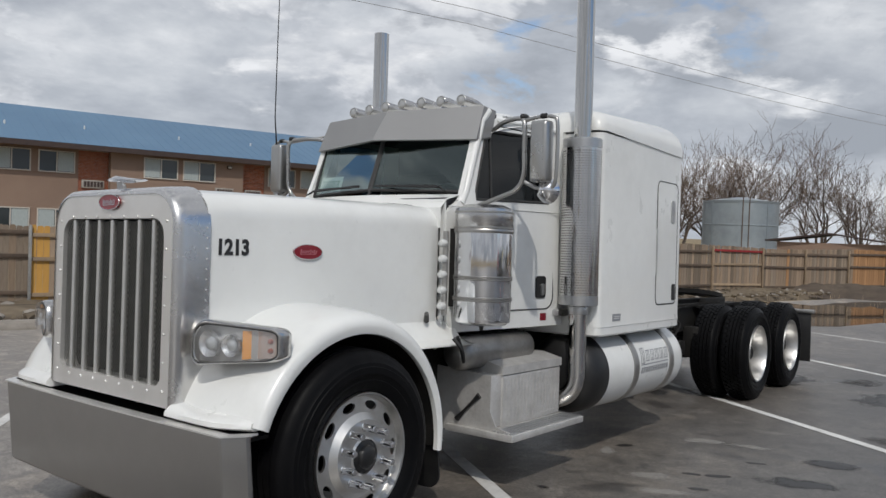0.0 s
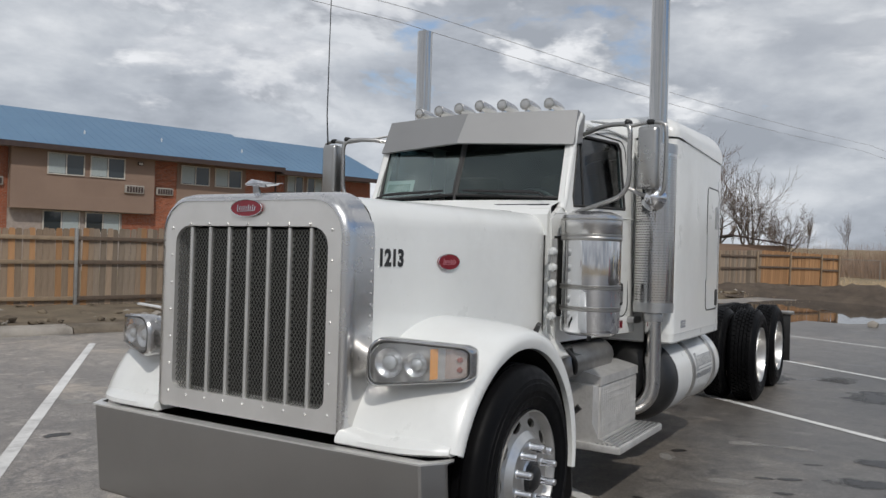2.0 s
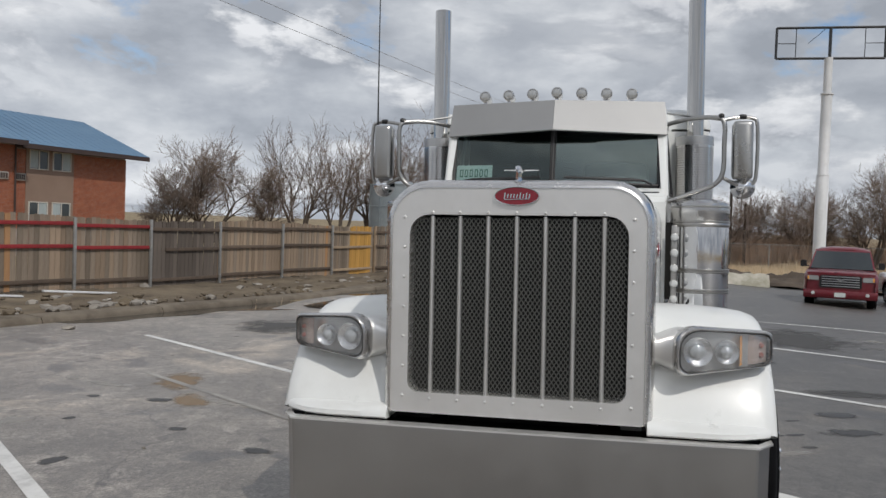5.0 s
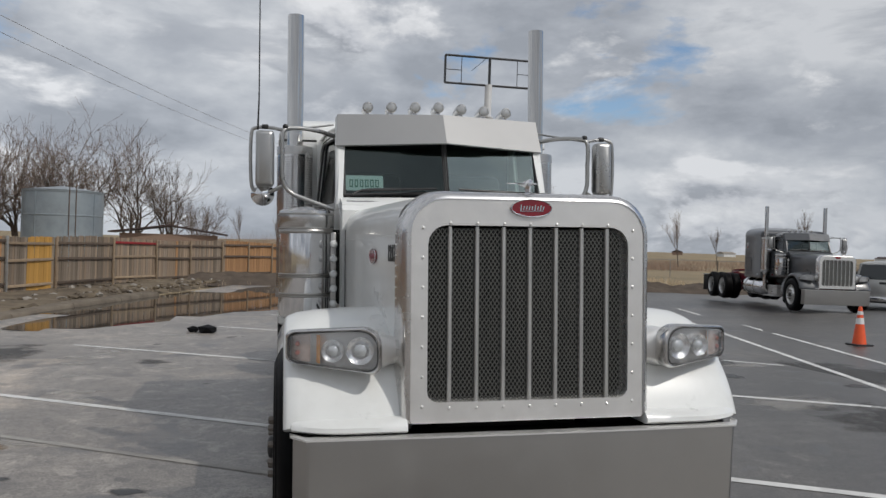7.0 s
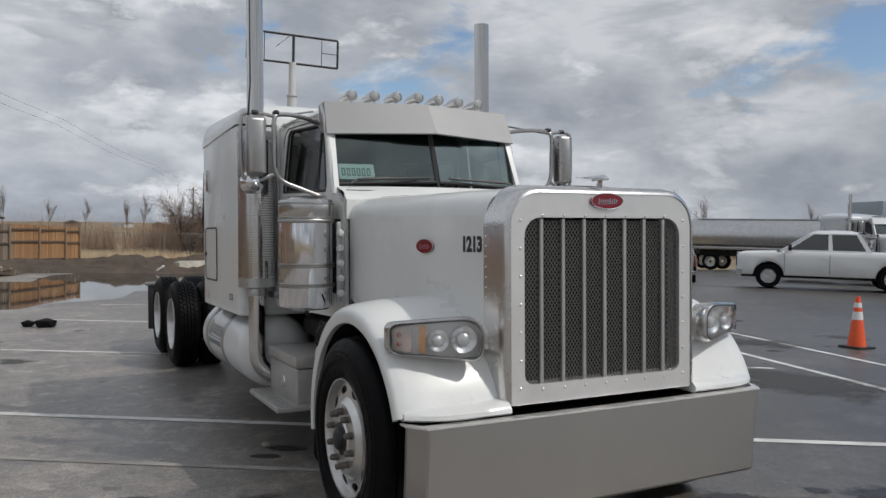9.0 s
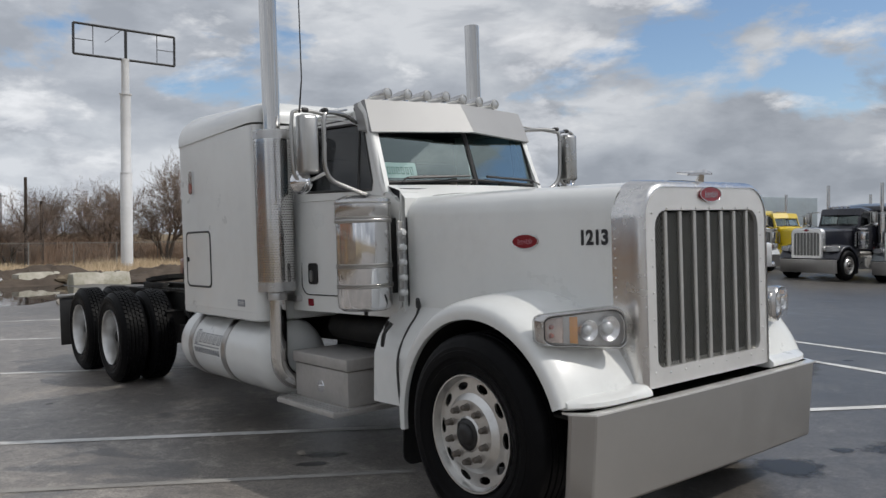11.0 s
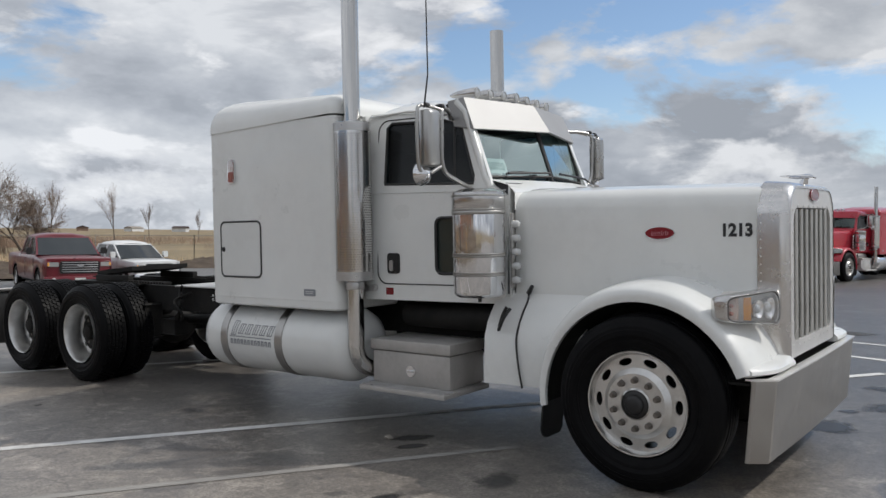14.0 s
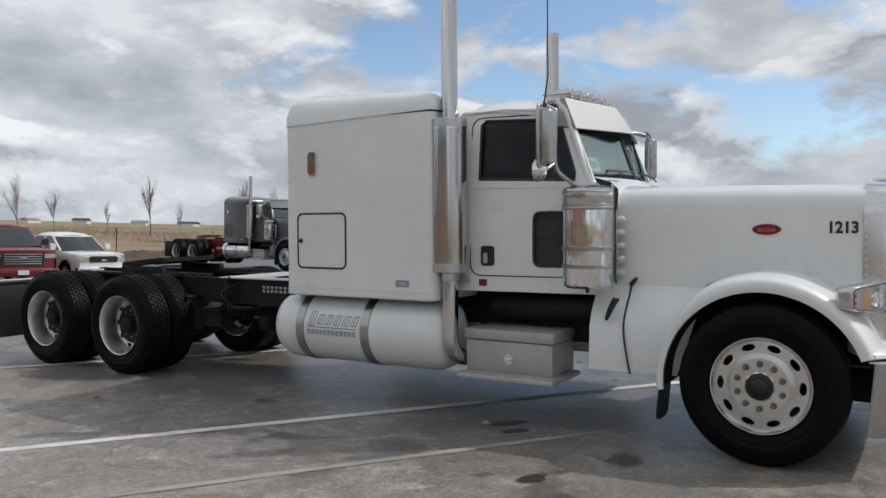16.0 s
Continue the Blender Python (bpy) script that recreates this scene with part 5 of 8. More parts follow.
# ---- the place ----
def ground_z(x, y=0.0):
    """The lot falls gently towards the truck's rear and its right side, and levels out beyond."""
    across = CROSS * max(-14.0, y) if y < 5.0 else CROSS * 5.0 * max(0.0, 1.0 - (y - 5.0) / 18.0)
    along = max(-0.42, min(0.10, SLOPE * x))
    dip = 0.16 * min(1.0, max(0.0, (-14 - x) / 9)) * min(1.0, max(0.0, (y - 5.0) / 2.5))
    rise = 0.25 * min(1.0, max(0.0, (y - 11.5) / 4)) * min(1.0, max(0.0, (-9 - x) / 4))
    return max(-0.46 if y < -7.0 else -0.36, along + across) - dip + rise


def field_z(x, y):
    """The open land round the lot lies a little lower towards the rear and the right."""
    return ground_z(x, y) - 0.40 * min(1.0, max(0.0, (-33 - x) / 20)) - 0.40 * min(1.0, max(0.0, (-20 - y) / 12))


def asphalt():
    m = bpy.data.materials.new("worn_asphalt")
    m.use_nodes = True
    n, l = m.node_tree.nodes, m.node_tree.links
    p = n["Principled BSDF"]
    geo = n.new("ShaderNodeNewGeometry")

    def nz(s, d, r=0.6, dist=0.0):
        t = n.new("ShaderNodeTexNoise")
        for k, v in (("Scale", s), ("Detail", d), ("Roughness", r), ("Distortion", dist)):
            t.inputs[k].default_value = v
        l.new(geo.outputs["Position"], t.inputs["Vector"])
        return t.outputs["Fac"]

    def rng(f, a, b, c=0.0, d=1.0):
        t = n.new("ShaderNodeMapRange")
        for k, v in (("From Min", a), ("From Max", b), ("To Min", c), ("To Max", d)):
            t.inputs[k].default_value = v
        l.new(f, t.inputs["Value"])
        return t.outputs[0]

    def mix(f, a, b, mode="MIX"):
        t = n.new("ShaderNodeMixRGB")
        t.blend_type = mode
        for i, v in ((0, f), (1, a), (2, b)):
            if isinstance(v, (int, float)):
                t.inputs[i].default_value = v
            elif isinstance(v, tuple):
                t.inputs[i].default_value = (*v, 1)
            else:
                l.new(v, t.inputs[i])
        return t.outputs[0]

    base = mix(rng(nz(0.3, 6, 0.62), 0.40, 0.60), (0.076, 0.073, 0.070), (0.180, 0.171, 0.160))
    base = mix(rng(nz(1.7, 8, 0.7), 0.35, 0.7, 0, 0.75), base, (0.148, 0.141, 0.133))
    base = mix(rng(nz(5.5, 8, 0.74), 0.44, 0.60, 0, 0.7), base, (0.080, 0.077, 0.074))
    base = mix(rng(nz(2.6, 10, 0.74, 0.3), 0.54, 0.64, 0, 0.6), base, (0.27, 0.26, 0.245))
    dust = rng(nz(0.55, 8, 0.68, 0.6), 0.56, 0.70, 0, 0.6)
    base = mix(dust, base, (0.33, 0.295, 0.25))
    stain = rng(nz(1.15, 6, 0.55, 0.4), 0.605, 0.655, 0, 0.72)
    base = mix(stain, base, (0.045, 0.044, 0.045))
    spot = rng(nz(3.1, 4, 0.5, 0.3), 0.69, 0.72, 0, 0.65)
    base = mix(spot, base, (0.04, 0.039, 0.04))
    grit = rng(nz(55, 5, 0.85), 0.32, 0.70, 0.30, 1.70)
    gm = n.new("ShaderNodeMath")
    gm.operation = "MULTIPLY"
    l.new(grit, gm.inputs[0])
    l.new(rng(nz(15, 7, 0.8), 0.34, 0.66, 0.72, 1.28), gm.inputs[1])
    cc = n.new("ShaderNodeCombineXYZ")
    for i in range(3):
        l.new(gm.outputs[0], cc.inputs[i])
    base = mix(1.0, base, cc.outputs[0], "MULTIPLY")
    vo = n.new("ShaderNodeTexVoronoi")
    vo.feature = "DISTANCE_TO_EDGE"
    vo.inputs["Scale"].default_value = 0.17
    wob = n.new("ShaderNodeVectorMath")
    wob.operation = "ADD"
    sc = n.new("ShaderNodeTexNoise")
    sc.inputs["Scale"].default_value, sc.inputs["Detail"].default_value = 0.8, 6
    l.new(geo.outputs["Position"], sc.inputs["Vector"])
    sv = n.new("ShaderNodeVectorMath")
    sv.operation, sv.inputs["Scale"].default_value = "SCALE", 1.6
    l.new(sc.outputs["Color"], sv.inputs[0])
    l.new(geo.outputs["Position"], wob.inputs[0])
    l.new(sv.outputs[0], wob.inputs[1])
    l.new(wob.outputs[0], vo.inputs["Vector"])
    # uneven light put into the colour: brighter, warmer right side, darker left side
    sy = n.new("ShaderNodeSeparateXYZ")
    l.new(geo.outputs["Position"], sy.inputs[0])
    side_light = n.new("ShaderNodeMath")
    side_light.operation, side_light.inputs[1].default_value = "MULTIPLY_ADD", 5.0
    l.new(nz(0.12, 5, 0.6), side_light.inputs[0])
    l.new(sy.outputs[1], side_light.inputs[2])
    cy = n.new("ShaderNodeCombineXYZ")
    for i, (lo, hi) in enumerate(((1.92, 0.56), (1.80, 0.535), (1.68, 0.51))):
        l.new(rng(side_light.outputs[0], -1.5, 5.5, lo, hi), cy.inputs[i])
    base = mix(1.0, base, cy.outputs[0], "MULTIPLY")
    crack = rng(vo.outputs["Distance"], 0.0010, 0.0032, 0.42, 0.0)
    base = mix(crack, base, (0.04, 0.038, 0.036))
    l.new(base, p.inputs["Base Color"])
    l.new(rng(stain, 0, 1, 0.42, 0.32), p.inputs["Roughness"])
    p.inputs["Specular IOR Level"].default_value = 1.0
    b = n.new("ShaderNodeBump")
    b.inputs["Strength"].default_value, b.inputs["Distance"].default_value = 0.22, 0.008
    l.new(nz(70, 3), b.inputs["Height"])
    l.new(b.outputs[0], p.inputs["Normal"])
    return m


ASPHALT = asphalt()
GRASS = mat("dry_grass_field", (0.32, 0.255, 0.165), 0.95, 0.0, (0.215, 0.175, 0.115), 0.06, 0.4, 3, spec=0.1, dirt=0.5, dirt_col=(0.13, 0.105, 0.07))
DIRT = mat("bare_dirt", (0.195, 0.158, 0.113), 0.95, 0.0, (0.10, 0.08, 0.061), 1.1, 0.8, 9, spec=0.12, dirt=0.6, dirt_col=(0.24, 0.20, 0.14))
SOIL = mat("damp_heaped_soil", (0.115, 0.092, 0.073), 0.95, 0.0, (0.075, 0.06, 0.049), 1.4, 0.9, 8, spec=0.12, dirt=0.5, dirt_col=(0.17, 0.135, 0.10))
BLOCKCONC = mat("pale_broken_concrete", (0.58, 0.55, 0.48), 0.9, 0.0, (0.38, 0.36, 0.29), 2.2, 0.6, 14, spec=0.2, dirt=0.85, dirt_col=(0.26, 0.25, 0.18))
CONCRETE = mat("weathered_concrete", (0.36, 0.33, 0.29), 0.88, 0.0, (0.22, 0.20, 0.175), 1.6, 0.4, 40, spec=0.2, dirt=0.75, dirt_col=(0.14, 0.12, 0.10))
MUDDY = mat("mud_covered_concrete", (0.19, 0.16, 0.125), 0.92, 0.0, (0.115, 0.095, 0.074), 1.8, 0.6, 18, spec=0.15, dirt=0.6, dirt_col=(0.27, 0.23, 0.18))
LINE = mat("worn_white_line_paint", (0.74, 0.735, 0.715), 0.7, 0.0, (0.58, 0.575, 0.56), 1.5, 0.2, 60, dirt=0.75, dirt_col=(0.16, 0.155, 0.15))
FADED = mat("faded_line_paint", (0.36, 0.345, 0.32), 0.8, 0.0, (0.22, 0.21, 0.20), 1.2, 0.2, 60, dirt=0.8, dirt_col=(0.15, 0.145, 0.14))
WATER = mat("puddle_water", (0.035, 0.033, 0.03), 0.03, 0.0, spec=0.5)
WOODS = [mat("grey_fence_board", (0.29, 0.235, 0.18), 0.9, 0, (0.19, 0.15, 0.115), 2.5, 0.35, 22, spec=0.2, dirt=0.4, dirt_col=(0.12, 0.10, 0.085), vary=0.28, stretch=(3, 3, 0.5)),
         mat("pale_fence_board", (0.35, 0.265, 0.19), 0.9, 0, (0.24, 0.18, 0.13), 2.5, 0.35, 22, spec=0.2, vary=0.2, stretch=(3, 3, 0.5)),
         mat("fresh_cedar_board", (0.44, 0.25, 0.125), 0.85, 0, (0.33, 0.185, 0.095), 2.5, 0.3, 22, spec=0.2, vary=0.18, stretch=(3, 3, 0.5)),
         mat("yellow_stained_board", (0.56, 0.31, 0.075), 0.8, 0, (0.46, 0.25, 0.06), 2.5, 0.3, 22, vary=0.12, stretch=(3, 3, 0.5)),
         mat("dark_grey_board", (0.15, 0.125, 0.105), 0.9, 0, (0.11, 0.092, 0.08), 2.5, 0.35, 22, spec=0.2, vary=0.2, stretch=(3, 3, 0.5))]
RAIL = mat("weathered_rail_wood", (0.13, 0.095, 0.07), 0.9, 0, (0.09, 0.066, 0.05), 4, 0.3, 25, vary=0.25)
PALERAIL = mat("pale_rail_wood", (0.36, 0.27, 0.18), 0.9, 0, (0.27, 0.20, 0.135), 4, 0.3, 25, vary=0.2)
REDRAIL = mat("red_painted_rail", (0.30, 0.025, 0.03), 0.75, 0, (0.22, 0.02, 0.022), 5, 0.2, 25)
POST = mat("grey_steel_post", (0.33, 0.325, 0.31), 0.6, 0.3, (0.25, 0.245, 0.235), 6)
BRICK = mat("red_brick", (0.40, 0.15, 0.085), 0.88, 0, (0.30, 0.11, 0.065), 1.4, 0.2, 30, spec=0.2, vary=0.30)
MORTAR = mat("mortar_joint", (0.40, 0.34, 0.30), 0.9, 0, (0.32, 0.27, 0.24), 5)
TANWALL = mat("tan_siding", (0.29, 0.207, 0.16), 0.85, 0, (0.255, 0.18, 0.14), 0.6, 0.1, 20, spec=0.25)
ROOFBLUE = mat("blue_metal_roof", (0.105, 0.20, 0.31), 0.55, 0.1, (0.085, 0.17, 0.275), 0.25, 0.05, 5)
FASCIA = mat("dark_brown_fascia", (0.06, 0.04, 0.035), 0.7, 0, (0.045, 0.03, 0.028), 4)
WINFRAME = mat("beige_window_frame", (0.55, 0.52, 0.47), 0.6)
PANE = mat("window_pane_dark", (0.035, 0.045, 0.05), 0.06, 0.0, spec=0.8)
CURTAIN = mat("pale_curtain", (0.42, 0.47, 0.47), 0.9, 0, (0.33, 0.38, 0.385), 6, stretch=(8, 8, 1))
ACGREY = mat("aged_ac_metal", (0.40, 0.37, 0.33), 0.6, 0.2, (0.32, 0.295, 0.265), 8)
GALV = mat("galvanised_sheet", (0.36, 0.41, 0.44), 0.5, 0.55, (0.30, 0.345, 0.375), 0.8, 0.05, 12, dirt=0.3, dirt_col=(0.22, 0.20, 0.18))
SIGNWHITE = mat("white_painted_steel", (0.72, 0.73, 0.74), 0.5, 0.0, (0.64, 0.65, 0.66), 0.8, dirt=0.3, dirt_col=(0.40, 0.36, 0.33))
SIGNBLACK = mat("black_steel", (0.02, 0.022, 0.025), 0.5)
BARK = mat("bare_tree_bark", (0.135, 0.108, 0.09), 0.95, 0, (0.09, 0.074, 0.062), 3, spec=0.1, vary=0.25)
TWIG = mat("bare_twigs", (0.235, 0.185, 0.155), 0.95, 0, (0.165, 0.13, 0.11), 2, spec=0.1, vary=0.2)
BRUSH = mat("reddish_brush_twigs", (0.40, 0.285, 0.21), 0.95, 0, (0.30, 0.215, 0.16), 1, spec=0.1)
TALLGRASS = mat("tall_dry_grass", (0.66, 0.53, 0.37), 0.95, 0, (0.50, 0.39, 0.26), 0.5, spec=0.1)
CONE = mat("orange_cone_plastic", (0.80, 0.10, 0.02), 0.5, 0, (0.70, 0.085, 0.02), 6)
CONEWHITE = mat("reflective_white_collar", (0.75, 0.75, 0.74), 0.5)
WOODPOLE = mat("creosote_pole_wood", (0.06, 0.045, 0.036), 0.9, 0, (0.045, 0.034, 0.028), 4)

# ground, one sheet to the horizon, under the lot
gx = [-1600, -700, -300, -150, -90, -60, -45] + [-36 + k * 2 for k in range(24)] + [14, 20, 40, 90, 300, 1600]
gy = [-1600, -500, -200, -90, -50, -30, -15, 0, 3, 5.2, 6.2, 7.2, 9, 12, 16, 20, 30, 45, 60, 90, 200, 500, 1600]


def far_rise(x, y):
    """Low swells far out, so that the horizon is not ruled."""
    r = math.hypot(x, y)
    return 0.0 if r < 120 else min(1.0, (r - 120) / 900) * (4.5 + 3.5 * math.sin(x * 0.004 + 1.0) + 2.5 * math.sin(y * 0.006))


g = bmesh.new()
grid = [[g.verts.new((x, y, field_z(x, y) - 0.06 + far_rise(x, y))) for y in gy] for x in gx]
for i in range(len(gx) - 1):
    for j in range(len(gy) - 1):
        g.faces.new((grid[i][j], grid[i + 1][j], grid[i + 1][j + 1], grid[i][j + 1]))
part("ground", g, GRASS, None, "dry winter grassland reaching to the horizon", kind="structure", category="ground")


def kerb_y(x):
    return -11.4 - 0.265 * x


lot = bmesh.new()
lx = [-32, -30, -27, -23, -19, -15, -12, -10, -9.06, -8, -6, -4, -2, 0, 2, 4, 5, 6, 10, 20, 45]
ly = [-7.0, -5, -3, -1, 1, 3, 5, 7.2, 9, 12, 16, 20, 23, 30, 45, 70]
lot_rows = [[lot.verts.new((x, y, ground_z(x, y))) for y in [kerb_y(x) if x < 20 else -24] + [max(q, kerb_y(x) + 0.2 + 0.05 * k) if x < 20 else q for k, q in enumerate(ly)]] for x in lx]
for i in range(len(lx) - 1):
    for j in range(len(ly)):
        lot.faces.new((lot_rows[i][j], lot_rows[i + 1][j], lot_rows[i + 1][j + 1], lot_rows[i][j + 1]))
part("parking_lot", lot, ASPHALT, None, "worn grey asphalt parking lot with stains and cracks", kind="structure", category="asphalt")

# painted bay lines
LINES = [(-4.6, -8.55, 1.95, -0.7, LINE), (-7.08, -6.75, 0.55, 3.7, LINE), (-3.95, -4.75, -1.1, -0.7, FADED), (-10.1, -4.5, -2.75, 5.2, LINE), (-13.4, -2.4, -6.2, 6.1, LINE), (-17.6, -2.5, -11.7, 6.2, LINE),
         (-19.0, 10.65, 4.5, 3.3, LINE), (-22.4, 13.0, 4.5, 4.65, LINE), (-12.0, 13.2, -6.0, 12.0, FADED)]


def strip(x0, y0, x1, y1, w, dz=0.004):
    d = Vector((x1 - x0, y1 - y0))
    n = max(2, int(d.length / 0.5))
    u = Vector((-d.y, d.x)).normalized() * w / 2
    bm = bmesh.new()
    prev = None
    for k in range(n + 1):
        p = Vector((x0, y0)) + d * k / n
        row = [bm.verts.new((q.x, q.y, ground_z(q.x, q.y) + dz)) for q in (p - u, p + u)]
        if prev:
            bm.faces.new((prev[0], prev[1], row[1], row[0]))
        prev = row
    return bm


for x0, y0, x1, y1, m in LINES:
    part("bay_line", strip(x0, y0, x1, y1, 0.105 if m is LINE else 0.08), m, None, "worn white painted parking bay line", kind="structure", category="road marking")
rnd = random.Random(11)

# kerb with gutter, in cast lengths
KD = Vector((-0.9666, 0.2562, 0))
KN = Vector((-0.2562, -0.9666, 0))
kerb = thing("kerb", "low weathered concrete kerb along the dirt verge", "kerb", None, "", "structure")
for k in range(15):
    o = Vector((16.0, kerb_y(16.0), 0)) + KD * (k * 2.75)
    z = [ground_z((o + KD * t).x, (o + KD * t).y) for t in (0, 2.73)]
    rings = []
    for t, zz in ((0.0, z[0]), (2.73, z[1])):
        p = o + KD * t
        rings.append([(p + KN * d) + Vector((0, 0, zz + h)) for d, h in ((-0.02, -0.1), (-0.02, 0.02), (0.02, 0.095), (0.05, 0.11), (0.44, 0.130), (0.46, 0.12), (0.46, -0.1))])
    part("kerb_stone", loft(rings), CONCRETE if k < 8 else MUDDY, kerb)

# dirt verge between kerb and fence
FENCE = [Vector(p) for p in ((8.0, -19.7, 0), (-8.0, -14.1, 0), (-17.3, -11.2, 0), (-25.0, -9.1, 0), (-29.5, -7.5, 0), (-41.5, -0.4, 0))]


def fence_at(u):
    """Point on the fence line, its direction and its side towards the lot, u metres along it."""
    for a_, b_ in zip(FENCE, FENCE[1:]):
        d = (b_ - a_).length
        if u <= d or b_ is FENCE[-1]:
            t = (b_ - a_) / d
            return a_ + t * u, t, Vector((t.y, -t.x, 0))
        u -= d


vg = bmesh.new()
rows = []
nu, nv = 120, 14
for i in range(nu + 1):
    u = i / nu
    k = Vector((16.0, kerb_y(16.0), 0)) + KD * (u * 54) + KN * 0.44
    fp, _, fn = fence_at(-10 + u * 66)
    f = fp - fn * 1.2
    row = []
    for j in range(nv + 1):
        p = k.lerp(f, j / nv)
        t = j / nv
        slip = min(1.0, max(0.0, (u * 54 - 38.0) / 3.0)) * max(0.0, 1 - t * 3.0)
        h = ground_z(p.x, p.y) - 0.42 * slip + 0.12 + 0.10 * math.sin(math.pi * min(1, t * 1.25)) * (0.6 + noise.noise(p * 0.5)) + 0.07 * noise.noise(p * 1.7) * min(1, t * 6) + 0.04 * noise.noise(p * 5) * min(1, t * 6)
        row.append(vg.verts.new((p.x, p.y, h + 0.03 * t)))
    rows.append(row)
for i in range(nu):
    for j in range(nv):
        vg.faces.new((rows[i][j], rows[i + 1][j], rows[i + 1][j + 1], rows[i][j + 1]))
part("dirt_verge", vg, DIRT, None, "bare dirt verge with rubble between kerb and fence", kind="structure", category="ground")


def rock_mesh(bm, p, r, rg):
    b = bmesh.new()
    bmesh.ops.create_icosphere(b, subdivisions=1, radius=1)
    s = Vector((rg.uniform(0.7, 1.4), rg.uniform(0.7, 1.4), rg.uniform(0.4, 0.8))) * r
    off = Vector((rg.random() * 50, rg.random() * 50, 0))
    for v in b.verts:
        q = v.co * (1 + 0.45 * noise.noise(v.co * 1.3 + off))
        v.co = p + Vector((q.x * s.x, q.y * s.y, q.z * s.z))
    return join(bm, b)


rb = bmesh.new()
pale = bmesh.new()
rg = random.Random(5)
for k in range(900):
    u, t = rg.uniform(8, 50), rg.random()
    base = Vector((16.0, kerb_y(16.0), 0)) + KD * u + KN * (0.5 + 5.5 * t * rg.random())
    r = rg.choice((0.03, 0.04, 0.05, 0.07, 0.09, 0.13))
    rock_mesh(pale if rg.random() < 0.22 else rb, base + Vector((0, 0, ground_z(base.x, base.y) + 0.15 + r * 0.2)), r, rg)
part("rubble", rb, DIRT, None, "scattered clods and rubble on the dirt verge", kind="stuff", category="rubble")
part("broken_concrete", pale, CONCRETE, None, "pale broken concrete lumps on the verge", kind="stuff", category="rubble")
for u, d, L, yaw in ((28.0, 3.1, 1.7, 153), (26.2, 3.4, 1.0, 149), (24.6, 2.6, 0.8, 100)):
    p = Vector((16.0, kerb_y(16.0), 0)) + KD * u + KN * d
    part("loose_board", box(-L / 2, L / 2, -0.06, 0.06, 0, 0.04, 0.006), SIGNWHITE, None, "loose white painted board lying on dirt", category="board").matrix_basis = pose(p.x, p.y, ground_z(p.x, p.y) + 0.24, 0, 4, yaw)

# standing water along the kerb
wt = bmesh.new()
edge_a, edge_b = [], []
for k in range(120):
    u = 25.0 + k * 0.42
    p = Vector((16.0, kerb_y(16.0), 0)) + KD * u
    w = 0.35 + 3.7 * (math.sin(math.pi * min(1.0, k / 40.0) * 0.62) ** 1.7) + 0.25 * math.sin(k * 0.55) + 0.15 * math.sin(k * 1.31)
    edge_a.append(p - KN * 0.02)
    edge_b.append(p - KN * max(0.10, w))
va = [wt.verts.new((p.x, p.y, ground_z(p.x, p.y) + 0.005)) for p in edge_a]
vb = [wt.verts.new((p.x, p.y, ground_z(p.x, p.y) + 0.005)) for p in edge_b]
for i in range(45):
    wt.faces.new((va[i], va[i + 1], vb[i + 1], vb[i]))
part("puddle", wt, WATER, None, "long still puddle along the kerb", kind="structure", category="water")
pw = bmesh.new()
shore = smooth_path([(-12.8, -4.7, 0), (-15.1, -3.1, 0), (-17.6, -0.7, 0), (-19.5, 0.9, 0), (-22, 2.4, 0), (-25, 3.6, 0), (-29, 4.3, 0), (-31.8, 3.0, 0), (-32, 0, 0), (-29.5, -2.2, 0), (-25, -3.1, 0), (-22, -4.2, 0), (-18, -5.4, 0), (-13.2, -6.6, 0), (-12.8, -4.7, 0)], 7)[:-1]
pw.faces.new([pw.verts.new((q.x + 0.22 * noise.noise(q * 1.3), q.y + 0.22 * noise.noise(q * 1.3 + Vector((9, 0, 0))), -0.330)) for q in shore])
part("puddle", pw, WATER, None, "wide puddle at the end of the lot", kind="structure", category="water")


def stain_material(name, col, rough, strength, fine):
    """Colour that fades out towards a ragged edge, for a patch two units wide about its own origin."""
    m = bpy.data.materials.new(name)
    m.use_nodes = True
    n, l = m.node_tree.nodes, m.node_tree.links
    p = n["Principled BSDF"]
    p.inputs["Base Color"].default_value = (*col, 1)
    p.inputs["Roughness"].default_value = rough
    tc, geo = n.new("ShaderNodeTexCoord"), n.new("ShaderNodeNewGeometry")
    ln = n.new("ShaderNodeVectorMath")
    ln.operation = "LENGTH"
    l.new(tc.outputs["Object"], ln.inputs[0])
    nz = n.new("ShaderNodeTexNoise")
    nz.inputs["Scale"].default_value, nz.inputs["Detail"].default_value, nz.inputs["Roughness"].default_value = fine, 8, 0.68
    l.new(geo.outputs["Position"], nz.inputs["Vector"])
    sub = n.new("ShaderNodeMath")
    sub.operation, sub.inputs[1].default_value = "MULTIPLY_ADD", 1.9
    neg = n.new("ShaderNodeMath")
    neg.operation, neg.inputs[1].default_value = "MULTIPLY", -0.9
    l.new(ln.outputs["Value"], neg.inputs[0])
    l.new(nz.outputs["Fac"], sub.inputs[0])
    l.new(neg.outputs[0], sub.inputs[2])
    mr = n.new("ShaderNodeMapRange")
    for k, v in (("From Min", 0.30), ("From Max", 0.62), ("To Min", 0.0), ("To Max", strength)):
        mr.inputs[k].default_value = v
    l.new(sub.outputs[0], mr.inputs["Value"])
    l.new(mr.outputs[0], p.inputs["Alpha"])
    return m


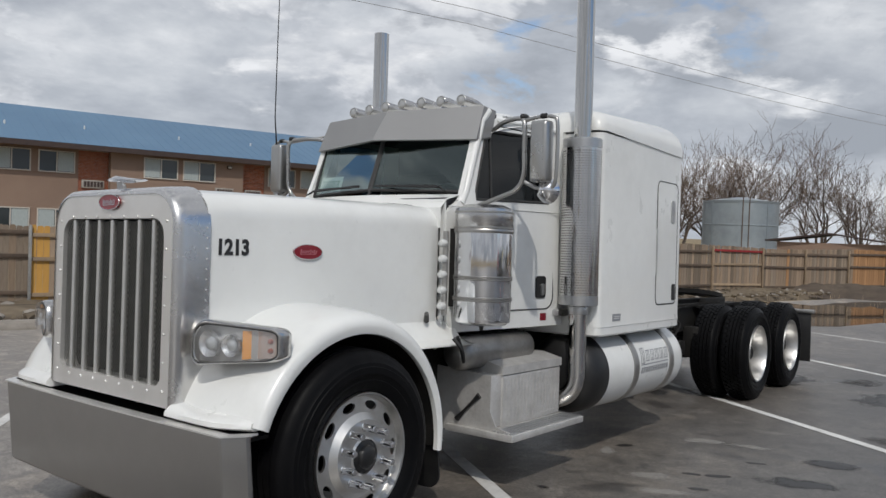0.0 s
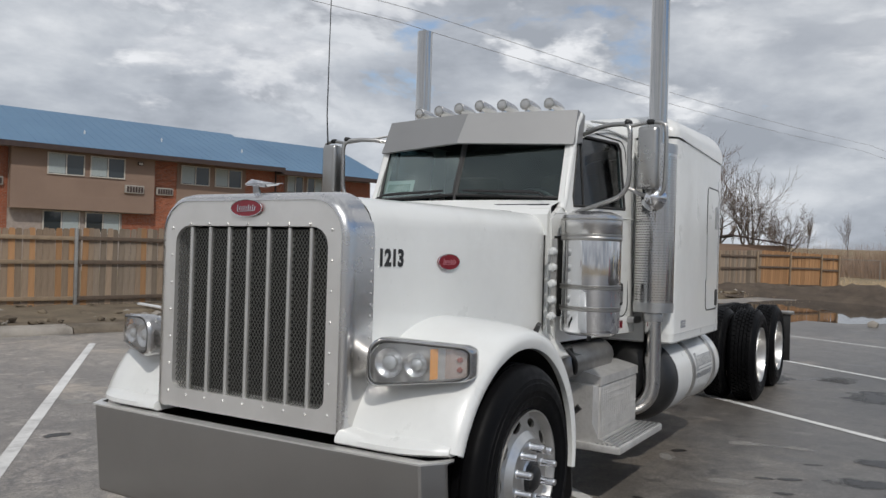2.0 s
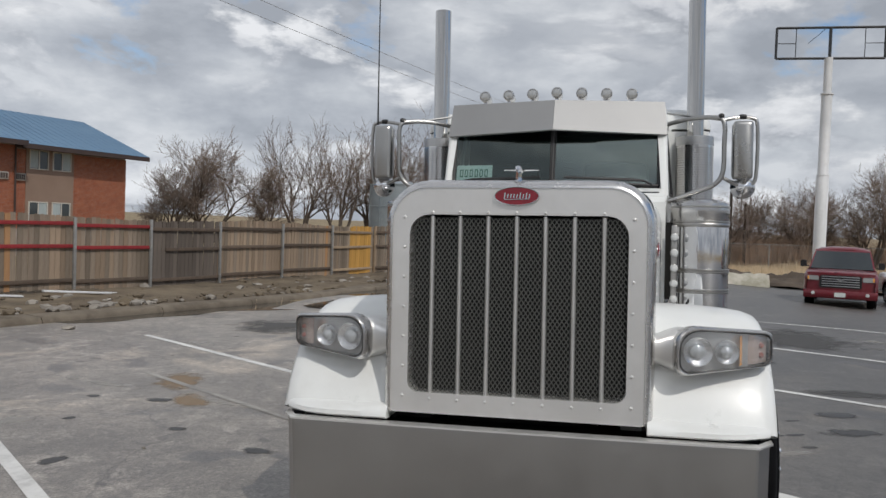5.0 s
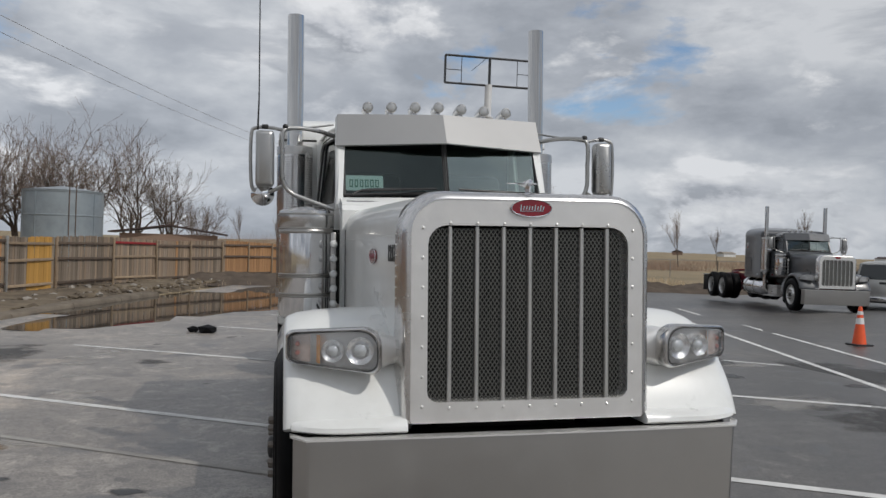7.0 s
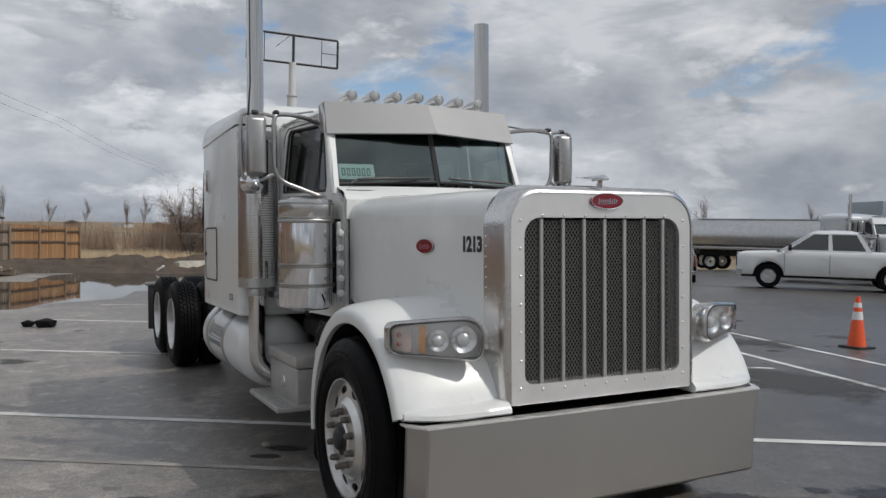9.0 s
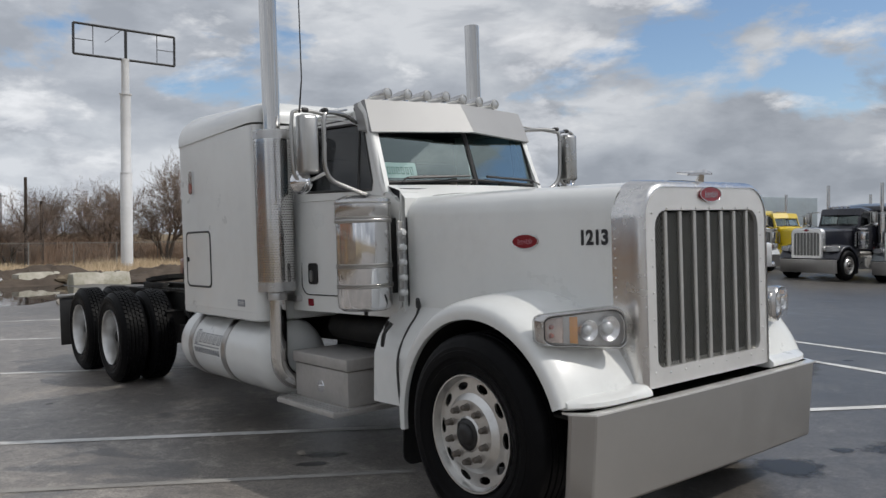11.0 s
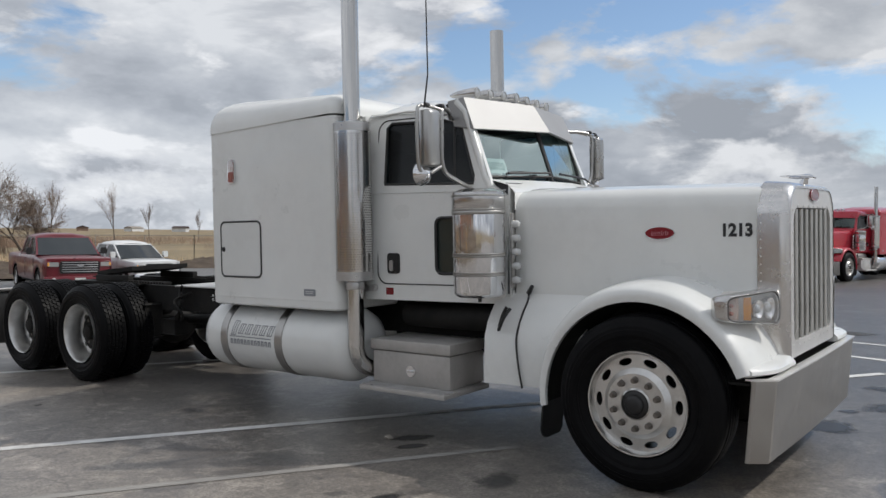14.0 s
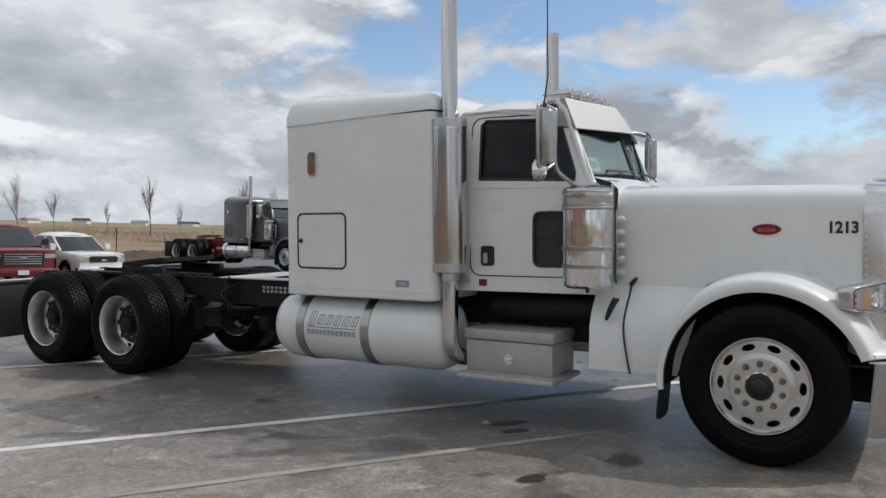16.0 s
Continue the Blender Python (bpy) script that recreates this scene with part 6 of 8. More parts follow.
DAMP = stain_material("damp_asphalt_stain", (0.028, 0.027, 0.027), 0.40, 0.85, 3.0)
MUD = stain_material("dried_mud_stain", (0.27, 0.195, 0.125), 0.9, 0.7, 2.6)
CHALK = stain_material("worn_paint_patch", (0.40, 0.385, 0.36), 0.8, 0.45, 5.0)
SEALED = stain_material("dark_sealed_asphalt", (0.07, 0.068, 0.066), 0.7, 0.7, 1.3)
STAINS = [(MUD, -3.55, -4.15, 0.75, 0.40, 20), (MUD, -2.7, -3.5, 0.5, 0.22, 40), (CHALK, -3.2, -4.75, 0.45, 0.10, 75), (CHALK, -2.7, -3.2, 0.65, 0.09, 65), (CHALK, -6.5, -5.5, 0.22, 0.34, 0), (CHALK, -8.4, -4.05, 0.25, 0.4, 10), (CHALK, -5.2, -3.3, 0.2, 0.4, 0),
          (CHALK, -7.65, -3.9, 0.24, 0.36, 0), (CHALK, -7.05, -2.6, 0.2, 0.38, 0), (CHALK, -4.7, -3.2, 0.15, 0.35, 0), (CHALK, -3.3, 4.2, 0.55, 0.75, 20), (CHALK, -6.2, 5.4, 0.3, 0.7, 0), (CHALK, -11.5, -3.0, 0.3, 0.6, 0), (CHALK, -9.4, -3.4, 0.3, 0.5, 0),
          (DAMP, -1.15, -2.1, 0.12, 0.18, 0), (DAMP, -2.6, -3.75, 0.12, 0.2, 0), (DAMP, -1.6, -3.0, 0.1, 0.13, 0), (DAMP, -1.9, -0.94, 0.12, 0.26, -40), (DAMP, -1.75, -1.12, 0.08, 0.16, -40), (DAMP, 0.6, 1.1, 0.40, 0.28, 20), (DAMP, 1.0, 2.0, 0.55, 0.3, 0), (DAMP, 0.7, 2.8, 0.3, 0.2, 0), (DAMP, -4.3, 5.8, 0.2, 0.25, 0), (DAMP, -6.9, 5.3, 0.9, 0.45, 0), (DAMP, -5.2, 4.6, 0.35, 0.25, 0), (DAMP, -0.55, -3.3, 0.18, 0.1, 0), (DAMP, -8.3, 0.9, 0.8, 0.5, 0),
          (DAMP, -2.87, 1.93, 0.05, 0.13, 30), (DAMP, -2.78, 1.75, 0.04, 0.09, 20), (DAMP, -3.26, 1.02, 0.07, 0.10, 60), (DAMP, -1.75, 1.14, 0.06, 0.08, 0), (DAMP, -3.8, 2.46, 0.18, 0.28, 30), (DAMP, -3.09, 2.42, 0.20, 0.34, 20), (DAMP, -7.5, 2.25, 0.75, 0.45, 0), (DAMP, -3.44, 2.02, 0.05, 0.12, 30), (DAMP, -2.44, 1.94, 0.06, 0.12, 20),
          (CHALK, -2.53, 1.54, 0.14, 0.25, 20), (CHALK, -2.97, 1.0, 0.2, 0.10, 30), (CHALK, -3.89, 1.44, 0.13, 0.24, 20), (CHALK, -3.96, 1.78, 0.10, 0.2, 10), (CHALK, -2.2, 1.75, 0.10, 0.3, 30),
          (SEALED, -5.5, 6.5, 2.2, 1.6, 30), (SEALED, -10.5, 3.5, 2.4, 1.5, 0), (SEALED, -2.0, 4.6, 1.5, 1.0, 0), (SEALED, -9.0, -5.4, 1.6, 1.0, 10)]
rgs = random.Random(15)
for k in range(46):
    sm_ = rgs.choice((DAMP, DAMP, CHALK, SEALED))
    s_ = rgs.uniform(0.03, 0.11) if sm_ is DAMP else rgs.uniform(0.08, 0.45)
    STAINS.append((sm_, rgs.uniform(-12, 1.0), rgs.choice((rgs.uniform(-6.5, -1.4), rgs.uniform(1.6, 10.0))), s_, s_ * rgs.uniform(0.6, 1.8), rgs.uniform(0, 180)))
disc = bmesh.new()
disc.faces.new([disc.verts.new((1.25 * math.cos(2 * math.pi * k / 24), 1.25 * math.sin(2 * math.pi * k / 24), 0)) for k in range(24)])
for i, (m, x, y, sx, sy, rot) in enumerate(STAINS):
    st = part("asphalt_stain", disc.copy(), m, None, {DAMP: "dark damp oil stain on the asphalt", MUD: "dried brown mud washed over the asphalt", CHALK: "faded patch of old white paint on asphalt", SEALED: "darker patch of worn sealed asphalt"}[m], kind="structure", category="stain")
    st.matrix_basis = Matrix.Translation((x, y, ground_z(x, y) + 0.0015 + 0.0003 * (i % 8))) @ Matrix.Rotation(math.atan(SLOPE) * (-1 if x > -14 else 0), 4, "Y") @ Matrix.Rotation(math.atan(CROSS) * (1 if y < 5 else 0), 4, "X") @ Matrix.Rotation(radians(rot), 4, "Z") @ Matrix.Diagonal((sx, sy, 1, 1))
disc.free()
for x, y, r, m in ((-2.04, -1.05, 0.03, CONCRETE), (-7.3, -8.3, 0.09, CONCRETE), (-12.0, -2.5, 0.17, RUBBER), (-12.2, -2.8, 0.11, RUBBER), (-3.2, -3.9, 0.02, CONCRETE), (-1.0, -2.9, 0.015, CONCRETE), (-20.5, 1.6, 0.16, CONCRETE)):
    bm = bmesh.new()
    rock_mesh(bm, Vector((x, y, ground_z(x, y) + r * 0.4)), r, rg)
    part("stone" if m is CONCRETE else "tyre_scrap", bm, m, None, "small loose stone lying on the asphalt" if m is CONCRETE else "black scrap of tyre rubber on the asphalt", category="stone" if m is CONCRETE else "debris")


# wooden fence: posts, rails and boards
def picket_mesh(h):
    bm = bmesh.new()
    w, t = 0.066, 0.009
    loft([[(-w, -t, 0), (w, -t, 0), (w, t, 0), (-w, t, 0)], [(-w, -t, h - 0.03), (w, -t, h - 0.03), (w, t, h - 0.03), (-w, t, h - 0.03)], [(-w + 0.025, -t, h), (w - 0.025, -t, h), (w - 0.025, t, h), (-w + 0.025, t, h)]], bm=bm)
    me = bpy.data.meshes.new("board")
    bmesh.ops.recalc_face_normals(bm, faces=bm.faces)
    bm.to_mesh(me)
    bm.free()
    return me


pickets = []
for m in WOODS:
    me = picket_mesh(1.80)
    me.materials.append(m)
    pickets.append(me)
fence = thing("board_fence", "weathered wooden board fence with patched yellow and red pieces", "fence")
POSTS = [1.5, 3.2, 4.95, 6.75, 8.65, 10.5, 12.4, 14.5, 17.0, 19.7, 22.2, 24.5, 27.05, 29.95, 32.75, 35.5, 39.15, 41.8, 44.1, 46.55, 48.8, 51.05, 52.4]
FENCE_Z = -0.31


def fence_wood(u, rg):
    if 34.0 < u < 35.4 or 14.55 < u < 14.85:
        return 3
    if u > 46.9 or rg.random() < 0.03:
        return 2
    if 24.5 < u < 27.05:
        return 4
    if 27.05 < u < 32.7 or 39.3 < u < 44.5:
        return 1 if rg.random() < 0.7 else 0
    if 14.6 < u < 17.0:
        return 2 if rg.random() < 0.3 else 1
    return 0 if rg.random() < 0.75 else 1


def on_fence(u, off, z, rx=0.0, ry=0.0):
    p, d, fn = fence_at(u)
    p = p + fn * off
    return pose(p.x, p.y, FENCE_Z + z, rx, ry, math.degrees(math.atan2(d.y, d.x)))


rg = random.Random(3)
u = 1.5
plain_u = []
while u < 52.4:
    if u > 11.9:
        link("board", pickets[fence_wood(u, rg)], fence, on_fence(u, -0.03, 0.02 + 0.05 * math.sin(u * 0.7) + rg.uniform(-0.02, 0.02), rg.uniform(-0.6, 0.6), rg.uniform(-0.7, 0.7)))
    else:
        plain_u.append(u)
    u += 0.139
rest = bmesh.new()
for u in plain_u:
    b = box(-0.066, 0.066, -0.009, 0.009, 0.0, 1.8)
    bmesh.ops.transform(b, verts=b.verts, matrix=on_fence(u, -0.03, 0.03))
    join(rest, b)
part("boards", rest, WOODS[0], fence, kind="stuff")
for i, u in enumerate(POSTS):
    part("post", box(-0.035, 0.035, -0.035, 0.035, -0.1, 1.80, 0.006), POST if u < 34 else PALERAIL, fence).matrix_basis = on_fence(u, 0.05, 0.0, 0, rg.uniform(-0.8, 0.8))
    if i + 1 < len(POSTS):
        for k, z in enumerate((0.22, 1.05, 1.60)):
            v0, v1 = u + 0.04, POSTS[i + 1] - 0.04
            m = RAIL
            if 19.4 < u < 24 and k > 0:
                m = REDRAIL
            if 38.7 < u < 41:
                m = REDRAIL if k == 2 else PALERAIL
            if 14.2 < u < 16.7 or 32.7 < u < 35:
                m = PALERAIL
            if 24.3 < u < 26.5 and k == 1:
                v0 += 0.5
            L = (v1 - v0) / 2
            part("rail", box(-L, L, -0.02, 0.02, -0.045, 0.045, 0.006), m, fence).matrix_basis = on_fence((v0 + v1) / 2, 0.02, z + 0.05 * math.sin(u * 0.7), 0, rg.uniform(-0.5, 0.5))

# ---- motel ----
motel = thing("motel", "two storey brick and tan sided motel with blue metal roof", "building", pose(-41.0, -28.6, -1.2, 0, 0, math.degrees(math.atan2(-0.26, 0.965))) @ Matrix.Scale(1.07, 4))
# local frame: x along the facade to the viewer's left, y towards the lot, z up
ML, EAVE, RIDGE, DEEP = 47.0, 6.0, 8.2, 11.0
core = bmesh.new()
box(8.0, ML, -DEEP, -0.24, -0.2, EAVE, bm=core)
box(0.9, 7.99, -DEEP, -0.62, -0.2, EAVE, bm=core)
part("brick_wall", core, MORTAR, motel, "brick outer wall")
roof = bmesh.new()
for (y0, z0), (y1, z1) in (((0.75, EAVE - 0.02), (-5.4, RIDGE)), ((-DEEP - 0.75, EAVE - 0.02), (-5.4, RIDGE))):
    loft([[(x, y0, z0), (x, y1, z1), (x, y1, z1 + 0.10), (x, y0, z0 + 0.10)] for x in (8.0, ML + 0.6)], bm=roof)
part("roof", roof, ROOFBLUE, motel, "blue metal roof with standing seams")
roof2 = bmesh.new()
for (y0, z0), (y1, z1) in (((0.35, EAVE - 0.12), (-5.4, RIDGE - 0.12)), ((-DEEP - 0.75, EAVE - 0.12), (-5.4, RIDGE - 0.12))):
    loft([[(x, y0, z0), (x, y1, z1), (x, y1, z1 + 0.10), (x, y0, z0 + 0.10)] for x in (0.0, 8.0)], bm=roof2)
part("roof", roof2, ROOFBLUE, motel)
sm = bmesh.new()
for k in range(95):
    x = 0.3 + k * 0.5
    y0, dz = (0.35, -0.12) if x < 8 else (0.75, -0.02)
    loft([[(x - 0.012, y0, EAVE + dz + 0.10), (x + 0.012, y0, EAVE + dz + 0.10), (x + 0.005, y0, EAVE + dz + 0.108), (x - 0.005, y0, EAVE + dz + 0.108)], [(x - 0.012, -5.4, RIDGE + dz + 0.12), (x + 0.012, -5.4, RIDGE + dz + 0.12), (x + 0.005, -5.4, RIDGE + dz + 0.128), (x - 0.005, -5.4, RIDGE + dz + 0.128)]], bm=sm)
part("seams", sm, ROOFBLUE, motel, kind="stuff")
part("fascia", box(7.98, ML + 0.6, 0.70, 0.78, EAVE - 0.18, EAVE + 0.06), FASCIA, motel)
part("fascia", box(0.0, 8.0, 0.30, 0.38, EAVE - 0.28, EAVE - 0.04), FASCIA, motel)
part("soffit", box(8.0, ML, -0.3, 0.72, EAVE - 0.10, EAVE - 0.05), FASCIA, motel)
part("soffit", box(0.0, 8.0, -0.6, 0.32, EAVE - 0.2, EAVE - 0.15), FASCIA, motel)
part("gable", plate([(-DEEP, EAVE - 0.2), (-0.24, EAVE - 0.2), (-5.4, RIDGE - 0.2)], [], 0.1, lambda u, v, d: (0.92 + d, u, v)), BRICK, motel)
for x, y in ((26.0, -1.5), (22.5, -1.9), (18.0, -1.6), (14.0, -1.8), (9.5, -1.4), (30.0, -2.0)):
    z = EAVE + (0.75 - y) / 6.15 * (RIDGE - EAVE)
    part("roof_vent", lathe([(0.04, -0.1), (0.04, 0.15), (0.0, 0.17)], (x, y, z + 0.1), "z", 8), SIGNWHITE, motel)

# brick courses as real bricks on the visible panels
bw, bh, gap = 0.20, 0.067, 0.012
bme = bpy.data.meshes.new("brick")
bb = box(0, bw - gap, -0.02, 0.012, 0, bh - gap)
bb.to_mesh(bme)
bb.free()
bme.materials.append(BRICK)
PANELS = [(0.9, 4.4, 0.0, EAVE - 0.25), (7.2, 8.0, 0.0, EAVE - 0.25), (8.0, 9.9, 0.0, EAVE - 0.1), (13.85, 15.2, 0.0, EAVE - 0.1), (15.2, 16.6, 0.0, 3.15), (21.75, 23.1, 0.0, EAVE - 0.1), (29.6, 31.0, 0.0, EAVE - 0.1), (37.6, 39.0, 0.0, EAVE - 0.1)]
joined = bmesh.new()
count = 0
for x0, x1, z0, z1 in PANELS:
    back = -0.55 if x0 < 8 else -0.22
    part("brick_backing", box(x0, x1, back - 0.05, back, z0, z1), MORTAR, motel)
    z = max(z0, 1.7)
    row = 0
    while z < z1 - bh:
        x = x0 + (0.0 if row % 2 else -bw / 2)
        while x < x1:
            a_, b_ = max(x, x0), min(x + bw, x1)
            if b_ - a_ > 0.05:
                if count < 300 and 13.8 < x0 < 15.0 and z > 2.4 and b_ - a_ > bw - 0.001:
                    link("brick", bme, motel, Matrix.Translation((a_, back, z)))
                    count += 1
                else:
                    vs = [joined.verts.new(c) for c in ((a_, back + 0.012, z), (b_ - gap, back + 0.012, z), (b_ - gap, back + 0.012, z + bh - gap), (a_, back + 0.012, z + bh - gap), (a_, back - 0.01, z), (b_ - gap, back - 0.01, z), (b_ - gap, back - 0.01, z + bh - gap), (a_, back - 0.01, z + bh - gap))]
                    for q in ((0, 1, 2, 3), (0, 4, 5, 1), (3, 2, 6, 7), (0, 3, 7, 4), (1, 5, 6, 2)):
                        joined.faces.new([vs[i] for i in q])
            x += bw
        z += bh
        row += 1
BRICKISLE = mat("red_brick_rest", (0.40, 0.15, 0.085), 0.88, 0, (0.28, 0.10, 0.06), 5.0, 0.2, 30, spec=0.2)
part("bricks", joined, BRICKISLE, motel, kind="stuff")


def motel_window(x0, x1, z0, z1, y):
    w = part("window", plate(rrect(x0, x1, z0, z1, 0.005, 1), [rrect(x0 + 0.05, (x0 + x1) / 2 - 0.025, z0 + 0.05, z1 - 0.05, 0.004, 1), rrect((x0 + x1) / 2 + 0.025, x1 - 0.05, z0 + 0.05, z1 - 0.05, 0.004, 1)], 0.06, lambda u, v, d: (u, y + d, v)), WINFRAME, motel)
    m = (x0 + x1) / 2
    part("pane", box(x0 + 0.05, m - 0.025, y + 0.015, y + 0.025, z0 + 0.05, z1 - 0.05), PANE, w)
    part("pane", box(m + 0.025, x1 - 0.05, y + 0.015, y + 0.025, z0 + 0.05, z1 - 0.05), PANE, w)
    c = rnd.random()
    q0, q1 = ((x0 + 0.06, m - 0.05) if c < 0.5 else (m + 0.05, x1 - 0.06))
    cu = bmesh.new()
    nfold = 10
    pts = [(q0 + (q1 - q0) * k / nfold, y + 0.030 + 0.004 * (k % 2)) for k in range(nfold + 1)]
    loft([[(a_, b_, z) for a_, b_ in pts] for z in (z0 + 0.07, z1 - 0.06)], False, bm=cu)
    part("curtain", cu, CURTAIN, w)


def ac_unit(x0, x1, z0, z1, y):
    a_ = part("air_conditioner", box(x0, x1, y - 0.1, y + 0.10, z0, z1, 0.02), ACGREY, motel, "aged through-wall air conditioner")
    for k in range(6):
        q = x0 + 0.06 + k * (x1 - x0 - 0.12) / 6
        part("louvre", box(q, q + (x1 - x0 - 0.12) / 6 - 0.03, y + 0.10, y + 0.105, z0 + 0.06, z1 - 0.06), FASCIA, a_)


def tan_bay(x0, x1, z0, y, wins, lower=True, siding=True):
    part("tan_panel", box(x0, x1, y - 0.3, y, z0, EAVE - 0.1), TANWALL, motel, "tan painted siding")
    for k in range(int((EAVE - 0.1 - z0) / 0.19)):
        part("lap_board", box(x0, x1, y, y + 0.005, z0 + k * 0.19, z0 + k * 0.19 + 0.012), TANWALL, motel)
    for a_, b_ in wins:
        motel_window(a_, b_, 4.75, 5.75, y)
    if lower:
        for a_, b_ in wins:
            motel_window(a_, b_, 2.1, 3.1, -0.22 if z0 > 1 else y)


tan_bay(4.4, 7.2, 0.0, -0.50, [(4.6, 5.7), (5.95, 7.05)])
tan_bay(9.9, 13.85, 0.0, -0.18, [(10.15, 11.75), (12.05, 13.65)])
tan_bay(15.2, 21.75, 3.15, 0.22, [(16.7, 18.35), (18.6, 20.25)])
tan_bay(23.1, 29.6, 0.0, -0.16, [(23.25, 24.8), (25.1, 26.65)])
tan_bay(31.0, 37.6, 3.15, 0.22, [(32.5, 34.1), (34.4, 36.0)])
for x0, x1, y in ((14.05, 14.95, -0.2), (21.95, 22.95, -0.2), (8.4, 9.3, -0.2), (7.25, 7.95, -0.53)):
    ac_unit(x0, x1, 4.12, 4.5, y)
ac_unit(15.75, 16.7, 4.1, 4.5, 0.22)
lampo = part("wall_lamp", box(15.85, 16.1, 0.22, 0.36, 5.5, 5.66, 0.02), FASCIA, motel, "small wall flood lamp")
part("lens", box(15.88, 16.07, 0.36, 0.365, 5.52, 5.62), WINFRAME, lampo)
part("downpipe", tube([(8.05, -0.1, EAVE - 0.1), (8.05, -0.1, 0.0)], 0.05, 8), FASCIA, motel)

# ---- beyond the fence ----
tank = thing("water_tank", "pale galvanised round water tank with ribs", "tank", pose(-67, -18.8, -0.95))
part("body", lathe([(3.05, 0), (3.05, 6.1)], (0, 0, 0), "z", 48), GALV, tank)
part("lid", lathe([(3.1, 6.05), (3.12, 6.12), (0.4, 6.5), (0.0, 6.52)], (0, 0, 0), "z", 48), GALV, tank)
for z in (2.2, 4.1, 6.0):
    part("hoop", lathe([(3.055, z - 0.05), (3.10, z - 0.03), (3.10, z + 0.03), (3.055, z + 0.05)], (0, 0, 0), "z", 48), GALV, tank)
for k in range(8):
    a_ = k * math.pi / 4 + 0.3
    part("rib", box(3.05, 3.09, -0.05, 0.05, 0, 6.05), GALV, tank).matrix_basis = pose(0, 0, 0, 0, 0, math.degrees(a_))
part("ladder", tube([(2.9, 1.15, 0.4), (2.9, 1.15, 6.4)], 0.04, 6, bm=tube([(2.65, 1.6, 0.4), (2.65, 1.6, 6.4)], 0.04, 6)), RAIL, tank)
shed = thing("low_shed", "low shed with a dark shallow gabled roof", "building", pose(-55.5, -8.8, -0.6, 0, 0, 95))
part("wall", box(-3.2, 3.2, -2, 2, 0, 2.45), TANWALL, shed)
part("roof", loft([[(x, y, 2.56 + 0.55 * (1 - abs(x) / 3.9)) for y in (-2.4, 2.4)] + [(x, y, 2.46 + 0.55 * (1 - abs(x) / 3.9)) for y in (2.4, -2.4)] for x in (-3.9, 0, 3.9)]), FASCIA, shed)

sign = thing("pole_sign", "tall white pole with an empty black sign frame", "sign", pose(-56.6, 14.45, -0.8))
part("pole", lathe([(0.42, 0), (0.42, 6.9), (0.36, 7.0), (0.36, 12.6), (0.28, 12.7), (0.28, 15.2)], (0, 0, 0), "z", 24), SIGNWHITE, sign, "stepped white steel pole")
for z in (6.95, 12.65):
    part("joint_band", lathe([(0.37, z - 0.06), (0.43, z - 0.05), (0.43, z + 0.05), (0.37, z + 0.06)], (0, 0, 0), "z", 24), SIGNWHITE, sign)
for y0, y1, z0, z1, r in ((-3.5, 3.6, 15.15, 15.15, 0.09), (-3.5, 3.6, 17.3, 17.3, 0.09), (-3.5, -3.5, 15.15, 17.3, 0.09), (3.6, 3.6, 15.15, 17.3, 0.09), (0.05, 0.05, 15.0, 17.3, 0.11), (-2.2, -2.2, 15.2, 17.3, 0.03), (2.3, 2.3, 15.2, 17.3, 0.03), (-3.5, -2.2, 16.2, 16.2, 0.03), (2.3, 3.6, 16.2, 16.2, 0.03), (-1.4, -0.3, 16.2, 17.2, 0.02)):
    part("frame_bar", tube([(0, y0, z0), (0, y1, z1)], r, 6), SIGNBLACK, sign)

# power line: two cables on wooden poles
def cable(dy, dz):
    a_, b_ = Vector((24.0, -26.7 + dy, 9.0 + dz)), Vector((-156.0, 23.2 + dy, 9.0 + dz))
    pts = []
    for k in range(65):
        t = k / 64
        p = a_.lerp(b_, t)
        p.z -= 0.35 * abs(math.sin(math.pi * t * 4))
        pts.append(p)
    return tube(pts, 0.010, 5)


for dy, dz in ((0.0, 0.45), (0.55, 0.85)):
    part("power_cable", cable(dy, dz), POST, None, "thin grey overhead power cable", category="cable", group="overhead cables")


def power_pole(x, y, h, name="utility_pole"):
    p = thing(name, "dark creosoted wooden utility pole", "pole", pose(x, y, -0.8), "utility poles")
    part("shaft", lathe([(0.15, 0), (0.10, h)], (0, 0, 0), "z", 10, None, True), WOODPOLE, p)
    part("crossarm", box(-0.06, 0.06, -0.9, 0.9, h - 0.6, h - 0.48), WOODPOLE, p)


power_pole(-156.2, 23.4, 10.2)
power_pole(24.2, -26.5, 10.2)
for x, y, h in ((-65.6, 9.6, 7.0), (-66.5, 10.9, 5.2)):
    q = thing("bare_post", "dark bare wooden post in the field", "pole", pose(x, y, -0.8))
    part("shaft", lathe([(0.16, 0), (0.11, h)], (0, 0, 0), "z", 10, None, True), WOODPOLE, q)


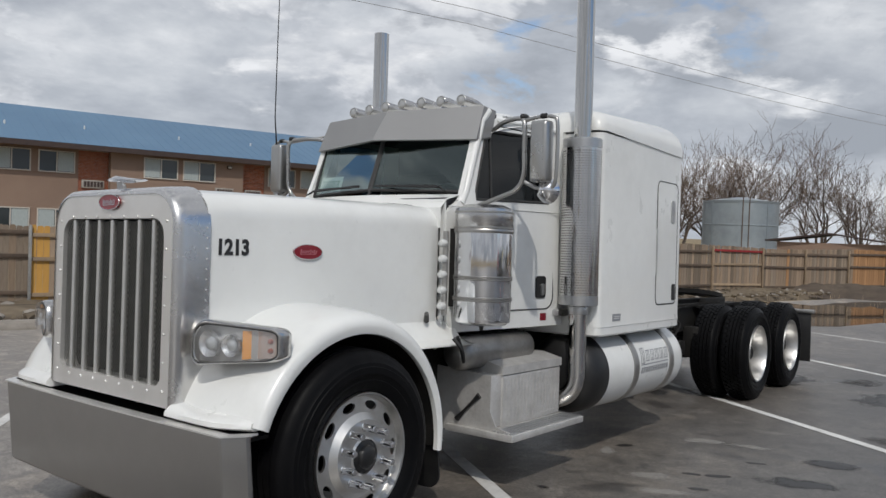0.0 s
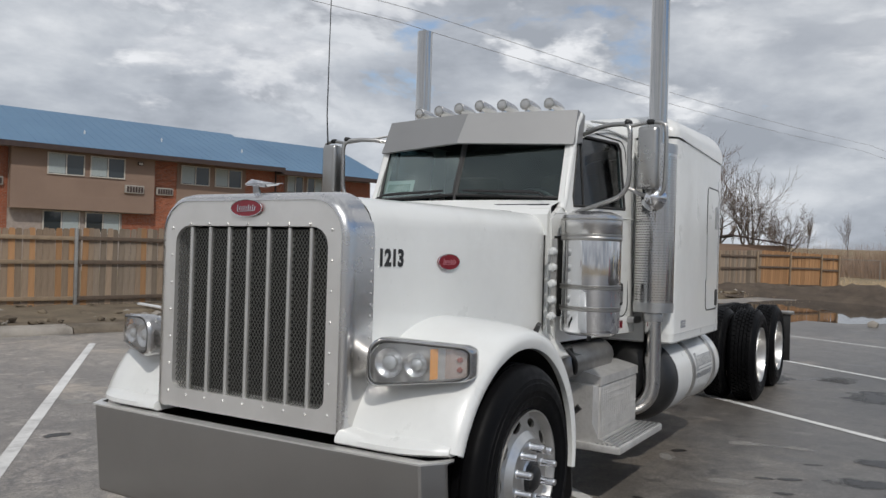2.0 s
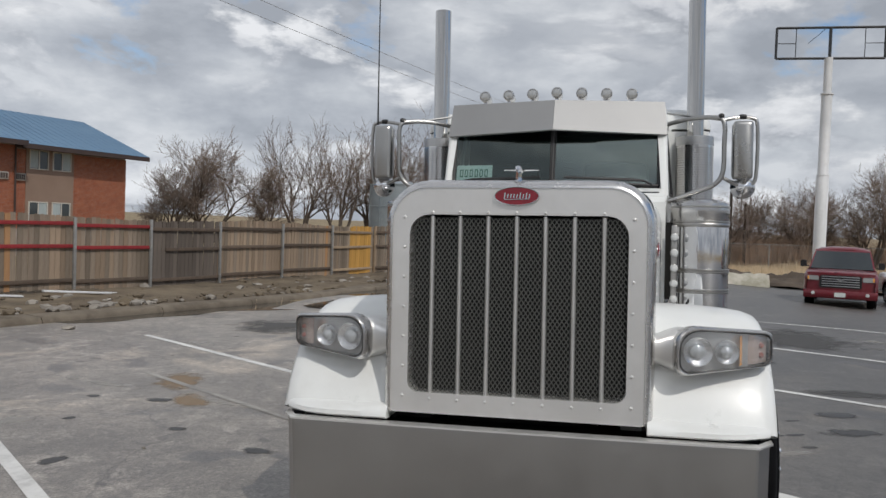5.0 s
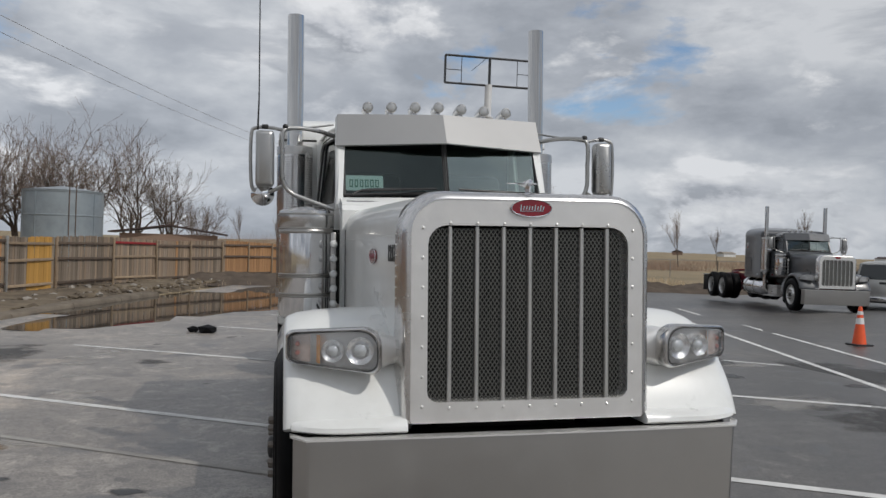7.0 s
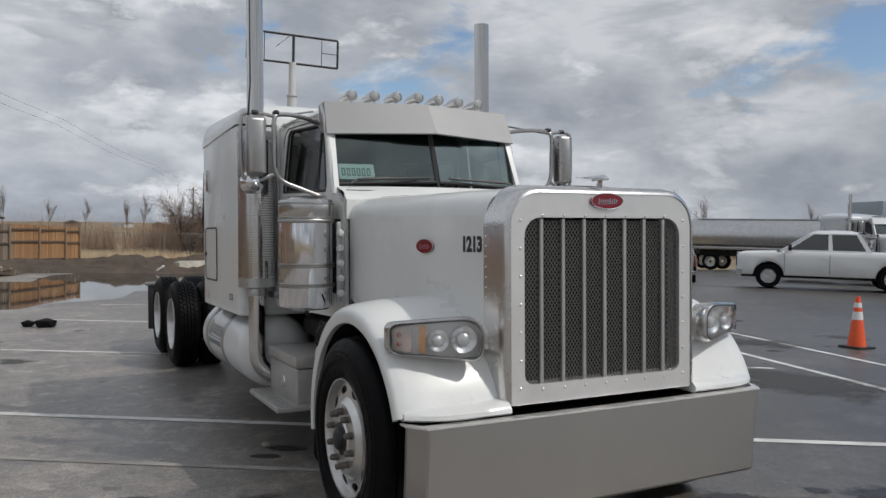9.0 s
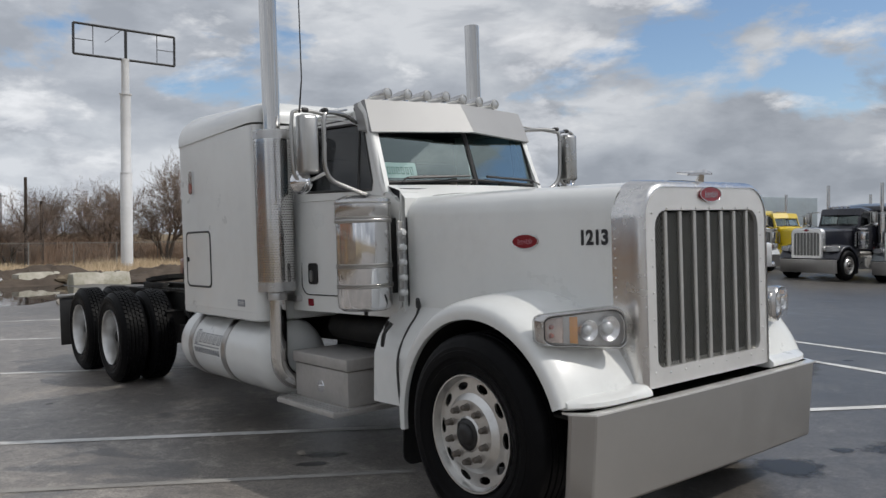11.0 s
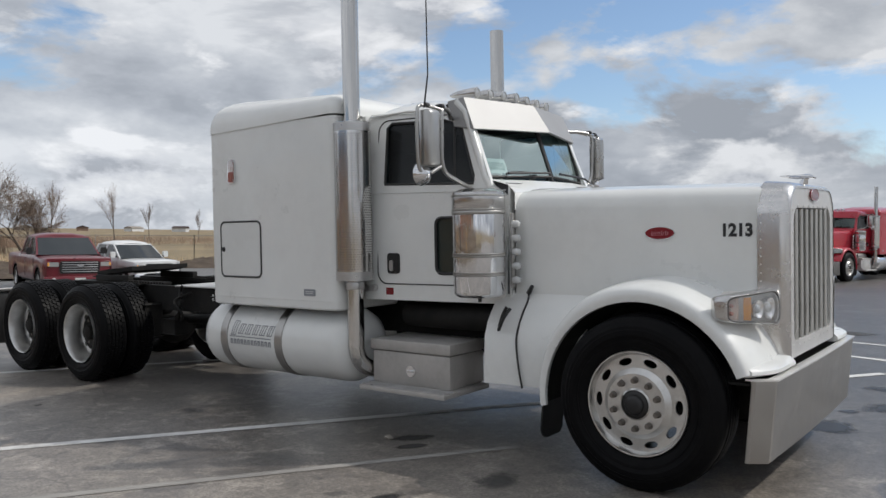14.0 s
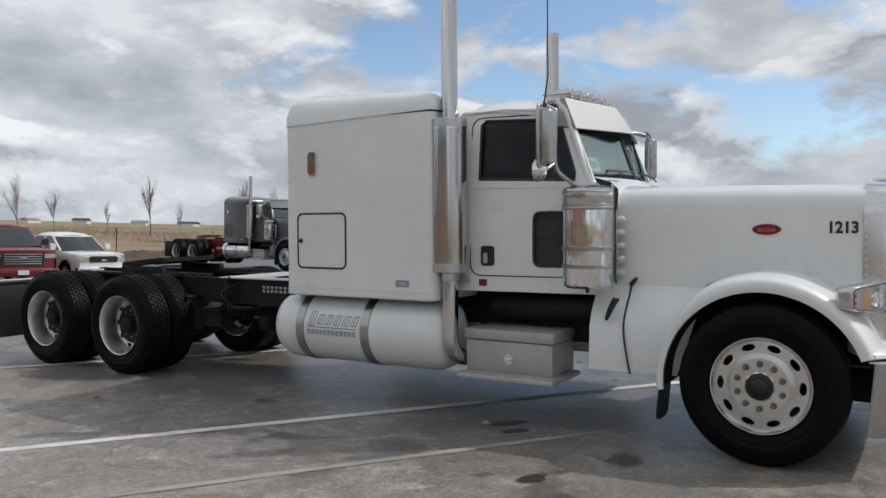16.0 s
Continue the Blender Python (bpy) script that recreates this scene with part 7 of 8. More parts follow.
# ---- bare trees ----
def grow(seed, height, spread, levels, upright, trunk_r, twig=1.0, stems=1, dense=1.0):
    """Vertex and face lists of a bare tree: tapering three- to six-sided limbs."""
    rg = random.Random(seed)
    wood, fine = ([], []), ([], [])

    def limb(store, p, q, r0, r1, n):
        d = (q - p)
        if d.length < 1e-5:
            return
        u, w = frame_at(d)
        V, F = store
        o = len(V)
        for c, r in ((p, r0), (q, r1)):
            for k in range(n):
                a_ = 2 * math.pi * k / n
                V.append(tuple(c + (u * math.cos(a_) + w * math.sin(a_)) * r))
        for k in range(n):
            j = (k + 1) % n
            F.append((o + k, o + j, o + n + j, o + n + k))

    def branch(p, d, length, r, lev):
        n = 3 if lev < levels else 4
        for k in range(n):
            step = length / n
            d2 = (d + Vector((rg.uniform(-1, 1), rg.uniform(-1, 1), rg.uniform(-0.5, 0.8))) * (0.16 if lev == levels else 0.25) + Vector((0, 0, upright * 0.1))).normalized()
            q = p + d2 * step
            r2 = r * 0.80
            limb(wood if lev > 1 else fine, p, q, r, r2, 6 if lev == levels else (4 if lev > 1 else 3))
            p, d, r = q, d2, r2
            if lev > 0 and (k > 0 or lev < levels):
                for _ in range(rg.choice((1, 2, 2, 3) if dense > 0.8 else (1, 1, 2)) if lev > 1 else rg.choice((2, 3) if dense > 0.8 else (1, 2))):
                    a_ = rg.uniform(0, 6.283)
                    u, w = frame_at(d)
                    s = spread * rg.uniform(0.6, 1.2)
                    nd = (d + (u * math.cos(a_) + w * math.sin(a_)) * s + Vector((0, 0, upright * 0.5))).normalized()
                    branch(p, nd, length * rg.uniform(0.5, 0.78), max(r * 0.66, 0.012 * twig), lev - 1)

    for i in range(stems):
        a_ = 2.4 * i + rg.uniform(-0.4, 0.4)
        out = 0.0 if stems == 1 else rg.uniform(0.12, 0.5)
        o = Vector((math.cos(a_), math.sin(a_), 0)) * (0.25 if stems > 1 else 0.0)
        branch(o, Vector((math.cos(a_) * out, math.sin(a_) * out, 1)).normalized(), height * 0.62 * (1.0 if i < 2 else rg.uniform(0.65, 1.0)), trunk_r, levels)
    return wood, fine


def tree_meshes(*args):
    out = []
    for (V, F), m, nm in zip(grow(*args), (BARK, TWIG), ("trunk", "crown")):
        me = bpy.data.meshes.new(nm)
        me.from_pydata(V, [], F)
        me.materials.append(m)
        out.append(me)
    return out


KINDS = {"broad": [tree_meshes(s, 9.0, 0.95, 4, 0.22, 0.30, 1.5, 3) for s in (1, 2)], "tall": [tree_meshes(s, 12.0, 0.80, 4, 0.26, 0.30, 1.9, 4, 0.5) for s in (3, 4, 5)], "slim": [tree_meshes(s, 8.0, 0.45, 3, 0.9, 0.12, 1.6) for s in (6, 7)]}


def plant(kind, i, x, y, h, rot, label, group, z=-0.8):
    base = {"broad": 9.0, "tall": 12.0, "slim": 8.0}[kind]
    mm = KINDS[kind][i % len(KINDS[kind])]
    zs = sorted(v.co.z for v in mm[1].vertices)
    top = zs[int(len(zs) * 0.985)]
    t = thing("bare_tree", label, "tree", Matrix.Translation((x, y, z)) @ Matrix.Rotation(radians(rot), 4, "Z") @ Matrix.Scale(h / top, 4), group)
    link("trunk", mm[0], t)
    link("crown", mm[1], t)


SPREAD = "leafless broad tree with spreading grey-brown limbs"
UPRIGHT = "leafless upright tree with slender grey-brown limbs"
for i, (x, y, h) in enumerate(((-62, -35.5, 8.8), (-60.5, -38.6, 6.6), (-64.5, -31.5, 7.0))):
    plant("broad", i, x, y, h, 40 * i, SPREAD, "trees behind the fence")
for i, (x, y, h) in enumerate(((-70, -30.3, 11.6), (-71, -26.4, 11.0), (-73, -21.4, 10.8), (-77.5, -25.0, 11.4), (-78.5, -20.4, 12.2), (-80, -15.6, 12.0), (-80.5, -12.0, 9.8), (-81, -9.0, 6.6))):
    plant("tall", i, x, y, h, 67 * i, UPRIGHT, "trees behind the fence")
for i, (x, y, h) in enumerate(((-67.8, 21.3, 8.4), (-66.0, 26.2, 5.6), (-69, 16.2, 6.2), (-70, 12.0, 6.0), (-66, 8.6, 5.2), (-72, 18.5, 6.6))):
    plant("broad", i + 1, x, y, h, 110 * i + 20, SPREAD, "trees by the field")
rg = random.Random(21)
for i in range(26):
    a_ = radians(126 + i * 2.9 + rg.uniform(-0.8, 0.8)) if i < 18 else radians(176 + (i - 18) * 2.4)
    d = rg.uniform(118, 160)
    plant("slim", i, d * math.cos(a_), d * math.sin(a_), rg.uniform(5.0, 8.5), rg.uniform(0, 360), UPRIGHT, "far trees", far_rise(d * math.cos(a_), d * math.sin(a_)) - 0.2)


# brush thickets and tall dry grass, far too many to count
def brush(name, label, n, spots, hmin, hmax, m, seed, wid):
    rg = random.Random(seed)
    V, F = [], []
    for _ in range(n):
        x0, x1, y0, y1 = rg.choice(spots)
        x, y = rg.uniform(x0, x1), rg.uniform(y0, y1)
        h = rg.uniform(hmin, hmax) * (0.75 + 0.5 * noise.noise(Vector((x * 0.25, y * 0.25, 3.0))))
        a_, b_ = rg.uniform(0, 6.283), rg.uniform(0.05, 0.45) * h
        w = Vector((math.cos(a_), math.sin(a_), 0)) * wid
        p = Vector((x, y, field_z(x, y) + far_rise(x, y) - 0.05))
        q = p + Vector((b_ * math.cos(a_ + 1.3), b_ * math.sin(a_ + 1.3), h))
        o = len(V)
        V += [tuple(p - w), tuple(p + w), tuple(q)]
        F.append((o, o + 1, o + 2))
    me = bpy.data.meshes.new(name)
    me.from_pydata(V, [], F)
    me.materials.append(m)
    tagged(new(name, me), label, "bush" if "brush" in name else "grass", "", "stuff")


brush("brush_thicket", "reddish leafless brush along the field", 26000, [(-78, -68, 4, 26), (-74, -66, 6, 16), (-74, -66, 6, 16), (-90, -80, -12, 4)], 1.4, 4.3, BRUSH, 8, 0.016)
brush("far_brush", "low brown brush across the far plain", 26000, [(-170, -110, 30, 110), (-120, -100, 20, 60), (-150, -100, -30, 30), (-90, -60, 60, 120)], 0.5, 1.7, BRUSH, 12, 0.03)
brush("tall_grass", "tall pale dry grass beside the field fence", 14000, [(-63, -40, -3, 16), (-60, -42, 10, 26), (-66, -52, 0, 20)], 0.35, 1.0, TALLGRASS, 9, 0.02)
brush("verge_weeds", "thin dry weeds on the dirt verge", 1200, [(-14, 0, -17.5, -11.5), (-24, -12, -12.5, -7), (-34, -22, -7.5, -1)], 0.06, 0.34, TALLGRASS, 10, 0.006)

# mounds and concrete blocks at the end of the lot
md = bmesh.new()
rg = random.Random(31)
n1, n2 = 220, 34
rows = []
for i in range(n1 + 1):
    row = []
    for j in range(n2 + 1):
        y = -5 + 34 * i / n1
        x = -30.6 - 6.5 * j / n2 + 0.7 * math.sin(y * 0.7)
        h = math.sin(math.pi * j / n2) * (0.45 + 0.5 * noise.noise(Vector((x * 0.35, y * 0.35, 0)))) + 0.1 * noise.noise(Vector((x, y, 2.0))) + math.sin(math.pi * j / n2) * (0.16 * noise.noise(Vector((x * 2.2, y * 2.2, 5.0))) + 0.10 * noise.noise(Vector((x * 5.5, y * 5.5, 9.0))))
        row.append(md.verts.new((x, y, -0.40 + max(0.0, h))))
    rows.append(row)
for i in range(n1):
    for j in range(n2):
        md.faces.new((rows[i][j], rows[i + 1][j], rows[i + 1][j + 1], rows[i][j + 1]))
part("dirt_berm", md, SOIL, None, "low dark dirt berm at the end of the lot", kind="structure", category="ground")
for x, y, L, yw in ((-32.0, 3.4, 2.1, 122), (-30.6, 5.4, 2.5, 108)):
    rgb, rings = random.Random(int(L * 100)), []
    for k in range(15):
        u = -L / 2 + L * k / 14
        chip = max(0.0, rgb.uniform(-0.16, 0.13))
        end = 0.05 if k in (0, 14) else 0.0
        rings.append([(u, -0.30 + end, 0.0), (u, -0.285 + end + rgb.uniform(-0.012, 0.02), 0.18), (u, -0.16 + 0.5 * chip, 0.56 - chip - end), (u, 0.16 - 0.3 * chip, 0.56 - 0.6 * chip - end), (u, 0.285 - end, 0.18), (u, 0.30 - end, 0.0)])
    c = part("concrete_block", loft(rings), BLOCKCONC, None, "pale chipped concrete barrier block beside the puddle", category="block", group="concrete blocks", angle=25)
    c.matrix_basis = pose(x, y, -0.42, 0, 0, yw)


part("broken_slab", box(-0.24, 0.24, -0.12, 0.12, -0.04, 0.04, 0.01), SIGNWHITE, None, "broken pale slab leaning on the dirt berm", category="rubble").matrix_basis = pose(-30.9, 1.75, -0.18, 0, -38, 72)
bm = bmesh.new()
for k in range(26):
    rock_mesh(bm, Vector((-31.4 + rg.uniform(-0.5, 0.5), 4.4 + rg.uniform(-0.3, 0.4), -0.3 + rg.uniform(0, 0.35))), rg.uniform(0.12, 0.28), rg)
part("rubble_heap", bm, DIRT, None, "brown heap of clods between two concrete blocks", category="rubble")

# chain-link fence round the field
def chain_link(x0, y0, x1, y1):
    f = thing("chain_link_fence", "galvanised chain-link fence along the dry field", "fence", None, "field fence")
    a_, b_ = Vector((x0, y0, field_z(x0, y0) - 0.1)), Vector((x1, y1, field_z(x1, y1) - 0.1))
    d = (b_ - a_)
    L = d.length
    d.normalize()
    n = int(L / 3.0)
    for k in range(n + 1):
        p = a_ + d * (L * k / n)
        part("post", tube([p, p + Vector((0, 0, 1.95))], 0.035, 6), POST, f)
    part("top_rail", tube([a_ + Vector((0, 0, 1.9)), b_ + Vector((0, 0, 1.9))], 0.024, 6), POST, f)
    V, F = [], []
    step = 0.22
    m_ = int(L / step)
    for k in range(m_):
        for s in (-1, 1):
            p = a_ + d * (k * step)
            q = p + d * (s * 1.8)
            if not -0.1 < (q - a_).dot(d) < L:
                continue
            o = len(V)
            for c, z in ((p, 0.05), (q, 1.85)):
                V += [tuple(c + Vector((0, 0, z)) - d * 0.006), tuple(c + Vector((0, 0, z)) + d * 0.006)]
            F.append((o, o + 1, o + 3, o + 2))
    me = bpy.data.meshes.new("wire_mesh")
    me.from_pydata(V, [], F)
    me.materials.append(POST)
    tagged(link("wire_mesh", me, f), kind="stuff")


chain_link(-64, -6, -60.5, 18)
chain_link(-60.5, 18, -47, 29)
chain_link(-47, 29, -22, 62)

# distant houses on the swell
rg = random.Random(77)
for i in range(16):
    a_ = radians(133 + i * 3.1 + rg.uniform(-1, 1))
    d = rg.uniform(520, 700)
    x, y = d * math.cos(a_), d * math.sin(a_)
    h = thing("distant_house", "small pale house far off on the plain", "house", pose(x, y, far_rise(x, y) - 0.5, 0, 0, rg.uniform(0, 180)), "distant houses")
    L = rg.uniform(4, 9)
    part("wall", box(-L, L, -4, 4, 0, 2.6), rg.choice((SIGNWHITE, TANWALL, CONCRETE)), h)
    part("roof", loft([[(x_, -4.6, 2.6), (x_, 0, 4.2), (x_, 4.6, 2.6)] for x_ in (-L - 0.5, L + 0.5)]), rg.choice((FASCIA, RAIL, CONCRETE)), h)
# traffic cone
def traffic_cone(x, y):
    cone = thing("traffic_cone", "orange traffic cone with white reflective collars", "cone", pose(x, y, ground_z(x, y)), "traffic cones")
    part("base", box(-0.18, 0.18, -0.18, 0.18, 0, 0.035, 0.012), BLACK, cone)
    part("body", lathe([(0.135, 0.03), (0.125, 0.06), (0.035, 0.74), (0.028, 0.76), (0.0, 0.76)], (0, 0, 0), "z", 24), CONE, cone)
    for z0, z1 in ((0.42, 0.54), (0.60, 0.67)):
        part("collar", lathe([(0.125 - (z - 0.06) * 0.1324 + 0.002, z) for z in (z0, z1)], (0, 0, 0), "z", 24), CONEWHITE, cone)


for x, y in ((-9.4, 9.95), (-3.83, 8.15)):
    traffic_cone(x, y)


# ---- parked vehicles ----
CARGLASS = mat("dark_car_glass", (0.02, 0.025, 0.028), 0.05, 0.0, spec=0.8)
REDPAINT = paint("dark_red_car_paint", (0.135, 0.004, 0.012), 0.1)
CARWHITE = paint("white_car_paint", (0.72, 0.73, 0.73), 0.1)
SILVER = mat("silver_car_paint", (0.48, 0.48, 0.47), 0.35, 0.5, coat=0.4)


def skin(rows, bm=None):
    """A sheet through rows of points."""
    return loft(rows, False, False, bm)


def pickup(name, label, m, PAINT, L=5.8, W=2.0, H=1.9, camper=False, bumper=None, modern=True):
    """A pickup with its front at +x, origin on the ground below the middle."""
    P = thing(name, label, "pickup truck", m, "parked pickups")
    w, fx, rx = W / 2, L / 2, -L / 2
    h0, belt = 0.20 * H + 0.04, 0.63 * H
    hood = belt - 0.02
    wr = 0.205 * H
    ax = (fx - 0.17 * L, rx + 0.21 * L)
    # body sides with arched cut-outs: one section every few centimetres
    def arch(x):
        z = h0
        for a_ in ax:
            d = abs(x - a_) / (wr + 0.075)
            if d < 1:
                z = max(z, wr + (wr + 0.075) * math.sqrt(1 - d * d))
        return z
    xs = sorted([rx, rx + 0.03, fx - 0.30, fx - 0.16, fx - 0.06, fx - 0.015] + [a_ + (wr + 0.075) * math.cos(math.pi * k / 12) for a_ in ax for k in range(13)] + [rx + L * 0.45, rx + L * 0.55])
    def top_z(x):
        f = (x - (fx - 0.24 * L)) / (0.24 * L)
        return belt if f < 0 else hood - 0.05 * f - (0.10 if modern else 0.06) * max(0.0, (f - 0.8) / 0.2) ** 2
    rings = []
    for x in xs:
        f = max(0.0, (x - (fx - 0.45)) / 0.45)
        k = 1.0 - 0.10 * f ** 2.5 - (0.02 if x < rx + 0.02 else 0.0)
        t, b = top_z(x), arch(x)
        side = [(0.955, b), (0.99, b + 0.06), (1.0, b + 0.5 * (t - 0.16 - b)), (1.0, t - 0.18), (0.985, t - 0.08), (0.95, t - 0.02), (0.88, t + 0.005), (0.5, t + 0.03)]
        rings.append([(x, w * k * y, z) for y, z in side] + [(x, -w * k * y, z) for y, z in reversed(side)])
    part("body", loft(rings, False), PAINT, P)
    part("underbody", box(rx + 0.15, fx - 0.15, -w * 0.86, w * 0.86, h0 - 0.08, h0 + 0.35), CHASSIS, P)
    nose = [[(fx - 0.015 + 0.03 * (1 - (y / w) ** 2) - 0.05 * abs(y / w) ** 4, y * 0.90, z) for y in (-w, -w * 0.7, -w * 0.35, 0, w * 0.35, w * 0.7, w)] for z in (h0, h0 + 0.15, hood - 0.3, hood - 0.16, hood - 0.06)]
    part("nose", skin(nose), PAINT, P)
    part("tailgate", box(rx - 0.015, rx + 0.03, -w * 0.86, w * 0.86, h0 + 0.12, belt - 0.01, 0.02), PAINT, P)
    # cab: pillars and roof as one shell, glass set in
    c1 = fx - 0.235 * L
    c0 = rx + 0.08 if camper else c1 - 0.46 * L
    rf, rr = c1 - 0.17 * L, c0 + (0.10 if camper else 0.07 * L)
    top = H
    roofb = bmesh.new()
    rows = []
    for x, z, k in ((rr - 0.06, top - 0.13, 0.99), (rr - 0.02, top - 0.06, 0.99), (rr + 0.15, top - 0.01, 1.0), ((rr + rf) / 2, top, 1.0), (rf - 0.12, top - 0.015, 1.0), (rf + 0.04, top - 0.06, 0.985), (rf + 0.09, top - 0.10, 0.98)):
        rows.append([(x, w * 0.79 * k * y, z - 0.10 * abs(y) ** 5 - 0.02 * y * y) for y in (-1, -0.94, -0.8, -0.4, 0, 0.4, 0.8, 0.94, 1)])
    skin(rows, roofb)
    part("roof", roofb, PAINT, P)
    bl, tl = w * 0.93, w * 0.785
    zb, zt = belt - 0.03, top - 0.12
    side = [(c0, zb), (c1, zb), (rf + 0.06, zt), (rr - 0.05, zt)]
    n_win = 3 if camper else 2
    split = [c0 + (c1 - c0) * f for f in ((0.33, 0.60) if camper else (0.46,))]
    edges = [c0 + 0.14] + split + [c1 - 0.05]
    holes = []
    for k in range(n_win):
        a_, b_ = edges[k] + 0.05, edges[k + 1] - 0.05
        slope_b = (rf + 0.06 - c1) if k == n_win - 1 else 0.0
        slope_a = (rr - 0.05 - c0) * 0.8 if k == 0 else 0.0
        holes.append([(a_, belt + 0.05), (b_ + slope_b * 0.10 - 0.03, belt + 0.05), (b_ + slope_b * 0.93, zt - 0.03), (a_ + slope_a, zt - 0.03)])
    for s in (-1, 1):
        def at(u, v, d):
            t = (v - zb) / (zt - zb)
            return (u, s * (bl + (tl - bl) * t + d), v)
        part("cab_side", plate(side, holes, -0.03, at), PAINT, P)
        for h in holes:
            part("side_window", plate(h, [], -0.004, lambda u, v, d: at(u, v, d - 0.012)), CARGLASS, P)
        part("mirror", loft([[(c1 - 0.30 + dx, s * (w + 0.02 + y), belt + z) for y, z in rrect(-0.02, 0.16, 0.03, 0.24, 0.05, 3)] for dx in (0.0, 0.06, 0.10)]), BLACK if modern else PAINT, P)
        part("mirror_foot", box(c1 - 0.26, c1 - 0.20, min(s * w * 0.92, s * (w + 0.03)), max(s * w * 0.92, s * (w + 0.03)), belt + 0.04, belt + 0.08), BLACK, P)
        for xx in [split[0], c1 - 0.10]:
            part("door_seam", tube([(xx, s * (w + 0.001), belt - 0.10), (xx, s * (w + 0.001), h0 + 0.10)], 0.007, 4), SEAM, P)
        part("door_handle", box(split[0] + 0.06, split[0] + 0.22, s * w - 0.012, s * w + 0.018, belt - 0.24, belt - 0.20, 0.006), CHROME if not modern else PAINT, P)
        hl = part("headlight", loft([[(fx + dx - 0.10 * max(0.0, (y - 0.55)) ** 1.0, s * w * y, z) for y, z in rrect(0.58, 0.885, hood - 0.29, hood - 0.16, [0.03, 0.03, 0.02, 0.02], 2)] for dx in (-0.10, 0.0, 0.012)]), ROUNDLENS, P)
        part("indicator", box(fx - 0.10, fx - 0.015, s * w * 0.86 - 0.03, s * w * 0.86 + 0.03, hood - 0.28, hood - 0.17, 0.01), AMBER, hl)
        part("fog_lamp", lathe([(0.0, fx + 0.075), (0.05, fx + 0.072), (0.055, fx + 0.05)], (0, s * w * 0.72, h0 + 0.08), "x", 12), CLEARLENS, P)
        part("tail_light", box(rx - 0.012, rx + 0.06, s * w * 0.92 - 0.06, s * w * 0.92 + 0.05, belt - 0.46, belt - 0.06, 0.02), REDLENS, P)
        for x in ax:
            q = 1 if s > 0 else -1
            t = part("wheel", lathe([(wr * 0.6, -0.12), (wr * 0.84, -0.13), (wr * 0.96, -0.10), (wr, -0.05), (wr, 0.05), (wr * 0.96, 0.10), (wr * 0.84, 0.13), (wr * 0.6, 0.12)], (0, 0, 0), "y", 28), RUBBER, P)
            t.matrix_basis = pose(x, s * (w - 0.15), wr)
            rim = lathe([(wr * 0.62, 0.12 * q), (wr * 0.57, 0.105 * q), (wr * 0.50, 0.05 * q), (0.0, 0.045 * q)], (0, 0, 0), "y", 24)
            for k in range(6):
                sp = box(0.04, wr * 0.56, min(0.06 * q, 0.10 * q), max(0.06 * q, 0.10 * q), -0.022, 0.022, 0.006)
                bmesh.ops.rotate(sp, verts=sp.verts, cent=(0, 0, 0), matrix=Matrix.Rotation(k * math.pi / 3, 3, "Y"))
                join(rim, sp)
            part("rim", rim, ALU, t)
            lin = [[(x + (wr + 0.07) * math.cos(a_), s * y, wr + (wr + 0.07) * math.sin(a_)) for y in (w * 0.985, w * 0.5)] for a_ in (math.pi * k / 12 for k in range(13))]
            part("wheel_arch_liner", skin(lin), CHASSIS, P)
    for nm, a_, b_, at in (("windshield", 0.95, 0.90, lambda u, v, d: (c1 + (rf + 0.06 - c1) * v + 0.10 * (1 - u * u) * (1 - 0.4 * v) + d, u * (bl + (tl - bl) * v), zb + (zt - zb) * v)), ("rear_window", 0.90, 0.86, lambda u, v, d: (c0 + (rr - 0.05 - c0) * v - d, u * (bl + (tl - bl) * v), zb + (zt - zb) * v))):
        us = [-1 + k / 4 for k in range(9)]
        frame_ = [[at(u, v, 0.0) for u in us] for v in (0.0, 0.25, 0.5, 0.75, 1.0)]
        part(nm + "_frame", skin(frame_), PAINT, P)
        pane_ = [[at(u * a_, 0.06 + 0.88 * v, 0.008) for u in us] for v in (0.0, 0.25, 0.5, 0.75, 1.0)]
        part(nm, skin(pane_), CARGLASS, P)
    part("cowl", skin([[(c1 - 0.05, y, zb + 0.03), (c1 + 0.12, y, zb + 0.045)] for y in (-bl, -bl * 0.5, 0, bl * 0.5, bl)]), BLACK, P)
    gl = part("grille", loft([[(fx + dx, y, z) for y, z in rrect(-w * 0.56, w * 0.56, hood - (0.50 if modern else 0.32), hood - 0.13, 0.06, 3)] for dx in (-0.05, 0.028)]), BLACK, P)
    for k in range(5 if modern else 3):
        z = hood - (0.46 if modern else 0.29) + 0.07 * k
        part("bar", box(fx + 0.028, fx + 0.042, -w * 0.50, w * 0.50, z, z + 0.022, 0.004), ALU if modern else BLACK, gl)
    part("badge", plate([(0.10 * math.cos(a_), 0.035 * math.sin(a_)) for a_ in (2 * math.pi * k / 16 for k in range(16))], [], 0.01, lambda u, v, d: (fx + 0.04 + d, u, hood - 0.26 + v)), CHROME, gl)
    bp = part("front_bumper", loft([[(fx - 0.16 + 0.24 * (1 - 0.25 * abs(y / w) ** 3) * kx, y * 0.985, z) for kx, z in ((0.0, h0 - 0.06), (0.85, h0 - 0.06), (1.0, h0), (1.0, h0 + 0.12), (0.9, h0 + 0.17), (0.0, h0 + 0.17))] for y in (-w, -w * 0.8, -w * 0.4, 0, w * 0.4, w * 0.8, w)]), bumper or CHROME, P)
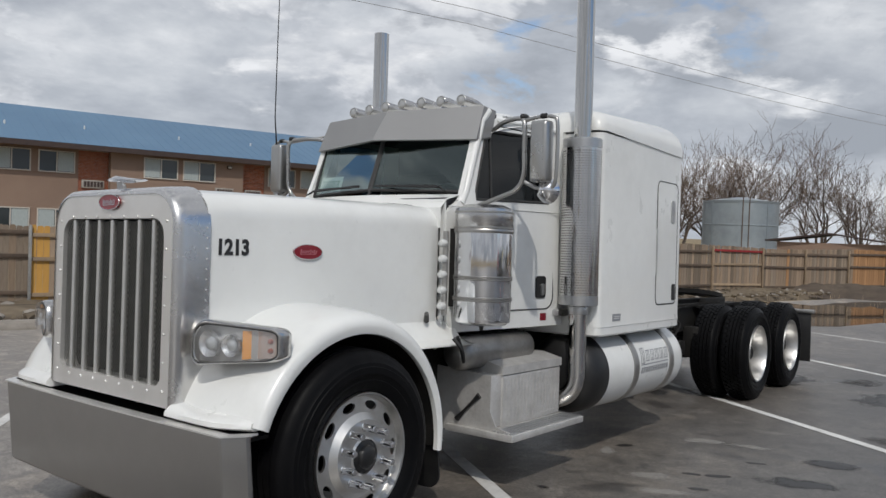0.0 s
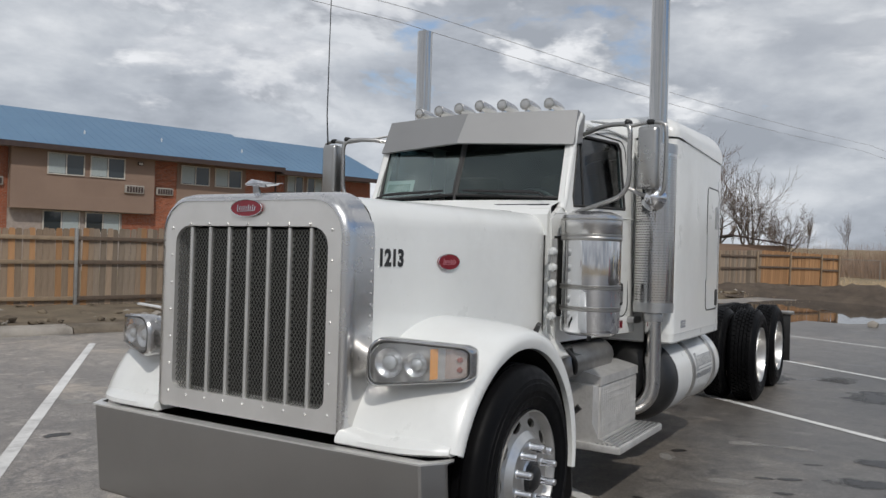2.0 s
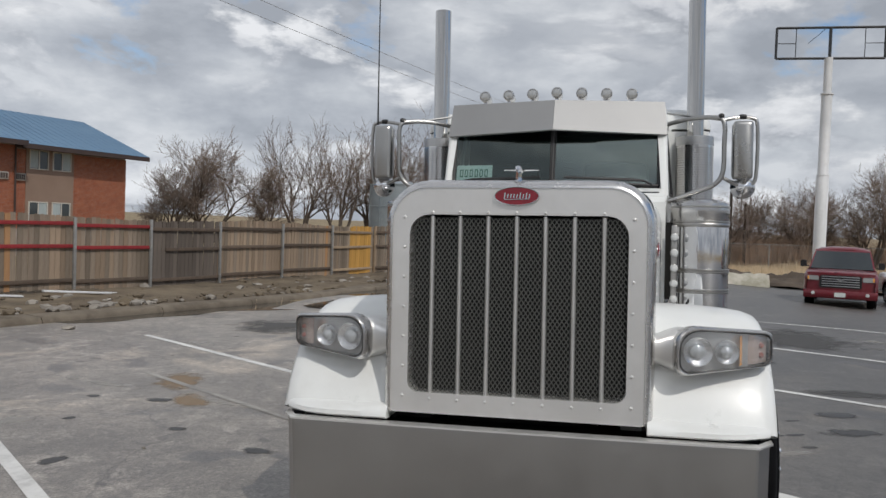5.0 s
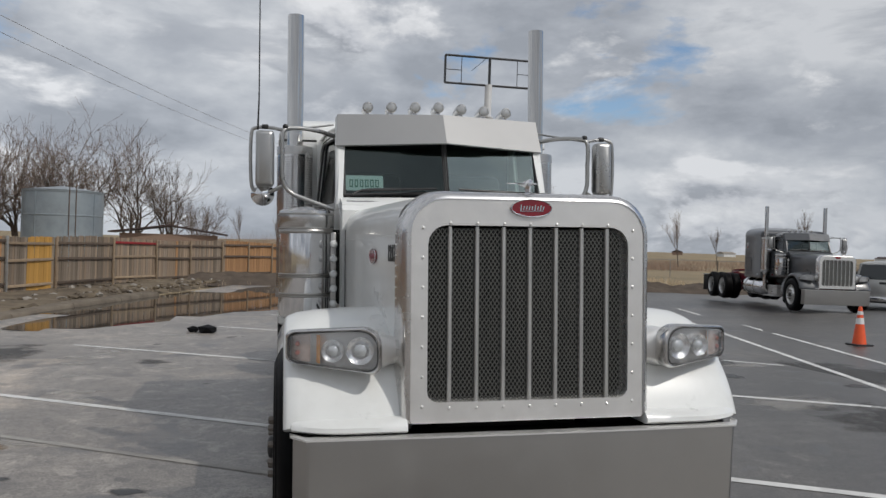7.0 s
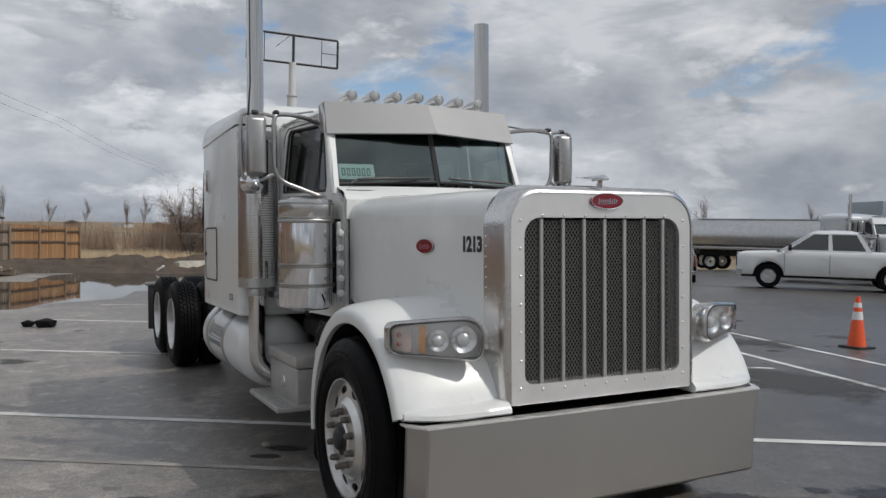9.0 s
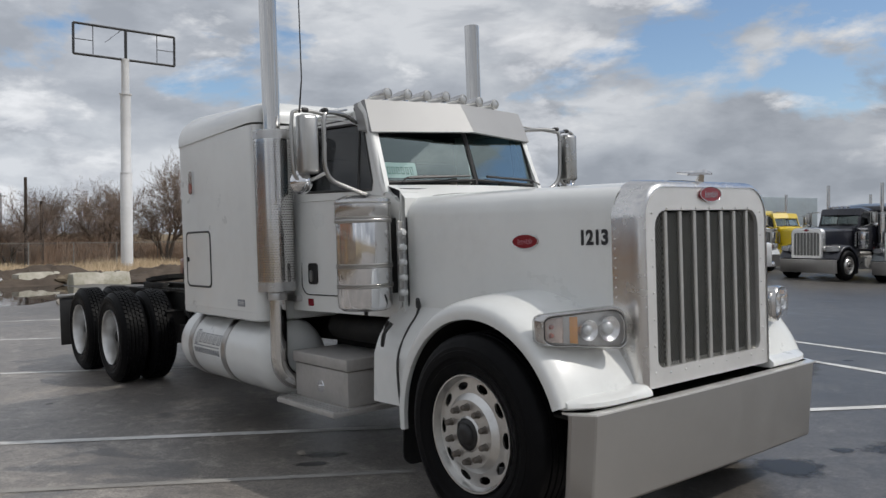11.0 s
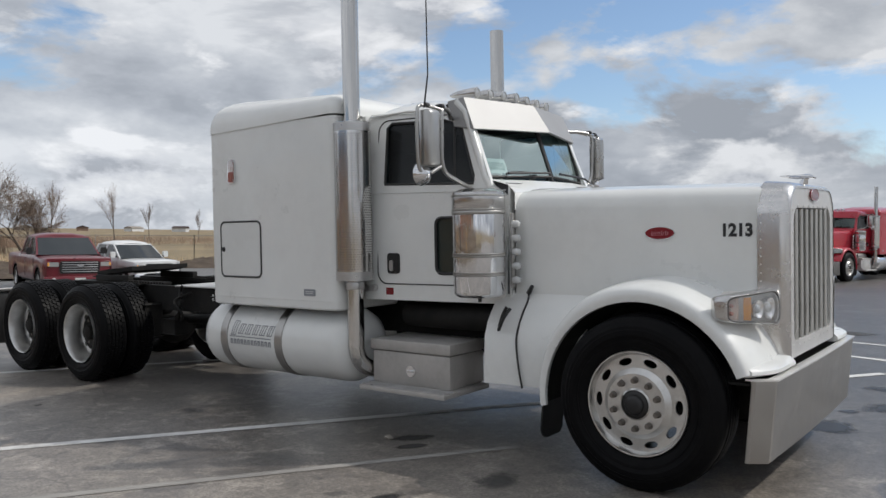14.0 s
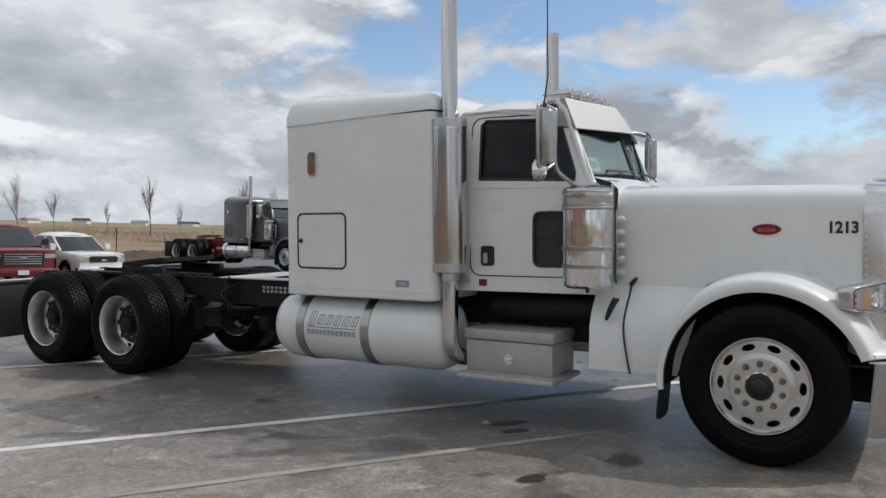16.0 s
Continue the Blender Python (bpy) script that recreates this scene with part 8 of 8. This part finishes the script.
    part("number_plate", box(fx + 0.08, fx + 0.085, -0.15, 0.15, h0 - 0.01, h0 + 0.12), PLATEWHITE, bp)
    part("rear_bumper", box(rx - 0.12, rx + 0.04, -w * 0.95, w * 0.95, h0 - 0.02, h0 + 0.15, 0.03), CHROME, P)
    part("tailgate_handle", box(rx - 0.028, rx - 0.014, -0.12, 0.12, belt - 0.16, belt - 0.08, 0.005), BLACK, P)
    return P


pickup("pickup", "dark red full-size pickup parked at the lot's edge", pose(-24.4, 7.75, ground_z(-24.4, 7.75), 0, 0, -15), REDPAINT, 5.8, 2.03, 1.90, bumper=REDPAINT)
pickup("pickup", "older white compact pickup parked beside the red one", pose(-24.7, 10.35, ground_z(-24.7, 10.35), 0, 0, -5), CARWHITE, 4.9, 1.76, 1.66, modern=False)
pickup("pickup", "white crew-cab pickup parked beside a tanker trailer", pose(-14.0, 20.75, ground_z(-14.0, 20.75), 0, 0, -138), CARWHITE, 5.8, 2.0, 1.93)
pickup("pickup", "silver pickup with a camper shell, tailgate towards the lot", pose(-22.8, 22.0, ground_z(-22.8, 22.0), 0, 0, 137), SILVER, 5.3, 1.95, 1.88, camper=True)

GREYP = paint("charcoal_truck_paint", (0.060, 0.064, 0.070), 0.1)
YELLOW = paint("yellow_truck_paint", (0.72, 0.52, 0.01), 0.1)
BLACKP = paint("black_truck_paint", (0.012, 0.013, 0.022), 0.1)
PALEGREY = paint("pale_grey_truck_paint", (0.60, 0.62, 0.64), 0.1)
SLATE = paint("slate_truck_paint", (0.16, 0.18, 0.19), 0.1)
SCARLET = paint("scarlet_truck_paint", (0.42, 0.010, 0.03), 0.1)
ROW = "parked truck row"
for label, x, y, h, pm, tm in (
        ("charcoal long-nose tractor with polished tanks parked across the lot", -18.6, 16.15, -11.5, GREYP, CHROME),
        ("white long-nose tractor parked in a row of trucks", -14.7, 26.4, -15, PALEGREY, CHROME),
        ("bright yellow long-nose tractor parked in a row", -14.8, 31.8, -15, YELLOW, CHROME),
        ("second yellow tractor behind the first in the row", -11.5, 36.5, -15, YELLOW, CHROME),
        ("black long-nose tractor with chrome bumper in the row", -10.9, 24.6, -95, BLACKP, CHROME),
        ("slate grey tractor facing the lot in the row", -8.2, 25.8, -98, SLATE, CHROME),
        ("scarlet red tractor at the end of the row", -5.0, 26.0, -103, SCARLET, CHROME)):
    truck(label, pose(x, y, ground_z(x, y), 0, 0, h), pm, True, tm, ROW, 5, False, REDPAINT if pm is GREYP else None)

# tanker trailer and a van trailer beyond it
tk = thing("tanker_trailer", "dull aluminium tanker trailer parked beyond the pickups", "trailer", pose(-29.4, 35.8, ground_z(-29.4, 35.8), 0, 0, 24), "parked trailers")
part("barrel", lathe([(0.0, -5.75), (0.6, -5.70), (0.95, -5.55), (1.02, -5.3), (1.02, 5.3), (0.95, 5.55), (0.6, 5.70), (0.0, 5.75)], (0, 0, 2.05), "x", 40), ALU, tk)
part("catwalk", box(-4.5, 4.5, -0.25, 0.25, 3.06, 3.12), ALU, tk)
part("rub_rail", box(-5.2, 5.4, -1.06, -0.98, 1.25, 1.42, 0.01), STAINLESS, tk)
part("rub_rail", box(-5.2, 5.4, 0.98, 1.06, 1.25, 1.42, 0.01), STAINLESS, tk)
part("subframe", box(-5.0, 5.0, -0.5, 0.5, 0.85, 1.15), CHASSIS, tk)
for x in (-4.6, -3.35):
    for s in (-1, 1):
        w_ = new("wheel", WHEELS_FAR["tyre"])
        w_.parent = tk
        w_.matrix_basis = pose(x, s * 0.98, 0.52, 0, 0, 180 if s > 0 else 0)
        link("rim", WHEELS_FAR["rim_drive"], w_)
for s in (-1, 1):
    part("landing_leg", box(2.6, 2.72, s * 0.5 - 0.06, s * 0.5 + 0.06, 0, 1.0), ALU, tk)
vt = thing("van_trailer", "grey box van trailer parked in the row", "trailer", pose(-21.8, 38.5, ground_z(-21.8, 38.5), 0, 0, 75), "parked trailers")
part("body", box(-4, 4, -1.25, 1.25, 1.1, 3.9, 0.03), GALV, vt)
part("frame", box(-3.9, 3.9, -0.6, 0.6, 0.8, 1.1), CHASSIS, vt)
for x in (-3.2, -2.0, 2.8):
    for s in (-1, 1):
        w_ = new("wheel", WHEELS_FAR["tyre"])
        w_.parent = vt
        w_.matrix_basis = pose(x, s * 1.0, 0.52, 0, 0, 180 if s > 0 else 0)
        link("rim", WHEELS_FAR["rim_drive"], w_)
